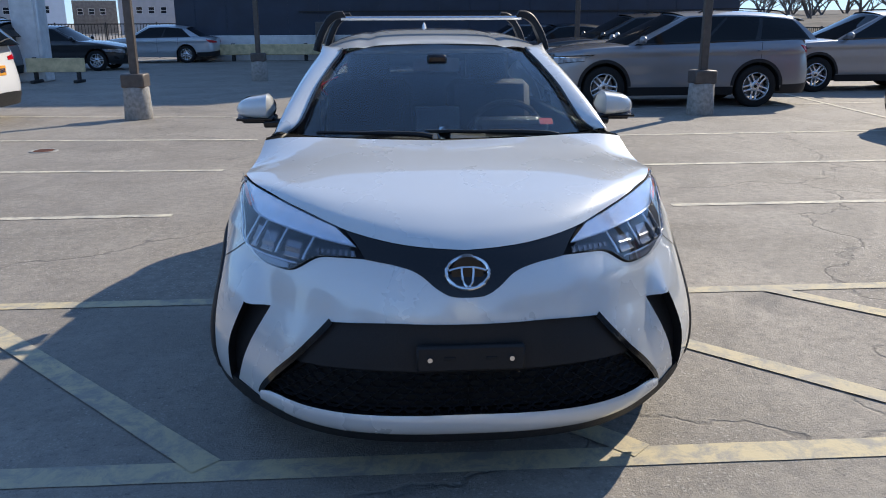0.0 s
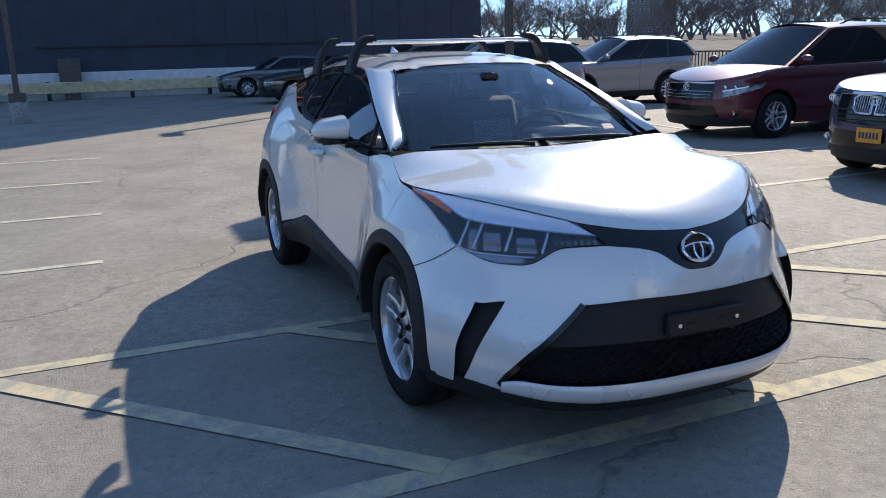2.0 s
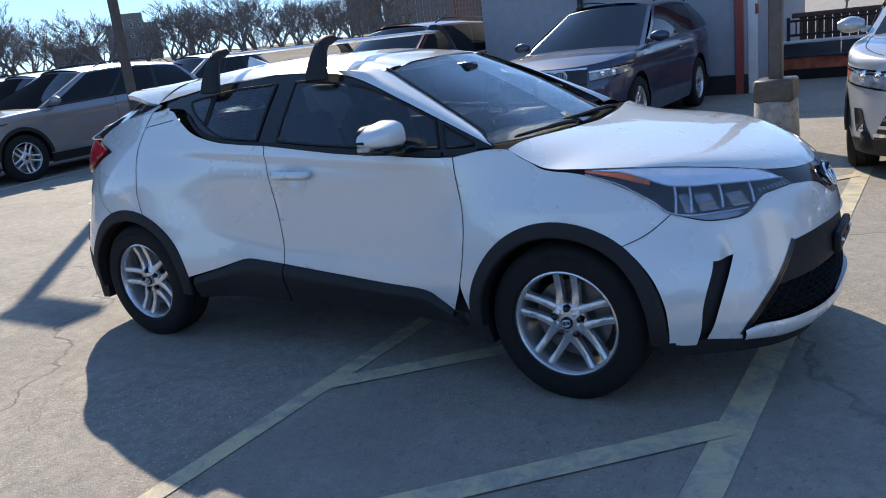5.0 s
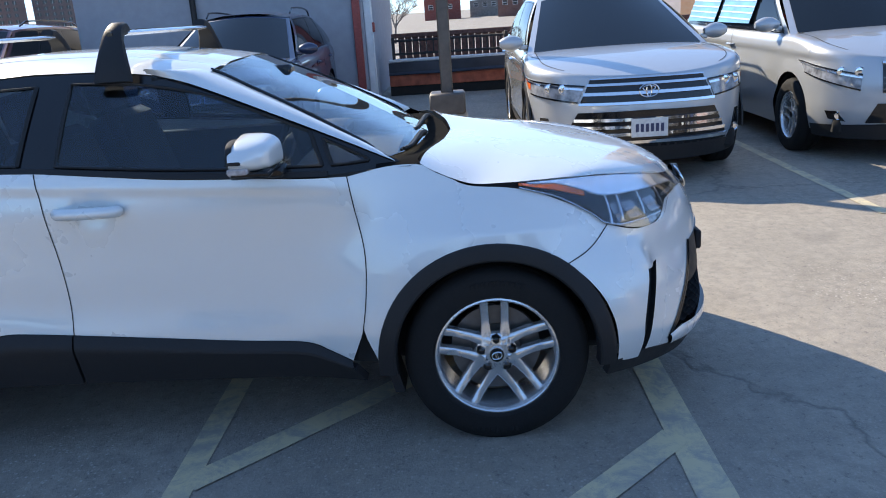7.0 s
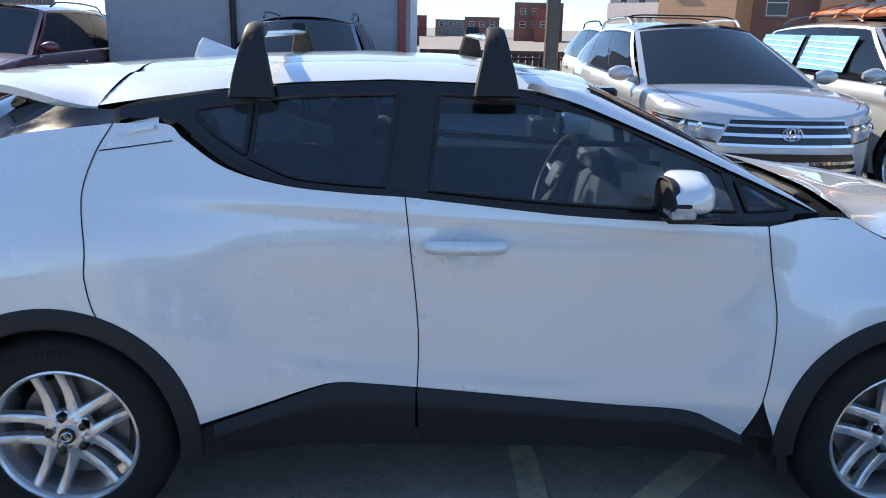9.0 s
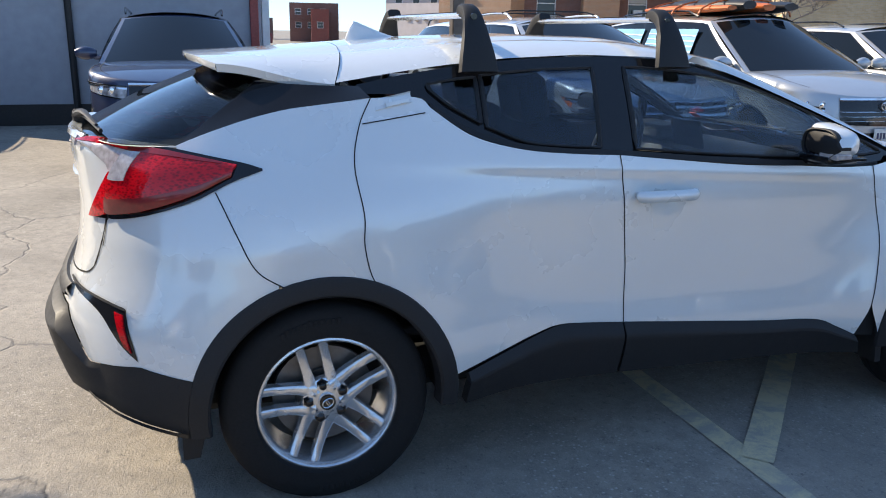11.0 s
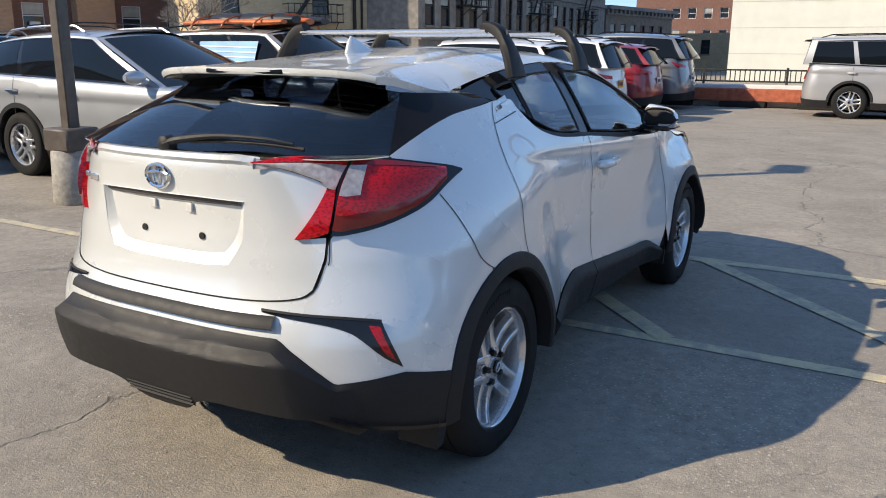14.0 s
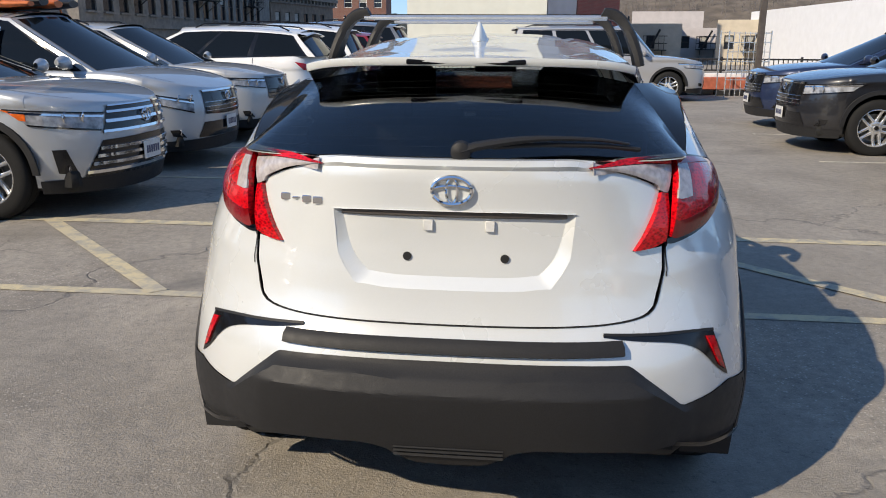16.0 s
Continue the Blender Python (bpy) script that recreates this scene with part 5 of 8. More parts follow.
    for k, u in enumerate(np.linspace(0.40, 0.29, 7)):
        part("strip_facet", way(thick([[SK.at(u + e, z + d, 0.006) for e in (0.0, 0.009)] for z, d in ((0.802, 0.0), (0.812 + 0.001 * k, 0.0))], 0.004)), M_LAMPGREY, hl)
    # lens
    g = thick(lamp_net(0.01, 0.99, 0.018, 44, 6, 0.02, 0.86), 0.003)
    ob = part("lens", way(g), M_LENS, hl)
    ob.visible_shadow = False

# front wings, doors, rear quarters
door_f = [(1.197, 0.348), (1.186, 0.48), (1.179, 0.604), (1.177, 0.749), (1.187, 0.911), (1.193, 1.015)]
door_m = [(1.587, 0.487), (1.586, 0.60), (1.588, 0.724), (1.597, 0.943), (1.603, 1.088)]
wing_top = [(0.69, 0.776), (0.745, 0.842), (0.863, 0.915), (0.95, 0.940), (1.03, 0.955), (1.06, 0.985), (1.085, 1.017), (1.098, 1.039), (1.14, 1.040), (1.193, 1.015)]
both("front_wing", Geo().grid(SK.net(arch_line(FA, 128, 2, 15), wing_top, seam_f, [arch_at(FA, 2)] + door_f[1:], 46, 24)), M_WHITE, sharp=60)
sill_top = [(1.205, 0.348), (1.235, 0.385), (1.267, 0.416), (1.35, 0.430), (1.47, 0.459), (1.587, 0.487)]
sill_back = [(1.587, 0.487), (1.64, 0.498), (1.683, 0.502), (1.72, 0.478), (1.76, 0.446), arch_at(RA, 172)]
belt_f = [(1.193, 1.015), (1.267, 1.018), (1.427, 1.051), (1.603, 1.088)]
both("front_door", Geo().grid(SK.net(sill_top, belt_f, [(1.205, 0.348)] + door_f[1:], door_m, 84, 76)), M_WHITE, sharp=60)
door_r = arch_line(RA, 172, 110, 8) + [(1.945, 0.85), (1.944, 0.943), (1.950, 1.088), (1.940, 1.20), (1.923, 1.285)]
belt_r = [(1.603, 1.088), (1.67, 1.098), (1.737, 1.117), (1.80, 1.163), (1.847, 1.245), (1.866, 1.285), (1.923, 1.285)]
both("rear_door", Geo().grid(SK.net(sill_back, belt_r, door_m, door_r, 40, 48)), M_WHITE, sharp=60)
seam_r = [arch_at(RA, 72), (2.08, 0.80), (2.12, 0.89), (2.16, 0.986), (2.22, 1.07), (2.273, 1.143)]
quarter_top = [(1.923, 1.285), (1.99, 1.262), (2.10, 1.222), (2.20, 1.178), (2.273, 1.143)]
both("rear_quarter", Geo().grid(SK.net(arch_line(RA, 110, 72, 6), quarter_top, arch_line(RA, 110, 110, 1) + [(1.945, 0.85), (1.944, 0.943), (1.950, 1.088), (1.940, 1.20), (1.923, 1.285)], seam_r, 24, 30)), M_WHITE, sharp=60)
# rear bumper
hatch_gap = [(2.30, 0.972), (2.377, 0.948), (2.45, 0.934), (2.552, 0.916), (2.585, 0.835), (2.615, 0.760), (2.655, 0.732), (2.74, 0.719), (2.85, 0.713), (3.0, 0.710)]
bump_low = polyline([arch_at(RA, 18), (2.33, 0.500), (2.44, 0.487), (2.558, 0.478), (2.716, 0.616), (2.85, 0.621), (3.0, 0.622)], 48).tolist()
both("rear_bumper", Geo().grid(SK.net(bump_low, [(2.175, 1.024), (2.235, 0.992)] + hatch_gap, [bump_low[0]] + arch_line(RA, 26, 72, 6) + [(2.08, 0.80), (2.12, 0.89), (2.155, 0.975), (2.175, 1.024)], [(3.0, 0.622), (3.0, 0.66), (3.0, 0.710)], 60, 24)), M_WHITE, sharp=60)
low_edge = polyline([arch_at(RA, -6), (2.464, 0.334), (2.60, 0.374), (2.66, 0.380), (2.82, 0.394), (2.930, 0.398), (2.955, 0.386), (2.978, 0.345), (2.985, 0.330), (3.0, 0.326)], 44).tolist()
def ledge_off(u, z, v):
    """The cladding's upper band slopes back above a crease."""
    tent = lerp([(0.30, 0.30), (0.545, 1.0), (0.550, 1.0), (0.625, 0.0)], z)
    return 0.004 + 0.052 * tent * min(1, max(0, (u - 2.50) / 0.20)) * min(1, (1 - v) / 0.14)


uv = coons(smooth_curve(low_edge, 60), smooth_curve(bump_low, 60), smooth_curve([arch_at(RA, -6), arch_at(RA, 6), arch_at(RA, 18)], 36), smooth_curve([(3.0, 0.312), (3.0, 0.45), (3.0, 0.622)], 36))
both("rear_cladding", Geo().grid([[SK.at(float(u), float(z), ledge_off(float(u), float(z), j / 35)) for u, z in row] for j, row in enumerate(uv)]), M_BLACKPL, sharp=25)
both("cladding_edge", Geo().grid(SK.strip(low_edge, 0.014, 0.016, 40)), M_GLOSSBLK)
vent = [[SK.at(u, z, 0.026) for u in np.linspace(2.966, 3.0, 6)] for z in (0.345, 0.392)]
vent_ob = part("diffuser_vent", Geo().grid(vent).mirror(), M_DARK, hero)
for z in (0.354, 0.367, 0.380):
    part("vent_slat", Geo().grid([[SK.at(u, z + d, o) for u in np.linspace(2.967, 3.0, 6)] for d, o in ((-0.003, 0.026), (0, 0.036), (0.003, 0.026))]).mirror(), M_BLACKPL, vent_ob)
step = [[SK.at(u, z, o) for u in [SK.rear(x, 0.66) for x in np.linspace(0.46, 0.0, 14)]] for z, o in ((0.638, 0.004), (0.640, 0.018), (0.660, 0.020), (0.676, 0.010), (0.682, -0.03))]
part("step_pad", Geo().grid(step).mirror(), M_BLACKPL, hero, "ribbed black bumper step pad")
# reflector pockets
pocket_hi = [(2.400, 0.662), (2.45, 0.669), (2.538, 0.678), (2.65, 0.685), (2.774, 0.693)]
pocket_lo = [(2.334, 0.516), (2.388, 0.552), (2.434, 0.594), (2.49, 0.632), (2.57, 0.656), (2.70, 0.674), (2.774, 0.686)]
both("reflector_pocket", Geo().grid(SK.net(pocket_lo, pocket_hi, [(2.334, 0.516), (2.360, 0.59), (2.400, 0.662)], [(2.774, 0.686), (2.774, 0.690), (2.774, 0.693)], 24, 8, 0.003)), M_GLOSSBLK)
both("reflector", thick(SK.net([(2.354, 0.540), (2.380, 0.558)], [(2.402, 0.646), (2.438, 0.652)], [(2.354, 0.540), (2.374, 0.59), (2.402, 0.646)], [(2.380, 0.558), (2.408, 0.606), (2.438, 0.652)], 6, 8, 0.008), 0.006), M_RED, label="red bumper reflector")
both("pocket_rim", Geo().grid(SK.strip(pocket_hi, 0.008, 0.006, 24)), M_BLACKPL)

# tailgate with the plate recess
recess = [(2.872, 0.812), (2.826, 0.890), (2.790, 1.014)]
gate = Geo()
inner_low = [(2.667, 0.905), (2.59, 0.98), (2.52, 1.05), (2.523, 1.075), (2.617, 1.112), (2.73, 1.135)]
shoulder = [(2.73, 1.135), (2.77, 1.08), (2.790, 1.014)]
gate.grid(skin([(2.790, 1.014), (2.91, 1.019), (3.0, 1.019)], [(2.73, 1.135), (2.85, 1.145), (3.0, 1.150)], shoulder[::-1], [(3.0, 1.019), (3.0, 1.08), (3.0, 1.150)], 16, 14))
gate.grid(skin([(2.667, 0.905), (2.75, 0.899), (2.826, 0.890)], shoulder, inner_low, [(2.826, 0.890), (2.808, 0.955), (2.790, 1.014)], 16, 26))
gate.grid(skin([(2.625, 0.757), (2.74, 0.80), (2.872, 0.812)], [(2.570, 0.912), (2.667, 0.905), (2.75, 0.899), (2.826, 0.890)], [(2.625, 0.757), (2.595, 0.83), (2.570, 0.912)], [(2.872, 0.812), (2.826, 0.890)], 18, 12))
gate.grid(skin([(2.625, 0.757), (2.66, 0.735), (2.74, 0.722), (2.85, 0.716), (3.0, 0.713)], [(2.625, 0.757), (2.74, 0.80), (2.872, 0.812), (2.93, 0.804), (3.0, 0.802)], [(2.625, 0.757), (2.625, 0.757)], [(3.0, 0.713), (3.0, 0.757), (3.0, 0.802)], 30, 12))
part("tailgate", gate.mirror(), M_WHITE, hero, sharp=60)
floor_side = [(2.892, 0.846), (2.852, 0.900), (2.806, 1.010)]
both("plate_recess", Geo().grid(skin([(2.892, 0.846), (2.94, 0.838), (3.0, 0.836)], [(2.806, 1.010), (2.91, 1.017), (3.0, 1.018)], floor_side, [(3.0, 0.836), (3.0, 0.92), (3.0, 1.018)], 16, 12, -0.020)), M_WHITE)
outer = smooth_curve([(3.0, 0.802), (2.93, 0.804), (2.872, 0.812)], 10).tolist() + smooth_curve(recess, 14).tolist()
inner_rim = smooth_curve([(3.0, 0.836), (2.94, 0.838), (2.892, 0.846)], 10).tolist() + smooth_curve(floor_side, 14).tolist()
rows = []
for v, o in ((0, -0.020), (0.2, -0.0165), (0.5, -0.010), (0.8, -0.0035), (1, 0.0)):
    rows.append([SK.at(p[0] + (q[0] - p[0]) * v, p[1] + (q[1] - p[1]) * v, o) for p, q in zip(inner_rim, outer)])
both("recess_edge", Geo().grid(rows), M_WHITE, sharp=60)
both("recess_shelf", Geo().grid([[SK.at(u, z, o) for u, z in smooth_curve([(2.790, 1.014), (2.91, 1.019), (3.0, 1.019)], 10)] for o in (-0.021, 0.006)]), M_WHITE)
# grip strip; its dark brown colour stands in for shade under the ledge
handle_bar = [[SK.at(u, z, o) for u in np.linspace(2.812, 3.0, 12)] for z, o in ((0.996, -0.019), (1.004, -0.006), (1.017, -0.004))]
part("tailgate_handle", Geo().grid(handle_bar).mirror(), M_POLE, hero, "grip under the tailgate ledge, its shade put into the brown colour")
for x in (-0.141, 0.124):
    p = SK.at(SK.rear(abs(x), 0.888), 0.888, -0.019)
    part("plate_bolt_hole", Geo().lathe([(0.0, 0.012), (0.004, 0.0115), (0.004, 0.0)], (x, p[1], p[2]), "y", 14), M_DARK, hero)
for x in (-0.10, 0.065):
    p = SK.at(SK.rear(abs(x), 0.975), 0.975, -0.019)
    part("plate_clip", Geo().box((x, p[1] + 0.004, p[2]), (0.026, 0.008, 0.030), 0.003), M_PLATE, hero)
rb = Vector(SK.at(3.0, 1.075))
badge = Geo()
for rx, rz, r in ((0.052, 0.036, 0.0065), (0.015, 0.033, 0.0045)):
    badge.tube([(rx * math.cos(a), rb.y + 0.006, rb.z + rz * math.sin(a)) for a in np.linspace(0, 2 * math.pi, 33)], r, 8)
badge.tube([(x, rb.y + 0.006, rb.z + 0.013 - 3.2 * x * x) for x in np.linspace(-0.046, 0.046, 13)], 0.0045, 6)
part("badge", badge, M_CHROME, hero, "chrome oval badge")
for k, w in enumerate((0.028, 0.022, 0.026, 0.028)):
    x = 0.472 - 0.034 * k
    p = SK.at(SK.rear(x, 1.032), 1.032, 0.004)
    part("model_mark", Geo().box((x, p[1], p[2]), (w, 0.008, 0.020 if k != 1 else 0.006), 0.002), M_CHROME, hero)
lip_rows = [[SK.at(u, z - 0.006 * max(0, (2.78 - u) / 0.08), o * min(1, max(0.1, (u - 2.69) / 0.09))) for u in np.linspace(2.70, 3.0, 22)] for z, o in ((1.128, 0.0), (1.136, 0.014), (1.148, 0.016), (1.156, 0.004), (1.156, -0.03))]
part("tailgate_lip", Geo().grid(lip_rows).mirror(), M_WHITE, hero)

# tail lamps
split = [(2.545, 0.935), (2.48, 1.05), (2.40, 1.135)]


def lamp_sheet(bottom, top, left, right, nu, nv, off):
    """A sheet on the skin whose height off it follows off(t, v)."""
    uv = coons(smooth_curve(bottom, nu), smooth_curve(top, nu), smooth_curve(left, nv), smooth_curve(right, nv))
    return [[SK.at(float(uv[j][i][0]), float(uv[j][i][1]), off(i / (nu - 1), j / (nv - 1))) for i in range(nu)] for j in range(nv)]


def body_lamp(t0, v0, v1, off):
    lo = [(2.085, 1.079), (2.133, 1.058), (2.237, 1.0), (2.377, 0.953), (2.513, 0.93), (2.545, 0.935)]
    hi = [(2.085, 1.083), (2.11, 1.092), (2.237, 1.117), (2.33, 1.130), (2.40, 1.135)]
    full = coons(smooth_curve(lo, 41), smooth_curve(hi, 41), smooth_curve([lo[0], hi[0]], 21), smooth_curve(split, 21))
    a, b, c = int(t0 * 40), int(v0 * 20), int(v1 * 20)
    return [[SK.at(float(full[j][i][0]), float(full[j][i][1]), off(i / 40, j / 20)) for i in range(a, 41)] for j in range(b, c + 1)]


swell = lambda t, v: 0.004 + 0.032 * min(1, t * 1.6) ** 0.6 * math.sin(math.pi * (0.08 + 0.84 * v)) ** 0.6
M_REDDARK = plain("deep_red_light_bar", (0.20, 0.002, 0.005), rough=0.2, vary=0.2, scale=60, Coat_Weight=0.6)
M_CLEARLAMP = plain("clear_lamp_lens", (0.40, 0.37, 0.37), rough=0.10, vary=0.30, scale=45, Coat_Weight=0.8)
for s in (1, -1):
    way = lambda g: g if s > 0 else g.flipped()
    tl = part("tail_light", way(thick(body_lamp(0.10, 0, 1, swell), 0.02)), M_RED, hero, "red tail light with clear section")
    rim_sheet = lamp_sheet([(2.065, 1.078), (2.13, 1.046), (2.235, 0.988), (2.377, 0.942), (2.513, 0.917), (2.552, 0.918)], [(2.065, 1.084), (2.11, 1.102), (2.237, 1.129), (2.34, 1.143), (2.41, 1.146)],
                           [(2.065, 1.078), (2.065, 1.084)], [(2.552, 0.918), (2.486, 1.05), (2.41, 1.146)], 30, 8, lambda t, v: 0.004)
    part("lamp_rim", way(Geo().grid(rim_sheet)), M_GLOSSBLK, tl)
    # the half that sits on the tailgate
    bow = lambda t, v: 0.006 + 0.010 * math.sin(math.pi * (0.1 + 0.8 * v)) ** 0.5
    leg = lamp_sheet([(2.56, 0.925), (2.61, 0.912), (2.665, 0.907)], [(2.492, 1.05), (2.505, 1.053), (2.516, 1.056)], [(2.56, 0.925), (2.525, 0.99), (2.492, 1.05)], [(2.665, 0.907), (2.588, 0.98), (2.516, 1.056)], 8, 14, bow)
    part("inner_lamp", way(thick(leg, 0.02)), M_RED, tl)
    top_edge = lamp_sheet([(2.424, 1.121), (2.52, 1.131), (2.62, 1.133), (2.72, 1.129)], [(2.415, 1.137), (2.52, 1.146), (2.603, 1.147), (2.73, 1.132)], [(2.424, 1.121), (2.415, 1.137)], [(2.72, 1.129), (2.73, 1.132)], 16, 4, lambda t, v: 0.014)
    part("top_edge", way(thick(top_edge, 0.018)), M_RED, tl)
    clear = lamp_sheet([(2.492, 1.052), (2.518, 1.06), (2.527, 1.079), (2.617, 1.113), (2.72, 1.128)], [(2.424, 1.120), (2.52, 1.130), (2.62, 1.132), (2.72, 1.129)], [(2.492, 1.052), (2.46, 1.088), (2.424, 1.120)], [(2.72, 1.128), (2.72, 1.129)], 18, 6, bow)
    part("reversing_lamp", way(thick(clear, 0.018)), M_CLEARLAMP, tl)
    part("light_bar", way(thick(body_lamp(0.12, 0.04, 0.20, lambda t, v: swell(t, v) + 0.002), 0.004)), M_REDDARK, tl)
    part("light_bar", way(thick(body_lamp(0.22, 0.90, 1.0, lambda t, v: swell(t, v) + 0.002), 0.004)), M_REDDARK, tl)
    part("indicator_lamp", way(thick(body_lamp(0.85, 0.45, 0.90, lambda t, v: swell(t, v) + 0.003), 0.006)), M_CLEARLAMP, tl)

# panel gaps
for pts in (seam_f, door_f, door_m, door_r[5:], [seam_r[0], (2.08, 0.80), (2.12, 0.89), (2.155, 0.975), (2.172, 1.018)], hatch_gap, [(2.41, 1.137), (2.486, 1.05), (2.553, 0.925), (2.575, 0.83)],
            [(1.936, 1.208), (1.898, 1.222), (1.858, 1.238)]):
    both("panel_gap", Geo().grid(SK.strip(pts, 0.0038, 0.0016, 40)), M_DARK)

# black arch trims and sills
for c, a0, a1 in ((FA, -6, 186), (RA, -8, 186)):
    rows = []
    for r, o in ((0.362, -0.06), (0.366, 0.002), (0.374, 0.010), (0.412, 0.011), (0.428, 0.007), (0.431, -0.004)):
        row = []
        for a in np.linspace(radians(a0), radians(a1), 40):
            y, z = c + r * math.cos(a), TYRE + r * math.sin(a)
            row.append((h_width(y, max(z, 0.30)) + o if -1.35 < y < 1.35 else SK.at(SK.side(y, max(z, 0.3)), max(z, 0.3), o)[0], y, z))
        rows.append(row)
    both("arch_trim", Geo().grid(rows), M_BLACKPL)
sill_out = [(1.190, 0.262), (1.40, 0.275), (1.587, 0.287), (1.70, 0.287), (1.80, 0.280)]
def sill_sheet(bottom, top, left, right, nu, nv=16):
    """A sill whose upper band slopes in above a crease."""
    uv = coons(smooth_curve(bottom, nu), smooth_curve(top, nu), smooth_curve(left, nv), smooth_curve(right, nv))
    return [[SK.at(float(u), float(z), 0.005 + lerp([(0, -0.012), (0.74, 0.020), (0.78, 0.020), (1, 0.0)], j / (nv - 1))) for u, z in row] for j, row in enumerate(uv)]


both("sill", thick(sill_sheet([(1.190, 0.262), (1.35, 0.272), (1.585, 0.285)], sill_top, [(1.190, 0.262), (1.197, 0.30), (1.205, 0.348)], [(1.585, 0.285), (1.585, 0.38), (1.587, 0.487)], 30), 0.03), M_BLACKPL, sharp=22)
both("sill", thick(sill_sheet([(1.589, 0.285), (1.70, 0.285), (1.815, 0.272)], sill_back, [(1.589, 0.285), (1.589, 0.38), (1.589, 0.487)], [(1.815, 0.272), (1.817, 0.33), (1.817, 0.397)], 24), 0.03), M_BLACKPL, sharp=22)
for y, z0, z1, lean in ((-0.935, 0.385, 0.205, -0.02), (1.66, 0.46, 0.20, 0.03)):
    rows = [[(x, y + lean * (1 - t) * 2 + ((0.035 if y < 0 else 0.05 + 0.06 * t) if e > 1 else 0), z1 + (z0 - z1) * t) for x, e in ((0.70, 0), (0.80, 0), (0.865 - 0.02 * (1 - t), 0.3), (0.870 - 0.02 * (1 - t), 1.2), (0.70, 1.5))] for t in np.linspace(0, 1, 5)]
    both("mud_flap", Geo().grid(rows), M_BLACKPL)

# wheels, with a ring on each cap and raised plain marks on the tyre walls
cap_face = 0.215 / 2 * 0.72 + 0.003
CAP_RING = mesh_of("cap_ring", Geo().tube([(cap_face, 0.019 * math.cos(a), 0.014 * math.sin(a)) for a in np.linspace(0, 2 * math.pi, 25)], 0.0022, 6).tube([(cap_face, 0.004 * math.cos(a), 0.013 * math.sin(a)) for a in np.linspace(0, 2 * math.pi, 17)], 0.0016, 5), M_CHROME)
marks = Geo()
for start in (0.9, 0.9 + math.pi):
    for k in range(11):
        a = start + 0.062 * k
        tall = 0.024 if k in (0, 5, 9) else 0.017
        turn_m = Matrix.Rotation(a, 3, "X")
        marks.box(turn_m @ Vector((0.1055, 0.288, 0)), (0.004, tall, 0.011), 0.001, turn_m)
SIDEWALL = mesh_of("sidewall_relief", marks, M_TYRE)
hw_set = wheel_set(TYRE, 0.215, 0.224, 5, True, False)
for x, y, turn in ((1, FA, 0.2), (-1, FA, 0.32), (1, RA, 0.6), (-1, RA, 0.55)):
    add_wheel(hero, hw_set, x * 0.766, y, TYRE, turn, True)
inner = Geo()
for c in (FA, RA):
    inner.lathe([(0.835, 0.392), (0.60, 0.395), (0.55, 0.0)], (0, c, TYRE), n=34, arc=(-6, 186))
inner.mirror()
inner.box((0, 0, 0.34), (1.36, 3.9, 0.16), 0.05)
inner.box((0, 1.93, 0.49), (1.1, 0.22, 0.20), 0.05)
inner.box((0, -1.98, 0.36), (1.0, 0.22, 0.26), 0.05)
part("underbody", inner, M_DARK, hero)
backing = Geo().grid([[SK.at(u, z, -0.030) for u in np.linspace(0.04, 0.97, 24)] for z in np.linspace(0.76, 0.90, 5)])
backing.grid([[SK.at(u, z, -0.030) for u in np.linspace(1.14, 2.25, 30)] for z in np.linspace(0.80, 0.97, 5)])
backing.grid([[SK.at(u, z, -0.030) for u in np.linspace(1.17, 1.80, 20)] for z in np.linspace(0.33, 0.80, 5)])
backing.grid([[SK.at(u, z, -0.035) for u in np.linspace(2.3, 3.0, 20)] for z in np.linspace(0.45, 1.10, 7)])
part("inner_panel", backing.mirror(), M_DARK, hero)

# cabin: sides, glass, roof
M_CLEAR = glass("green_tinted_glass", (0.35, 0.46, 0.56), 0.005, 1.0)
M_PRIVACY = glass("privacy_glass", (0.30, 0.38, 0.48), 0.005, 1.0)
M_SCREEN = glass("windscreen_glass", (0.66, 0.72, 0.73), 0.005, 1.0)


def cab(y, z, off=0.0):
    """A place on the cabin's side."""
    t = (z - 1.05)
    x = 0.782 - 0.50 * t - 0.42 * t * t
    x -= 0.055 * max(0, (-0.15 - y) / 0.9) ** 1.5 + 0.050 * max(0, (y - 0.55) / 0.75) ** 1.6
    return (x + off, y, z + off * 0.55)


def cab_net(bottom, top, left, right, nu, nv, off=0.0):
    g = coons(smooth_curve(bottom, nu), smooth_curve(top, nu), smooth_curve(left, nv), smooth_curve(right, nv))
    return [[cab(float(y), float(z), off) for y, z in row] for row in g]


roof_line = [(-1.02, 1.045), (-0.86, 1.125), (-0.70, 1.198), (-0.53, 1.268), (-0.36, 1.330), (-0.15, 1.382), (0.05, 1.406), (0.33, 1.412), (0.62, 1.398), (0.85, 1.372), (1.02, 1.345), (1.16, 1.318)]
belt = [(-1.02, 1.035), (-0.76, 1.020), (-0.52, 1.030), (-0.20, 1.050), (0.28, 1.090), (0.46, 1.100), (0.64, 1.120), (0.80, 1.165), (0.93, 1.248), (1.00, 1.285), (1.16, 1.290)]
wf_low = [(-0.74, 1.052), (-0.40, 1.062), (-0.10, 1.080), (0.205, 1.105)]
wf_top = [(-0.70, 1.165), (-0.52, 1.240), (-0.33, 1.308), (-0.12, 1.352), (0.10, 1.372), (0.175, 1.374)]
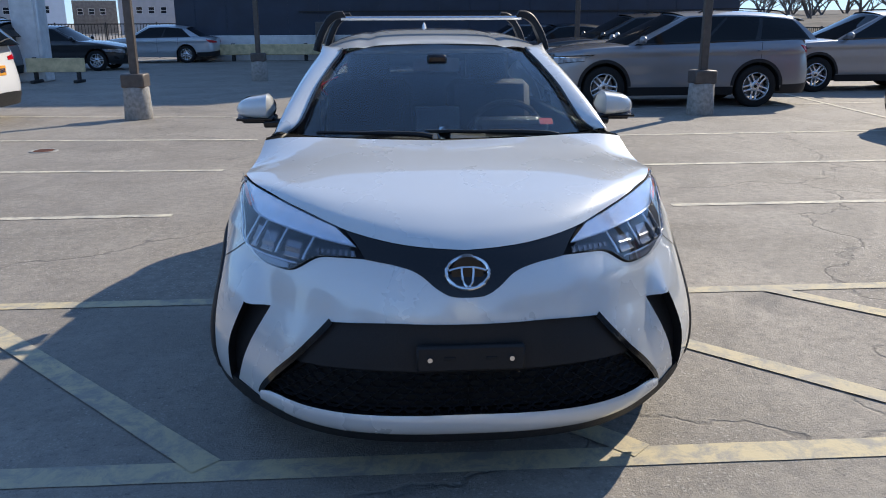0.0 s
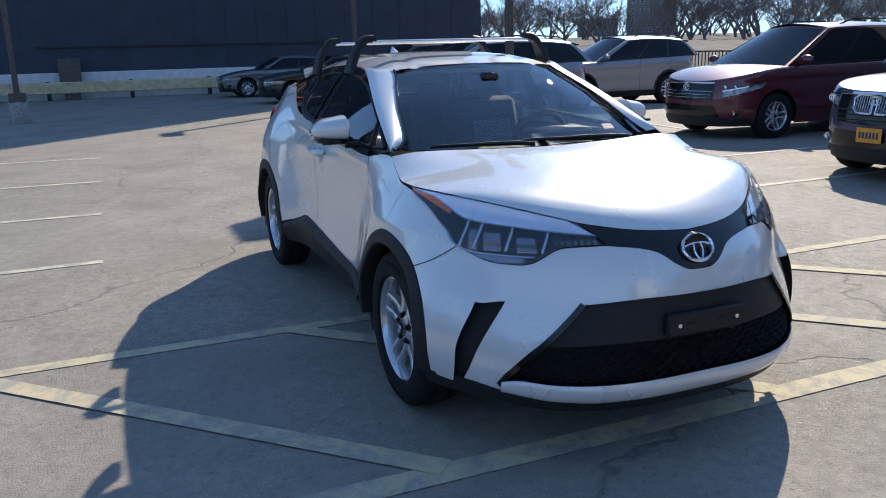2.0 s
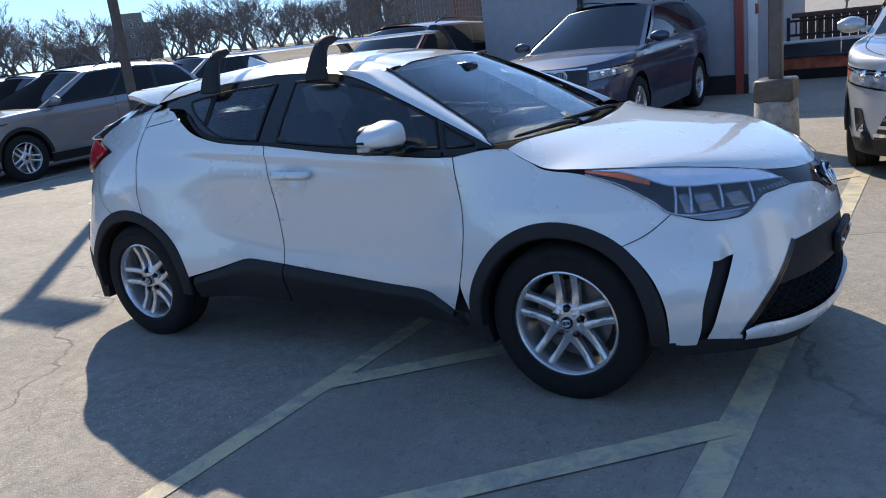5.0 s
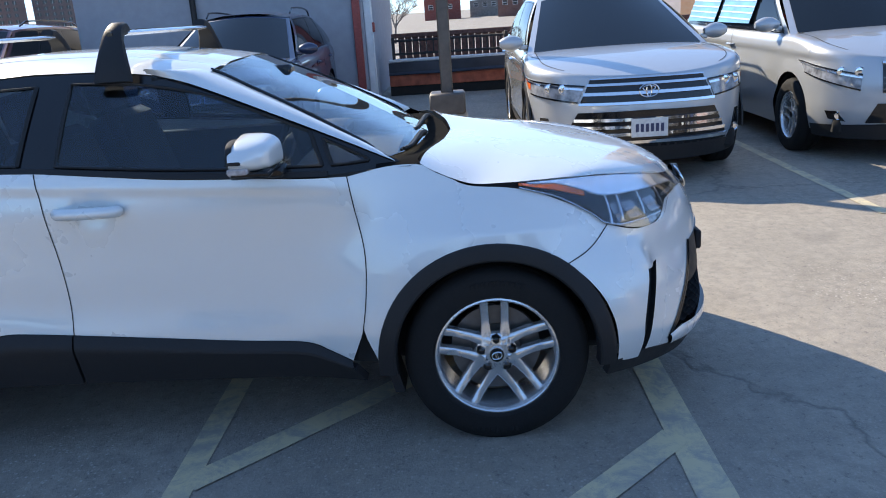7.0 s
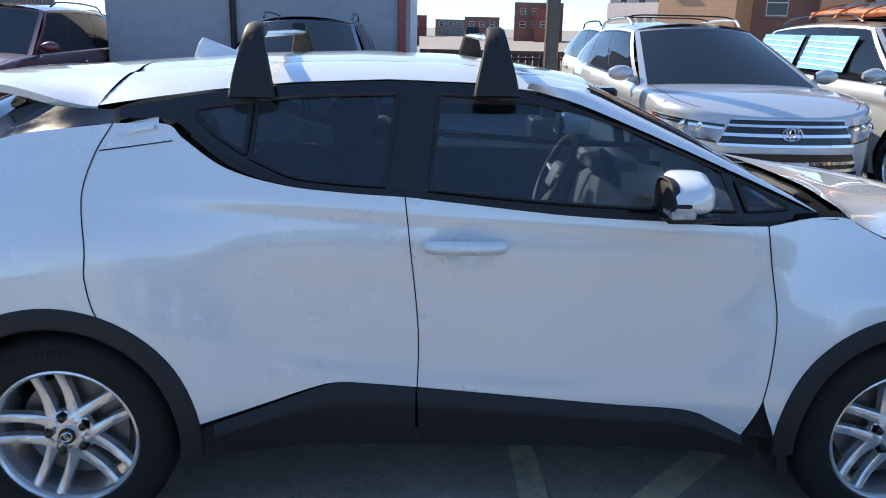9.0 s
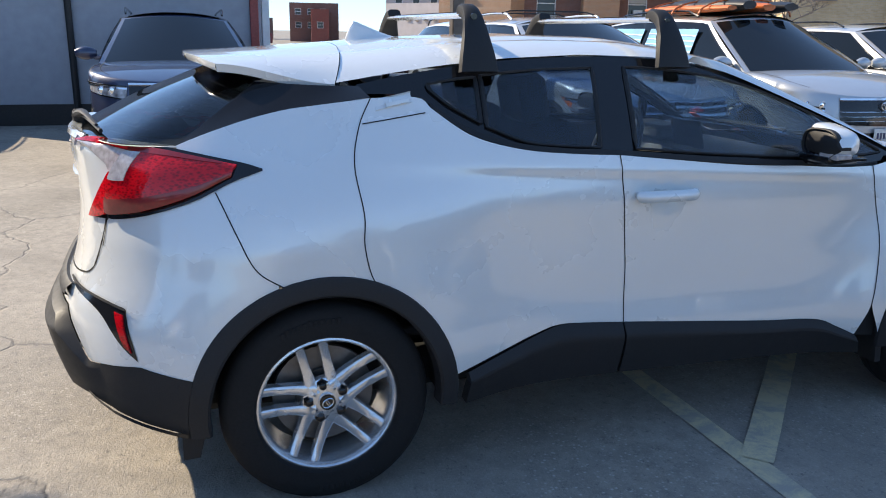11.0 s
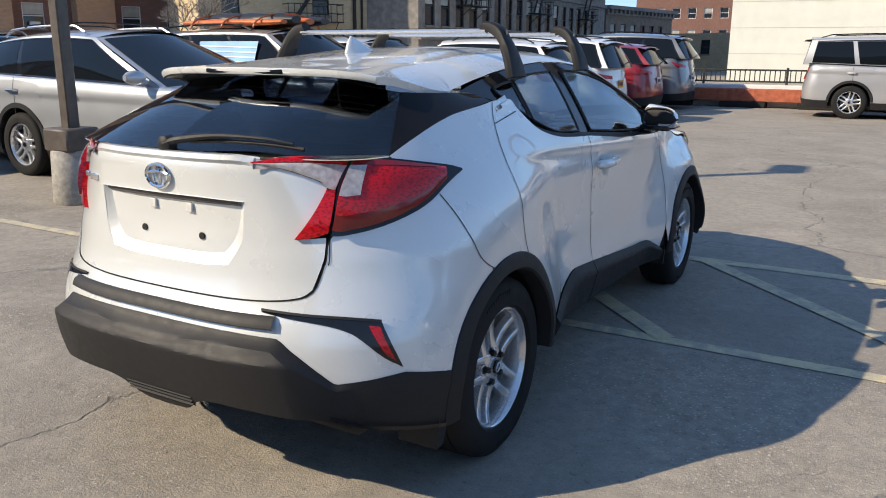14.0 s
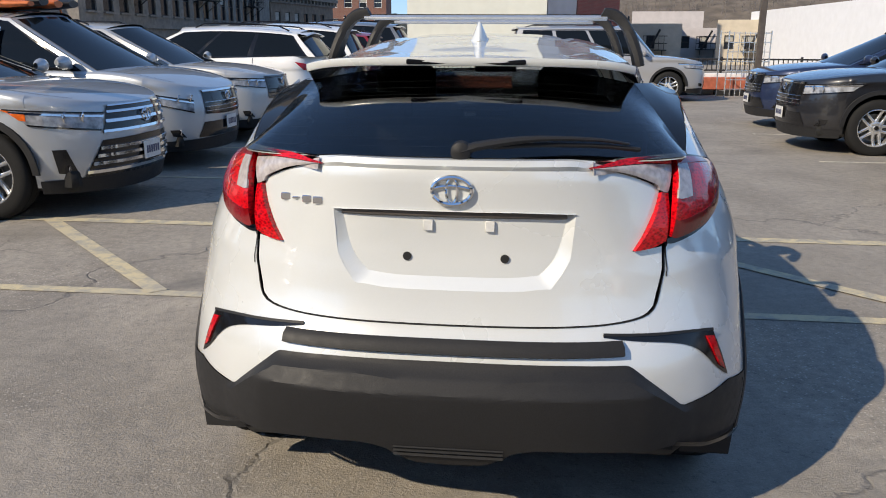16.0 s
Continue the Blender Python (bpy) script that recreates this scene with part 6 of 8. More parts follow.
panes = (
    ("front_window", wf_low, wf_top, [(-0.74, 1.052), (-0.70, 1.165)], [(0.205, 1.105), (0.175, 1.374)], M_CLEAR),
    ("rear_window_pane", [(0.345, 1.112), (0.50, 1.122), (0.62, 1.137), (0.745, 1.185)], [(0.305, 1.372), (0.50, 1.366), (0.62, 1.358), (0.735, 1.345)], [(0.345, 1.112), (0.305, 1.372)], [(0.745, 1.185), (0.735, 1.345)], M_PRIVACY),
    ("quarter_window", [(0.765, 1.196), (0.86, 1.250), (0.92, 1.300)], [(0.755, 1.340), (0.84, 1.332), (0.925, 1.318)], [(0.765, 1.196), (0.755, 1.340)], [(0.92, 1.300), (0.925, 1.318)], M_PRIVACY),
    ("mirror_window", [(-0.905, 1.058), (-0.83, 1.053), (-0.775, 1.052)], [(-0.90, 1.066), (-0.82, 1.105), (-0.745, 1.140)], [(-0.905, 1.058), (-0.90, 1.066)], [(-0.775, 1.052), (-0.745, 1.140)], M_PRIVACY))


def ring_of(lo, hi, lf, rt):
    """The outline of a pane, once round."""
    return [tuple(map(float, p)) for p in smooth_curve(lo, 24).tolist()[:-1] + smooth_curve(rt, 10).tolist()[:-1] + smooth_curve(hi, 24).tolist()[::-1][:-1] + smooth_curve(lf, 10).tolist()[::-1][:-1]]


def within(p, ring):
    hit = False
    for (x0, y0), (x1, y1) in zip(ring, ring[1:] + ring[:1]):
        if (y0 > p[1]) != (y1 > p[1]) and p[0] < x0 + (p[1] - y0) * (x1 - x0) / (y1 - y0):
            hit = not hit
    return hit


# the black frame round the panes, with openings through it
rings = [ring_of(*p[1:5]) for p in panes]
uv = coons(smooth_curve(belt, 220), smooth_curve(roof_line, 220), smooth_curve([(-1.02, 1.035), (-1.02, 1.045)], 40), smooth_curve([(1.16, 1.290), (1.16, 1.318)], 40))
frame_geo = Geo()
cells = []
for jj in range(39):
    for ii in range(219):
        c = (uv[jj][ii] + uv[jj + 1][ii + 1]) / 2
        if not any(within((float(c[0]), float(c[1])), r) for r in rings):
            k0 = jj * 220 + ii
            cells.append((k0, k0 + 1, k0 + 221, k0 + 220))
frame_geo.add([cab(float(p[0]), float(p[1])) for row in uv for p in row], cells)
both("window_surround", frame_geo, M_GLOSSBLK)
for s in (1, -1):
    way = lambda g: g if s > 0 else g.flipped()
    for (nm, lo, hi, lf, rt, mat), r in zip(panes, rings):
        ob = part(nm, way(thick(cab_net(lo, hi, lf, rt, 20, 8, 0.004), 0.004)), mat, hero)
        ob.visible_shadow = False
        part("seal", way(Geo().tube([cab(y, z, 0.004) for y, z in r + r[:1]], 0.009, 5, flat=0.6)), M_BLACKPL, ob)
    # waist strip
    rows = [[cab(y, z + d, o) for y, z in smooth_curve(belt[1:9], 40)] for d, o in ((-0.010, 0.002), (-0.008, 0.010), (0.010, 0.009), (0.013, 0.002))]
    part("waist_strip", way(Geo().grid(rows)), M_BLACKPL, hero)
    # hidden rear door handle
    slant = lambda u: 1.244 + (1.920 - u) * 0.55
    rows = [[Vector(SK.at(u, slant(u) + d, o)) for u in np.linspace(1.874, 1.918, 8)] for d, o in ((0.0, 0.0012), (0.002, 0.003), (0.032, -0.006), (0.036, 0.001))]
    part("rear_handle_plate", way(Geo().grid(rows)), M_WHITE, hero)
    rows = [[Vector(SK.at(u, slant(u) + d, o)) for u in np.linspace(1.878, 1.906, 8)] for d, o in ((0.002, 0.003), (0.003, 0.011), (0.015, 0.012), (0.017, 0.003))]
    part("rear_handle", way(Geo().grid(rows)), M_WHITE, hero)
    # front door handle with its cup
    part("key_gap", way(Geo().box((h_width(0.22, 0.945) + 0.034, 0.152, 0.947), (0.014, 0.004, 0.036))), M_DARK, hero)
    hx = [(0.205, 0.008), (0.195, 0.030), (0.12, 0.038), (0.04, 0.036), (0.0, 0.028), (-0.022, 0.006)]
    hand_x = h_width(0.22, 0.945)
    pts = [(hand_x + o, y, 0.947 - 0.004 * abs(y - 0.09)) for y, o in smooth_curve(hx, 22)]
    part("door_handle", way(Geo().tube(pts, [0.015] + [0.0215] * 20 + [0.013], 12, flat=1.0)), M_WHITE, hero)
    # door mirror: a rounded cap, flat behind, on a black foot
    rows = []
    for k in range(13):
        t = k / 12
        r = min(1.0, (t / 0.16) ** 0.5) if t < 0.16 else (1.0 if t < 0.55 else max(0.02, 1 - ((t - 0.55) / 0.45) ** 2.4) ** 0.5)
        x = 0.795 + 0.190 * t
        row = []
        for a in np.linspace(0, 2 * math.pi, 33)[:-1]:
            ca, sa = math.cos(a), math.sin(a)
            n = 3.2
            q = (abs(ca) ** n + abs(sa) ** n) ** (-1 / n)
            dy = q * ca * (0.055 if ca > 0 else 0.105) * (r if ca < 0 else 0.75 + 0.25 * r) * (1 - 0.15 * t)
            dz = q * sa * (0.075 if sa > 0 else 0.050) * r * (1 - 0.30 * t)
            row.append((x, -0.525 + 0.02 * t + dy, 1.122 - 0.008 * t + dz))
        rows.append(row)
    g = Geo().grid([r[4:29] for r in rows])
    mir = part("door_mirror", way(g), M_WHITE, hero, "white door mirror with black rear shell", sharp=60)
    shell_rows = [r[28:] + r[:5] for r in rows]
    part("mirror_shell", way(Geo().grid(shell_rows).add(rows[0], [tuple(range(32))]).add(rows[-1], [tuple(range(32))])), M_BLACKPL, mir, sharp=60)
    part("mirror_base", way(Geo().box((0.872, -0.530, 1.071), (0.156, 0.135, 0.032), 0.014)), M_GLOSSBLK, mir)
    part("mirror_arm", way(Geo().box((0.790, -0.560, 1.052), (0.11, 0.12, 0.032), 0.012)), M_GLOSSBLK, mir)
    part("turn_signal", way(Geo().box((0.935, -0.500, 1.086), (0.090, 0.070, 0.024), 0.009)), M_CLEARLAMP, mir)
    part("signal_trim", way(Geo().box((0.888, -0.540, 1.074), (0.176, 0.130, 0.014), 0.005)), M_GLOSSBLK, mir)
    bezel = [[(0.885 + q * sx * wx, -0.478 + dy, 1.120 + q * sz * wz) for sx, sz, wx, wz in [(math.copysign(abs(math.cos(a)) ** 0.7, math.cos(a)), math.copysign(abs(math.sin(a)) ** 0.7, math.sin(a)), 0.092, 0.062 if math.sin(a) > 0 else 0.052) for a in np.linspace(0, 2 * math.pi, 29)[:-1]]] for q, dy in ((0.93, -0.008), (0.95, 0.004), (0.94, 0.012), (0.88, 0.014), (0.85, 0.006))]
    part("mirror_bezel", way(Geo().grid(bezel, wrap=True)), M_BLACKPL, mir)
    part("mirror_glass", way(Geo().add(bezel[-1], [tuple(range(28))])), M_MIRROR, mir)

# roof panel
r_mid = [(-0.345, 1.418), (-0.15, 1.452), (0.10, 1.480), (0.45, 1.486), (0.80, 1.473), (1.15, 1.446), (1.45, 1.420), (1.68, 1.405)]
mid_z = lambda y: lerp(r_mid, y)


def roof_edge(y):
    return Vector(cab(y, min(1.412, lerp(roof_line, y)) + 0.004, 0.004))


rows = []
for k in range(40):
    y = -0.30 + (1.16 + 0.30) * k / 39
    e = roof_edge(y)
    row = []
    for s in np.linspace(0, 1, 16):
        fwd = -0.055 * max(0, 1 - (y + 0.30) / 0.35) * (1 - s * s)
        zc = mid_z(y + fwd)
        z = zc + (e.z - zc) * (0.35 * s ** 2 + 0.65 * s ** 5)
        z += -0.010 * math.exp(-((s - 0.60) / 0.05) ** 2)
        row.append((e.x * s, y + fwd + 0.066 * s ** 4 * (k / 39) ** 4, z))
    rows.append(row)
part("roof", Geo().grid(rows).mirror(), M_WHITE, hero, sharp=60)
# rear roof and spoiler
rows = []
for k in range(16):
    t = k / 15
    e = roof_edge(1.16)
    ease = t * t * (3 - 2 * t)
    row = []
    for s in np.linspace(0, 1, 18):
        y = 1.164 + 0.066 * s ** 4 * (1 - t) + (0.52 - 0.06 * s ** 2 - 0.03 * s ** 8) * t
        ex = (e.x + 0.004) * (1 - 0.13 * t)
        zc = mid_z(min(y, 1.68))
        ze = e.z - 0.004 + (1.384 - e.z) * ease
        z = zc + (ze - zc) * (0.30 * s ** 2 + 0.70 * s ** 6)
        z -= 0.007 * math.exp(-((s - 0.62) / 0.05) ** 2) * (1 - t)
        row.append((ex * s, y, z))
    rows.append(row)
under = [[(x * 0.99, y - 0.012, z - 0.025) for x, y, z in r] for r in rows[::-1]]
edge_rows = [[(x, y + 0.002, z - 0.012) for x, y, z in rows[-1]], [(x, y - 0.006, z - 0.024) for x, y, z in rows[-1]]]
spoiler = Geo().grid(rows + edge_rows)
spoiler.grid([[r[-1] for r in rows], [(r[-1][0] * 0.992, r[-1][1] - 0.004, r[-1][2] - 0.026) for r in rows]])
sp_ob = part("roof_spoiler", spoiler.mirror(), M_WHITE, hero, sharp=50)
below = Geo().grid(under)
part("spoiler_underside", below.mirror(), M_GLOSSBLK, sp_ob)
part("brake_light_slot", Geo().box((0, 1.668, 1.392), (0.36, 0.028, 0.016), 0.004), M_GLOSSBLK, hero)
# rear window and its black corner pieces
gl_top = smooth_curve([(0, 1.56, 1.372), (0.30, 1.545, 1.362), (0.525, 1.475, 1.325)], 16)
gl_bot = smooth_curve([(0, 2.045, 1.158), (0.30, 2.02, 1.155), (0.50, 1.955, 1.150), (0.62, 1.875, 1.149), SK.at(2.273, 1.145, -0.002)], 16)
net = coons(gl_bot, gl_top, smooth_curve([gl_bot[0], (0, 1.83, 1.268), gl_top[0]], 12), smooth_curve([gl_bot[-1], tuple((np.array(gl_bot[-1]) + np.array(gl_top[-1])) / 2), gl_top[-1]], 12))
g = thick(net.tolist(), -0.004)
M_HATCHGLASS = glass("dark_hatch_glass", (0.14, 0.17, 0.20), 0.006, 1.0)
ob = part("rear_window", g.mirror(), M_HATCHGLASS, hero)
ob.visible_shadow = False
for k in range(9):
    t = 0.14 + 0.085 * k
    row = net[int(t * 11)]
    part("heater_line", Geo().tube([(x * 0.96, y - 0.006, z - 0.004) for x, y, z in (row * 1.0).tolist()], 0.0012, 4).mirror(), M_DARK, ob)
side_top = smooth_curve([gl_top[-1], (0.60, 1.30, 1.318), (0.618, 1.16, 1.316)], 12)
side_bot = smooth_curve([tuple(gl_bot[-1]), SK.at(2.20, 1.178, -0.002), SK.at(2.10, 1.222, -0.002), SK.at(1.99, 1.262, -0.002), SK.at(1.923, 1.287, -0.002)], 12)
shelf_a = smooth_curve([SK.at(2.273, 1.143, 0.0), SK.at(2.34, 1.147, 0.0), SK.at(2.45, 1.150, 0.0), SK.at(2.60, 1.152, 0.0), SK.at(2.73, 1.146, 0.0), SK.at(2.86, 1.150, 0.0), SK.at(3.0, 1.154, 0.0)], 16)
shelf_b = [Vector(p) + Vector((0, 0, -0.006)) for p in gl_bot[::-1]]
part("tailgate_shelf", Geo().grid([[tuple(Vector(a).lerp(b, v)) for a, b in zip(shelf_a, shelf_b)] for v in (0, 0.5, 1)]).mirror(), M_WHITE, hero)
both("rear_pillar", Geo().grid([[tuple(a + (b - a) * v) for a, b in zip(side_bot, side_top)] for v in np.linspace(0, 1, 8)]), M_PILLAR)
wip = part("rear_wiper", Geo().tube(smooth_curve([(-0.02, 2.058, 1.176), (-0.06, 2.050, 1.188), (-0.20, 2.022, 1.206), (-0.36, 1.990, 1.204), (-0.46, 1.962, 1.190)], 12).tolist(), [0.022, 0.021, 0.020, 0.018, 0.016, 0.014, 0.012, 0.011, 0.010, 0.009, 0.008, 0.006], 8, flat=0.6), M_BLACKPL, hero)
part("wiper_pivot", Geo().lathe([(-0.01, 0.028), (0.022, 0.026), (0.028, 0.018), (0.030, 0.0)], (-0.02, 2.048, 1.174), "y", 18), M_BLACKPL, wip)
part("wiper_blade", Geo().tube(smooth_curve([(-0.10, 2.034, 1.184), (-0.22, 2.012, 1.190), (-0.38, 1.978, 1.186), (-0.49, 1.948, 1.174)], 10).tolist(), 0.007, 6), M_BLACKPL, wip)

# windscreen, its pillars and the cowl
ws_bot = smooth_curve([(0, -1.090, 1.035), (0.35, -1.055, 1.038), (0.58, -0.975, 1.040), (0.69, -0.895, 1.042)], 22)
ws_top = smooth_curve([(0, -0.352, 1.414), (0.28, -0.335, 1.405), (0.43, -0.300, 1.391), (0.515, -0.262, 1.372)], 22)
ws_l = smooth_curve([ws_bot[0], (0, -0.72, 1.240), ws_top[0]], 16)
ws_r = smooth_curve([ws_bot[-1], (0.622, -0.58, 1.222), ws_top[-1]], 16)
net = coons(ws_bot, ws_top, ws_l, ws_r)
ob = part("windscreen", thick(net.tolist(), -0.005).mirror(), M_SCREEN, hero)
ob.visible_shadow = False
p_out = smooth_curve([cab(-1.00, 1.046, 0.008), cab(-0.86, 1.108, 0.010), cab(-0.70, 1.176, 0.010), cab(-0.53, 1.246, 0.010), cab(-0.36, 1.314, 0.010), cab(-0.24, 1.357, 0.010), cab(-0.10, 1.394, 0.008)], 30)
p_in = smooth_curve([(0.690, -0.935, 1.050), (0.636, -0.890, 1.096), (0.580, -0.655, 1.226), (0.522, -0.465, 1.318), (0.474, -0.300, 1.392), (0.545, -0.20, 1.404), (0.592, -0.10, 1.408)], 30)
rows = []
for v in np.linspace(0, 1, 8):
    rows.append([tuple(a + (b - a) * v + np.array((0.012, -0.006, 0.012)) * math.sin(math.pi * v)) for a, b in zip(p_out, p_in)])
both("windscreen_pillar", Geo().grid(rows), M_WHITE, sharp=60)
both("screen_edge", Geo().tube([tuple(p + np.array((-0.004, -0.006, 0.004))) for p in p_in[:23]], 0.006, 6), M_GLOSSBLK)
cowl = coons(np.array([tuple(p + np.array((0, 0.005, -0.016))) for p in smooth_curve(r_edge.tolist(), 22)]), np.array([tuple(p + np.array((0, 0.02, 0.004))) for p in ws_bot]),
             np.array([(0, -1.185 + 0.115 * v, 1.028 - 0.02 * math.sin(math.pi * v)) for v in np.linspace(0, 1, 6)]), np.array([(0.715 - 0.02 * v, -1.07 + 0.195 * v, 1.036 + 0.008 * v) for v in np.linspace(0, 1, 6)]))
part("cowl", Geo().grid(cowl.tolist()).mirror(), M_MATTE, hero)
both("corner_trim", Geo().grid([[(0.715, -1.075, 1.050), (0.755, -1.085, 1.045), (0.775, -1.05, 1.036)], [(0.700, -0.925, 1.050), (0.735, -0.93, 1.046), (0.775, -0.93, 1.035)]]), M_MATTE)
for x0, x1, y0 in ((0.50, -0.08, -1.045), (-0.05, -0.55, -1.05)):
    pts = [(x0, -1.08, 1.047), (x0 - 0.10, -1.065, 1.058), (x1 + 0.05, -1.045, 1.066), (x1, -1.02, 1.062)]
    w = part("wiper", Geo().tube(smooth_curve(pts, 16).tolist(), [0.012] * 8 + [0.008] * 8, 6), M_BLACKPL, hero)
    part("wiper_blade", Geo().tube([(x, y + 0.012, z - 0.004) for x, y, z in smooth_curve(pts, 14).tolist()[2:]], 0.006, 5), M_BLACKPL, w)

# roof bars
for y0 in (0.0, 0.75):
    bar = part("roof_bar", Geo().tube([(x, y0, 1.545) for x in np.linspace(-0.49, 0.49, 9)], 0.030, 12, flat=0.36), M_ALLOY, hero, "silver aluminium roof bar on black feet")
    for k in (-1, 1):
        part("bar_slot", Geo().box((0, y0 + 0.010 * k, 1.5557), (0.96, 0.004, 0.003)), M_GLOSSBLK, bar)
    for s in (1, -1):
        rows = []
        foot = [(0.625, 1.385, 0.072), (0.612, 1.43, 0.064), (0.588, 1.485, 0.050), (0.555, 1.535, 0.036), (0.515, 1.560, 0.030), (0.47, 1.562, 0.030)]
        base = roof_edge(y0)
        for k, (x, z, h) in enumerate(smooth_curve(foot, 16)):
            z += (base.z - 1.416) * (1 - k / 15)
            th = 0.020 + 0.004 * (k / 15)
            nx, nz = (1, 0.25) if k < 8 else (0.5, 0.9)
            rows.append([(s * (x + nx * th * ca), y0 + h * cb, z + nz * th * ca) for ca, cb in ((0, -1), (0.7, -0.9), (1, -0.55), (1, 0.55), (0.7, 0.9), (0, 1), (-0.8, 0.85), (-0.8, -0.85))])
        part("foot", Geo().grid(rows, wrap=True).add(rows[-1], [tuple(range(8))]).add(rows[0], [tuple(range(8))]), M_BLACKPL, bar)
        part("foot_lock", Geo().lathe([(0, 0.012), (s * 0.006, 0.011), (s * 0.006, 0)], (s * 0.572, y0 + 0.004, 1.540), "x", 12), M_GLOSSBLK, bar)
fin_rows = []
for t in np.linspace(0, 1, 13):
    y = 0.86 + 0.205 * t
    h = 0.074 * (0.05 + 0.95 * min(1, t / 0.80) ** 1.15) * (1 if t < 0.84 else 1 - 0.9 * ((t - 0.84) / 0.16) ** 1.6)
    w = 0.036 * min(1, (t / 0.45 + 0.06)) ** 0.6 * (1 if t < 0.9 else 1 - 3.5 * (t - 0.9))
    fin_rows.append([(w * c * (1 - 0.45 * min(1, q)), y + 0.012 * q, mid_z(y) - 0.006 + h * q) for c, q in ((-1, 0), (-0.8, 0.3), (-0.55, 0.7), (-0.3, 0.94), (0, 1.0), (0.3, 0.94), (0.55, 0.7), (0.8, 0.3), (1, 0))])
fg = Geo().grid(fin_rows).add(fin_rows[-1], [tuple(range(9))])
part("aerial_fin", fg, M_WHITE, hero)

# inside
M_SEAT = plain("black_seat_cloth", (0.013, 0.014, 0.016), rough=0.85, vary=0.3, scale=90, bump=0.3)
M_DASH = plain("dark_dashboard", (0.03, 0.031, 0.034), rough=0.6, bump=0.2, scale=120)


def seat(x, y, wide=0.50):
    part("seat_cushion", Geo().box((x, y, 0.62), (wide, 0.50, 0.20), 0.07), M_SEAT, hero)
    part("backrest", Geo().box((x, y + 0.32, 0.90), (wide, 0.17, 0.58), 0.07, Matrix.Rotation(radians(-18), 3, "X")), M_SEAT, hero)


for x in (-0.36, 0.36):
    seat(x, 0.02)
    part("headrest", Geo().box((x, 0.47, 1.255), (0.26, 0.11, 0.18), 0.05, Matrix.Rotation(radians(-12), 3, "X")), M_SEAT, hero)
    part("headrest", Geo().box((x * 1.0, 1.18, 1.20), (0.25, 0.10, 0.13), 0.045), M_SEAT, hero)
seat(0, 0.83, 1.22)
part("dashboard", Geo().grid([[(x, y, z - 0.05 * (abs(x) / 0.66) ** 3) for x in np.linspace(-0.66, 0.66, 15)] for y, z in ((-0.96, 0.985), (-0.80, 1.015), (-0.62, 1.010), (-0.54, 0.97), (-0.50, 0.85), (-0.46, 0.60))]), M_DASH, hero)
part("touch_screen", Geo().box((0, -0.53, 1.055), (0.22, 0.02, 0.13), 0.01, Matrix.Rotation(radians(-15), 3, "X")), M_GLOSSBLK, hero)
part("instrument_hood", Geo().box((0.36, -0.60, 1.03), (0.34, 0.20, 0.07), 0.03), M_DASH, hero)
steer = Geo()
tilt = Matrix.Rotation(radians(24), 3, "X")
ring = [Vector((0.36, -0.37, 0.965)) + tilt @ Vector((0.185 * math.cos(a), 0, 0.180 * math.sin(a))) for a in np.linspace(0, 2 * math.pi, 33)]
st = part("steering_wheel", steer.tube(ring, 0.016, 8), M_SEAT, hero, "black steering wheel with silver spokes")
part("wheel_hub", Geo().box((0.36, -0.385, 0.955), (0.15, 0.05, 0.12), 0.03, tilt), M_DASH, st)
for dx, dz in ((-1, 0.1), (1, 0.1), (0, -1)):
    part("spoke", Geo().tube([(0.36 + 0.05 * dx, -0.38, 0.955 + 0.05 * dz), Vector((0.36, -0.37, 0.965)) + tilt @ Vector((0.175 * dx, 0, 0.165 * dz))], 0.013, 6, flat=0.6), M_ALLOY, st)
part("cabin_floor", Geo().box((0, 0.35, 0.48), (1.35, 2.4, 0.04), 0.01), M_DASH, hero)
part("load_cover", Geo().box((0, 1.55, 1.02), (1.1, 0.60, 0.02), 0.006), M_DARK, hero)
for s in (1, -1):
    part("door_card", Geo().box((s * 0.735, 0.05, 0.80), (0.04, 1.9, 0.46), 0.015), M_DASH, hero)
part("inner_mirror", Geo().box((0, -0.46, 1.315), (0.23, 0.03, 0.065), 0.012), M_GLOSSBLK, hero)
part("camera_housing", Geo().box((0, -0.48, 1.345), (0.10, 0.09, 0.05), 0.015), M_GLOSSBLK, hero)
part("windscreen_sticker", Geo().box((0.475, -0.905, 1.085), (0.06, 0.004, 0.045), 0.001, Matrix.Rotation(radians(-60), 3, "X")), plain("red_sticker", (0.45, 0.02, 0.03), rough=0.5), hero)
part("headliner", Geo().box((0, 0.36, 1.372), (0.84, 1.15, 0.02), 0.005), plain("grey_headliner", (0.25, 0.25, 0.25), rough=0.9), hero)


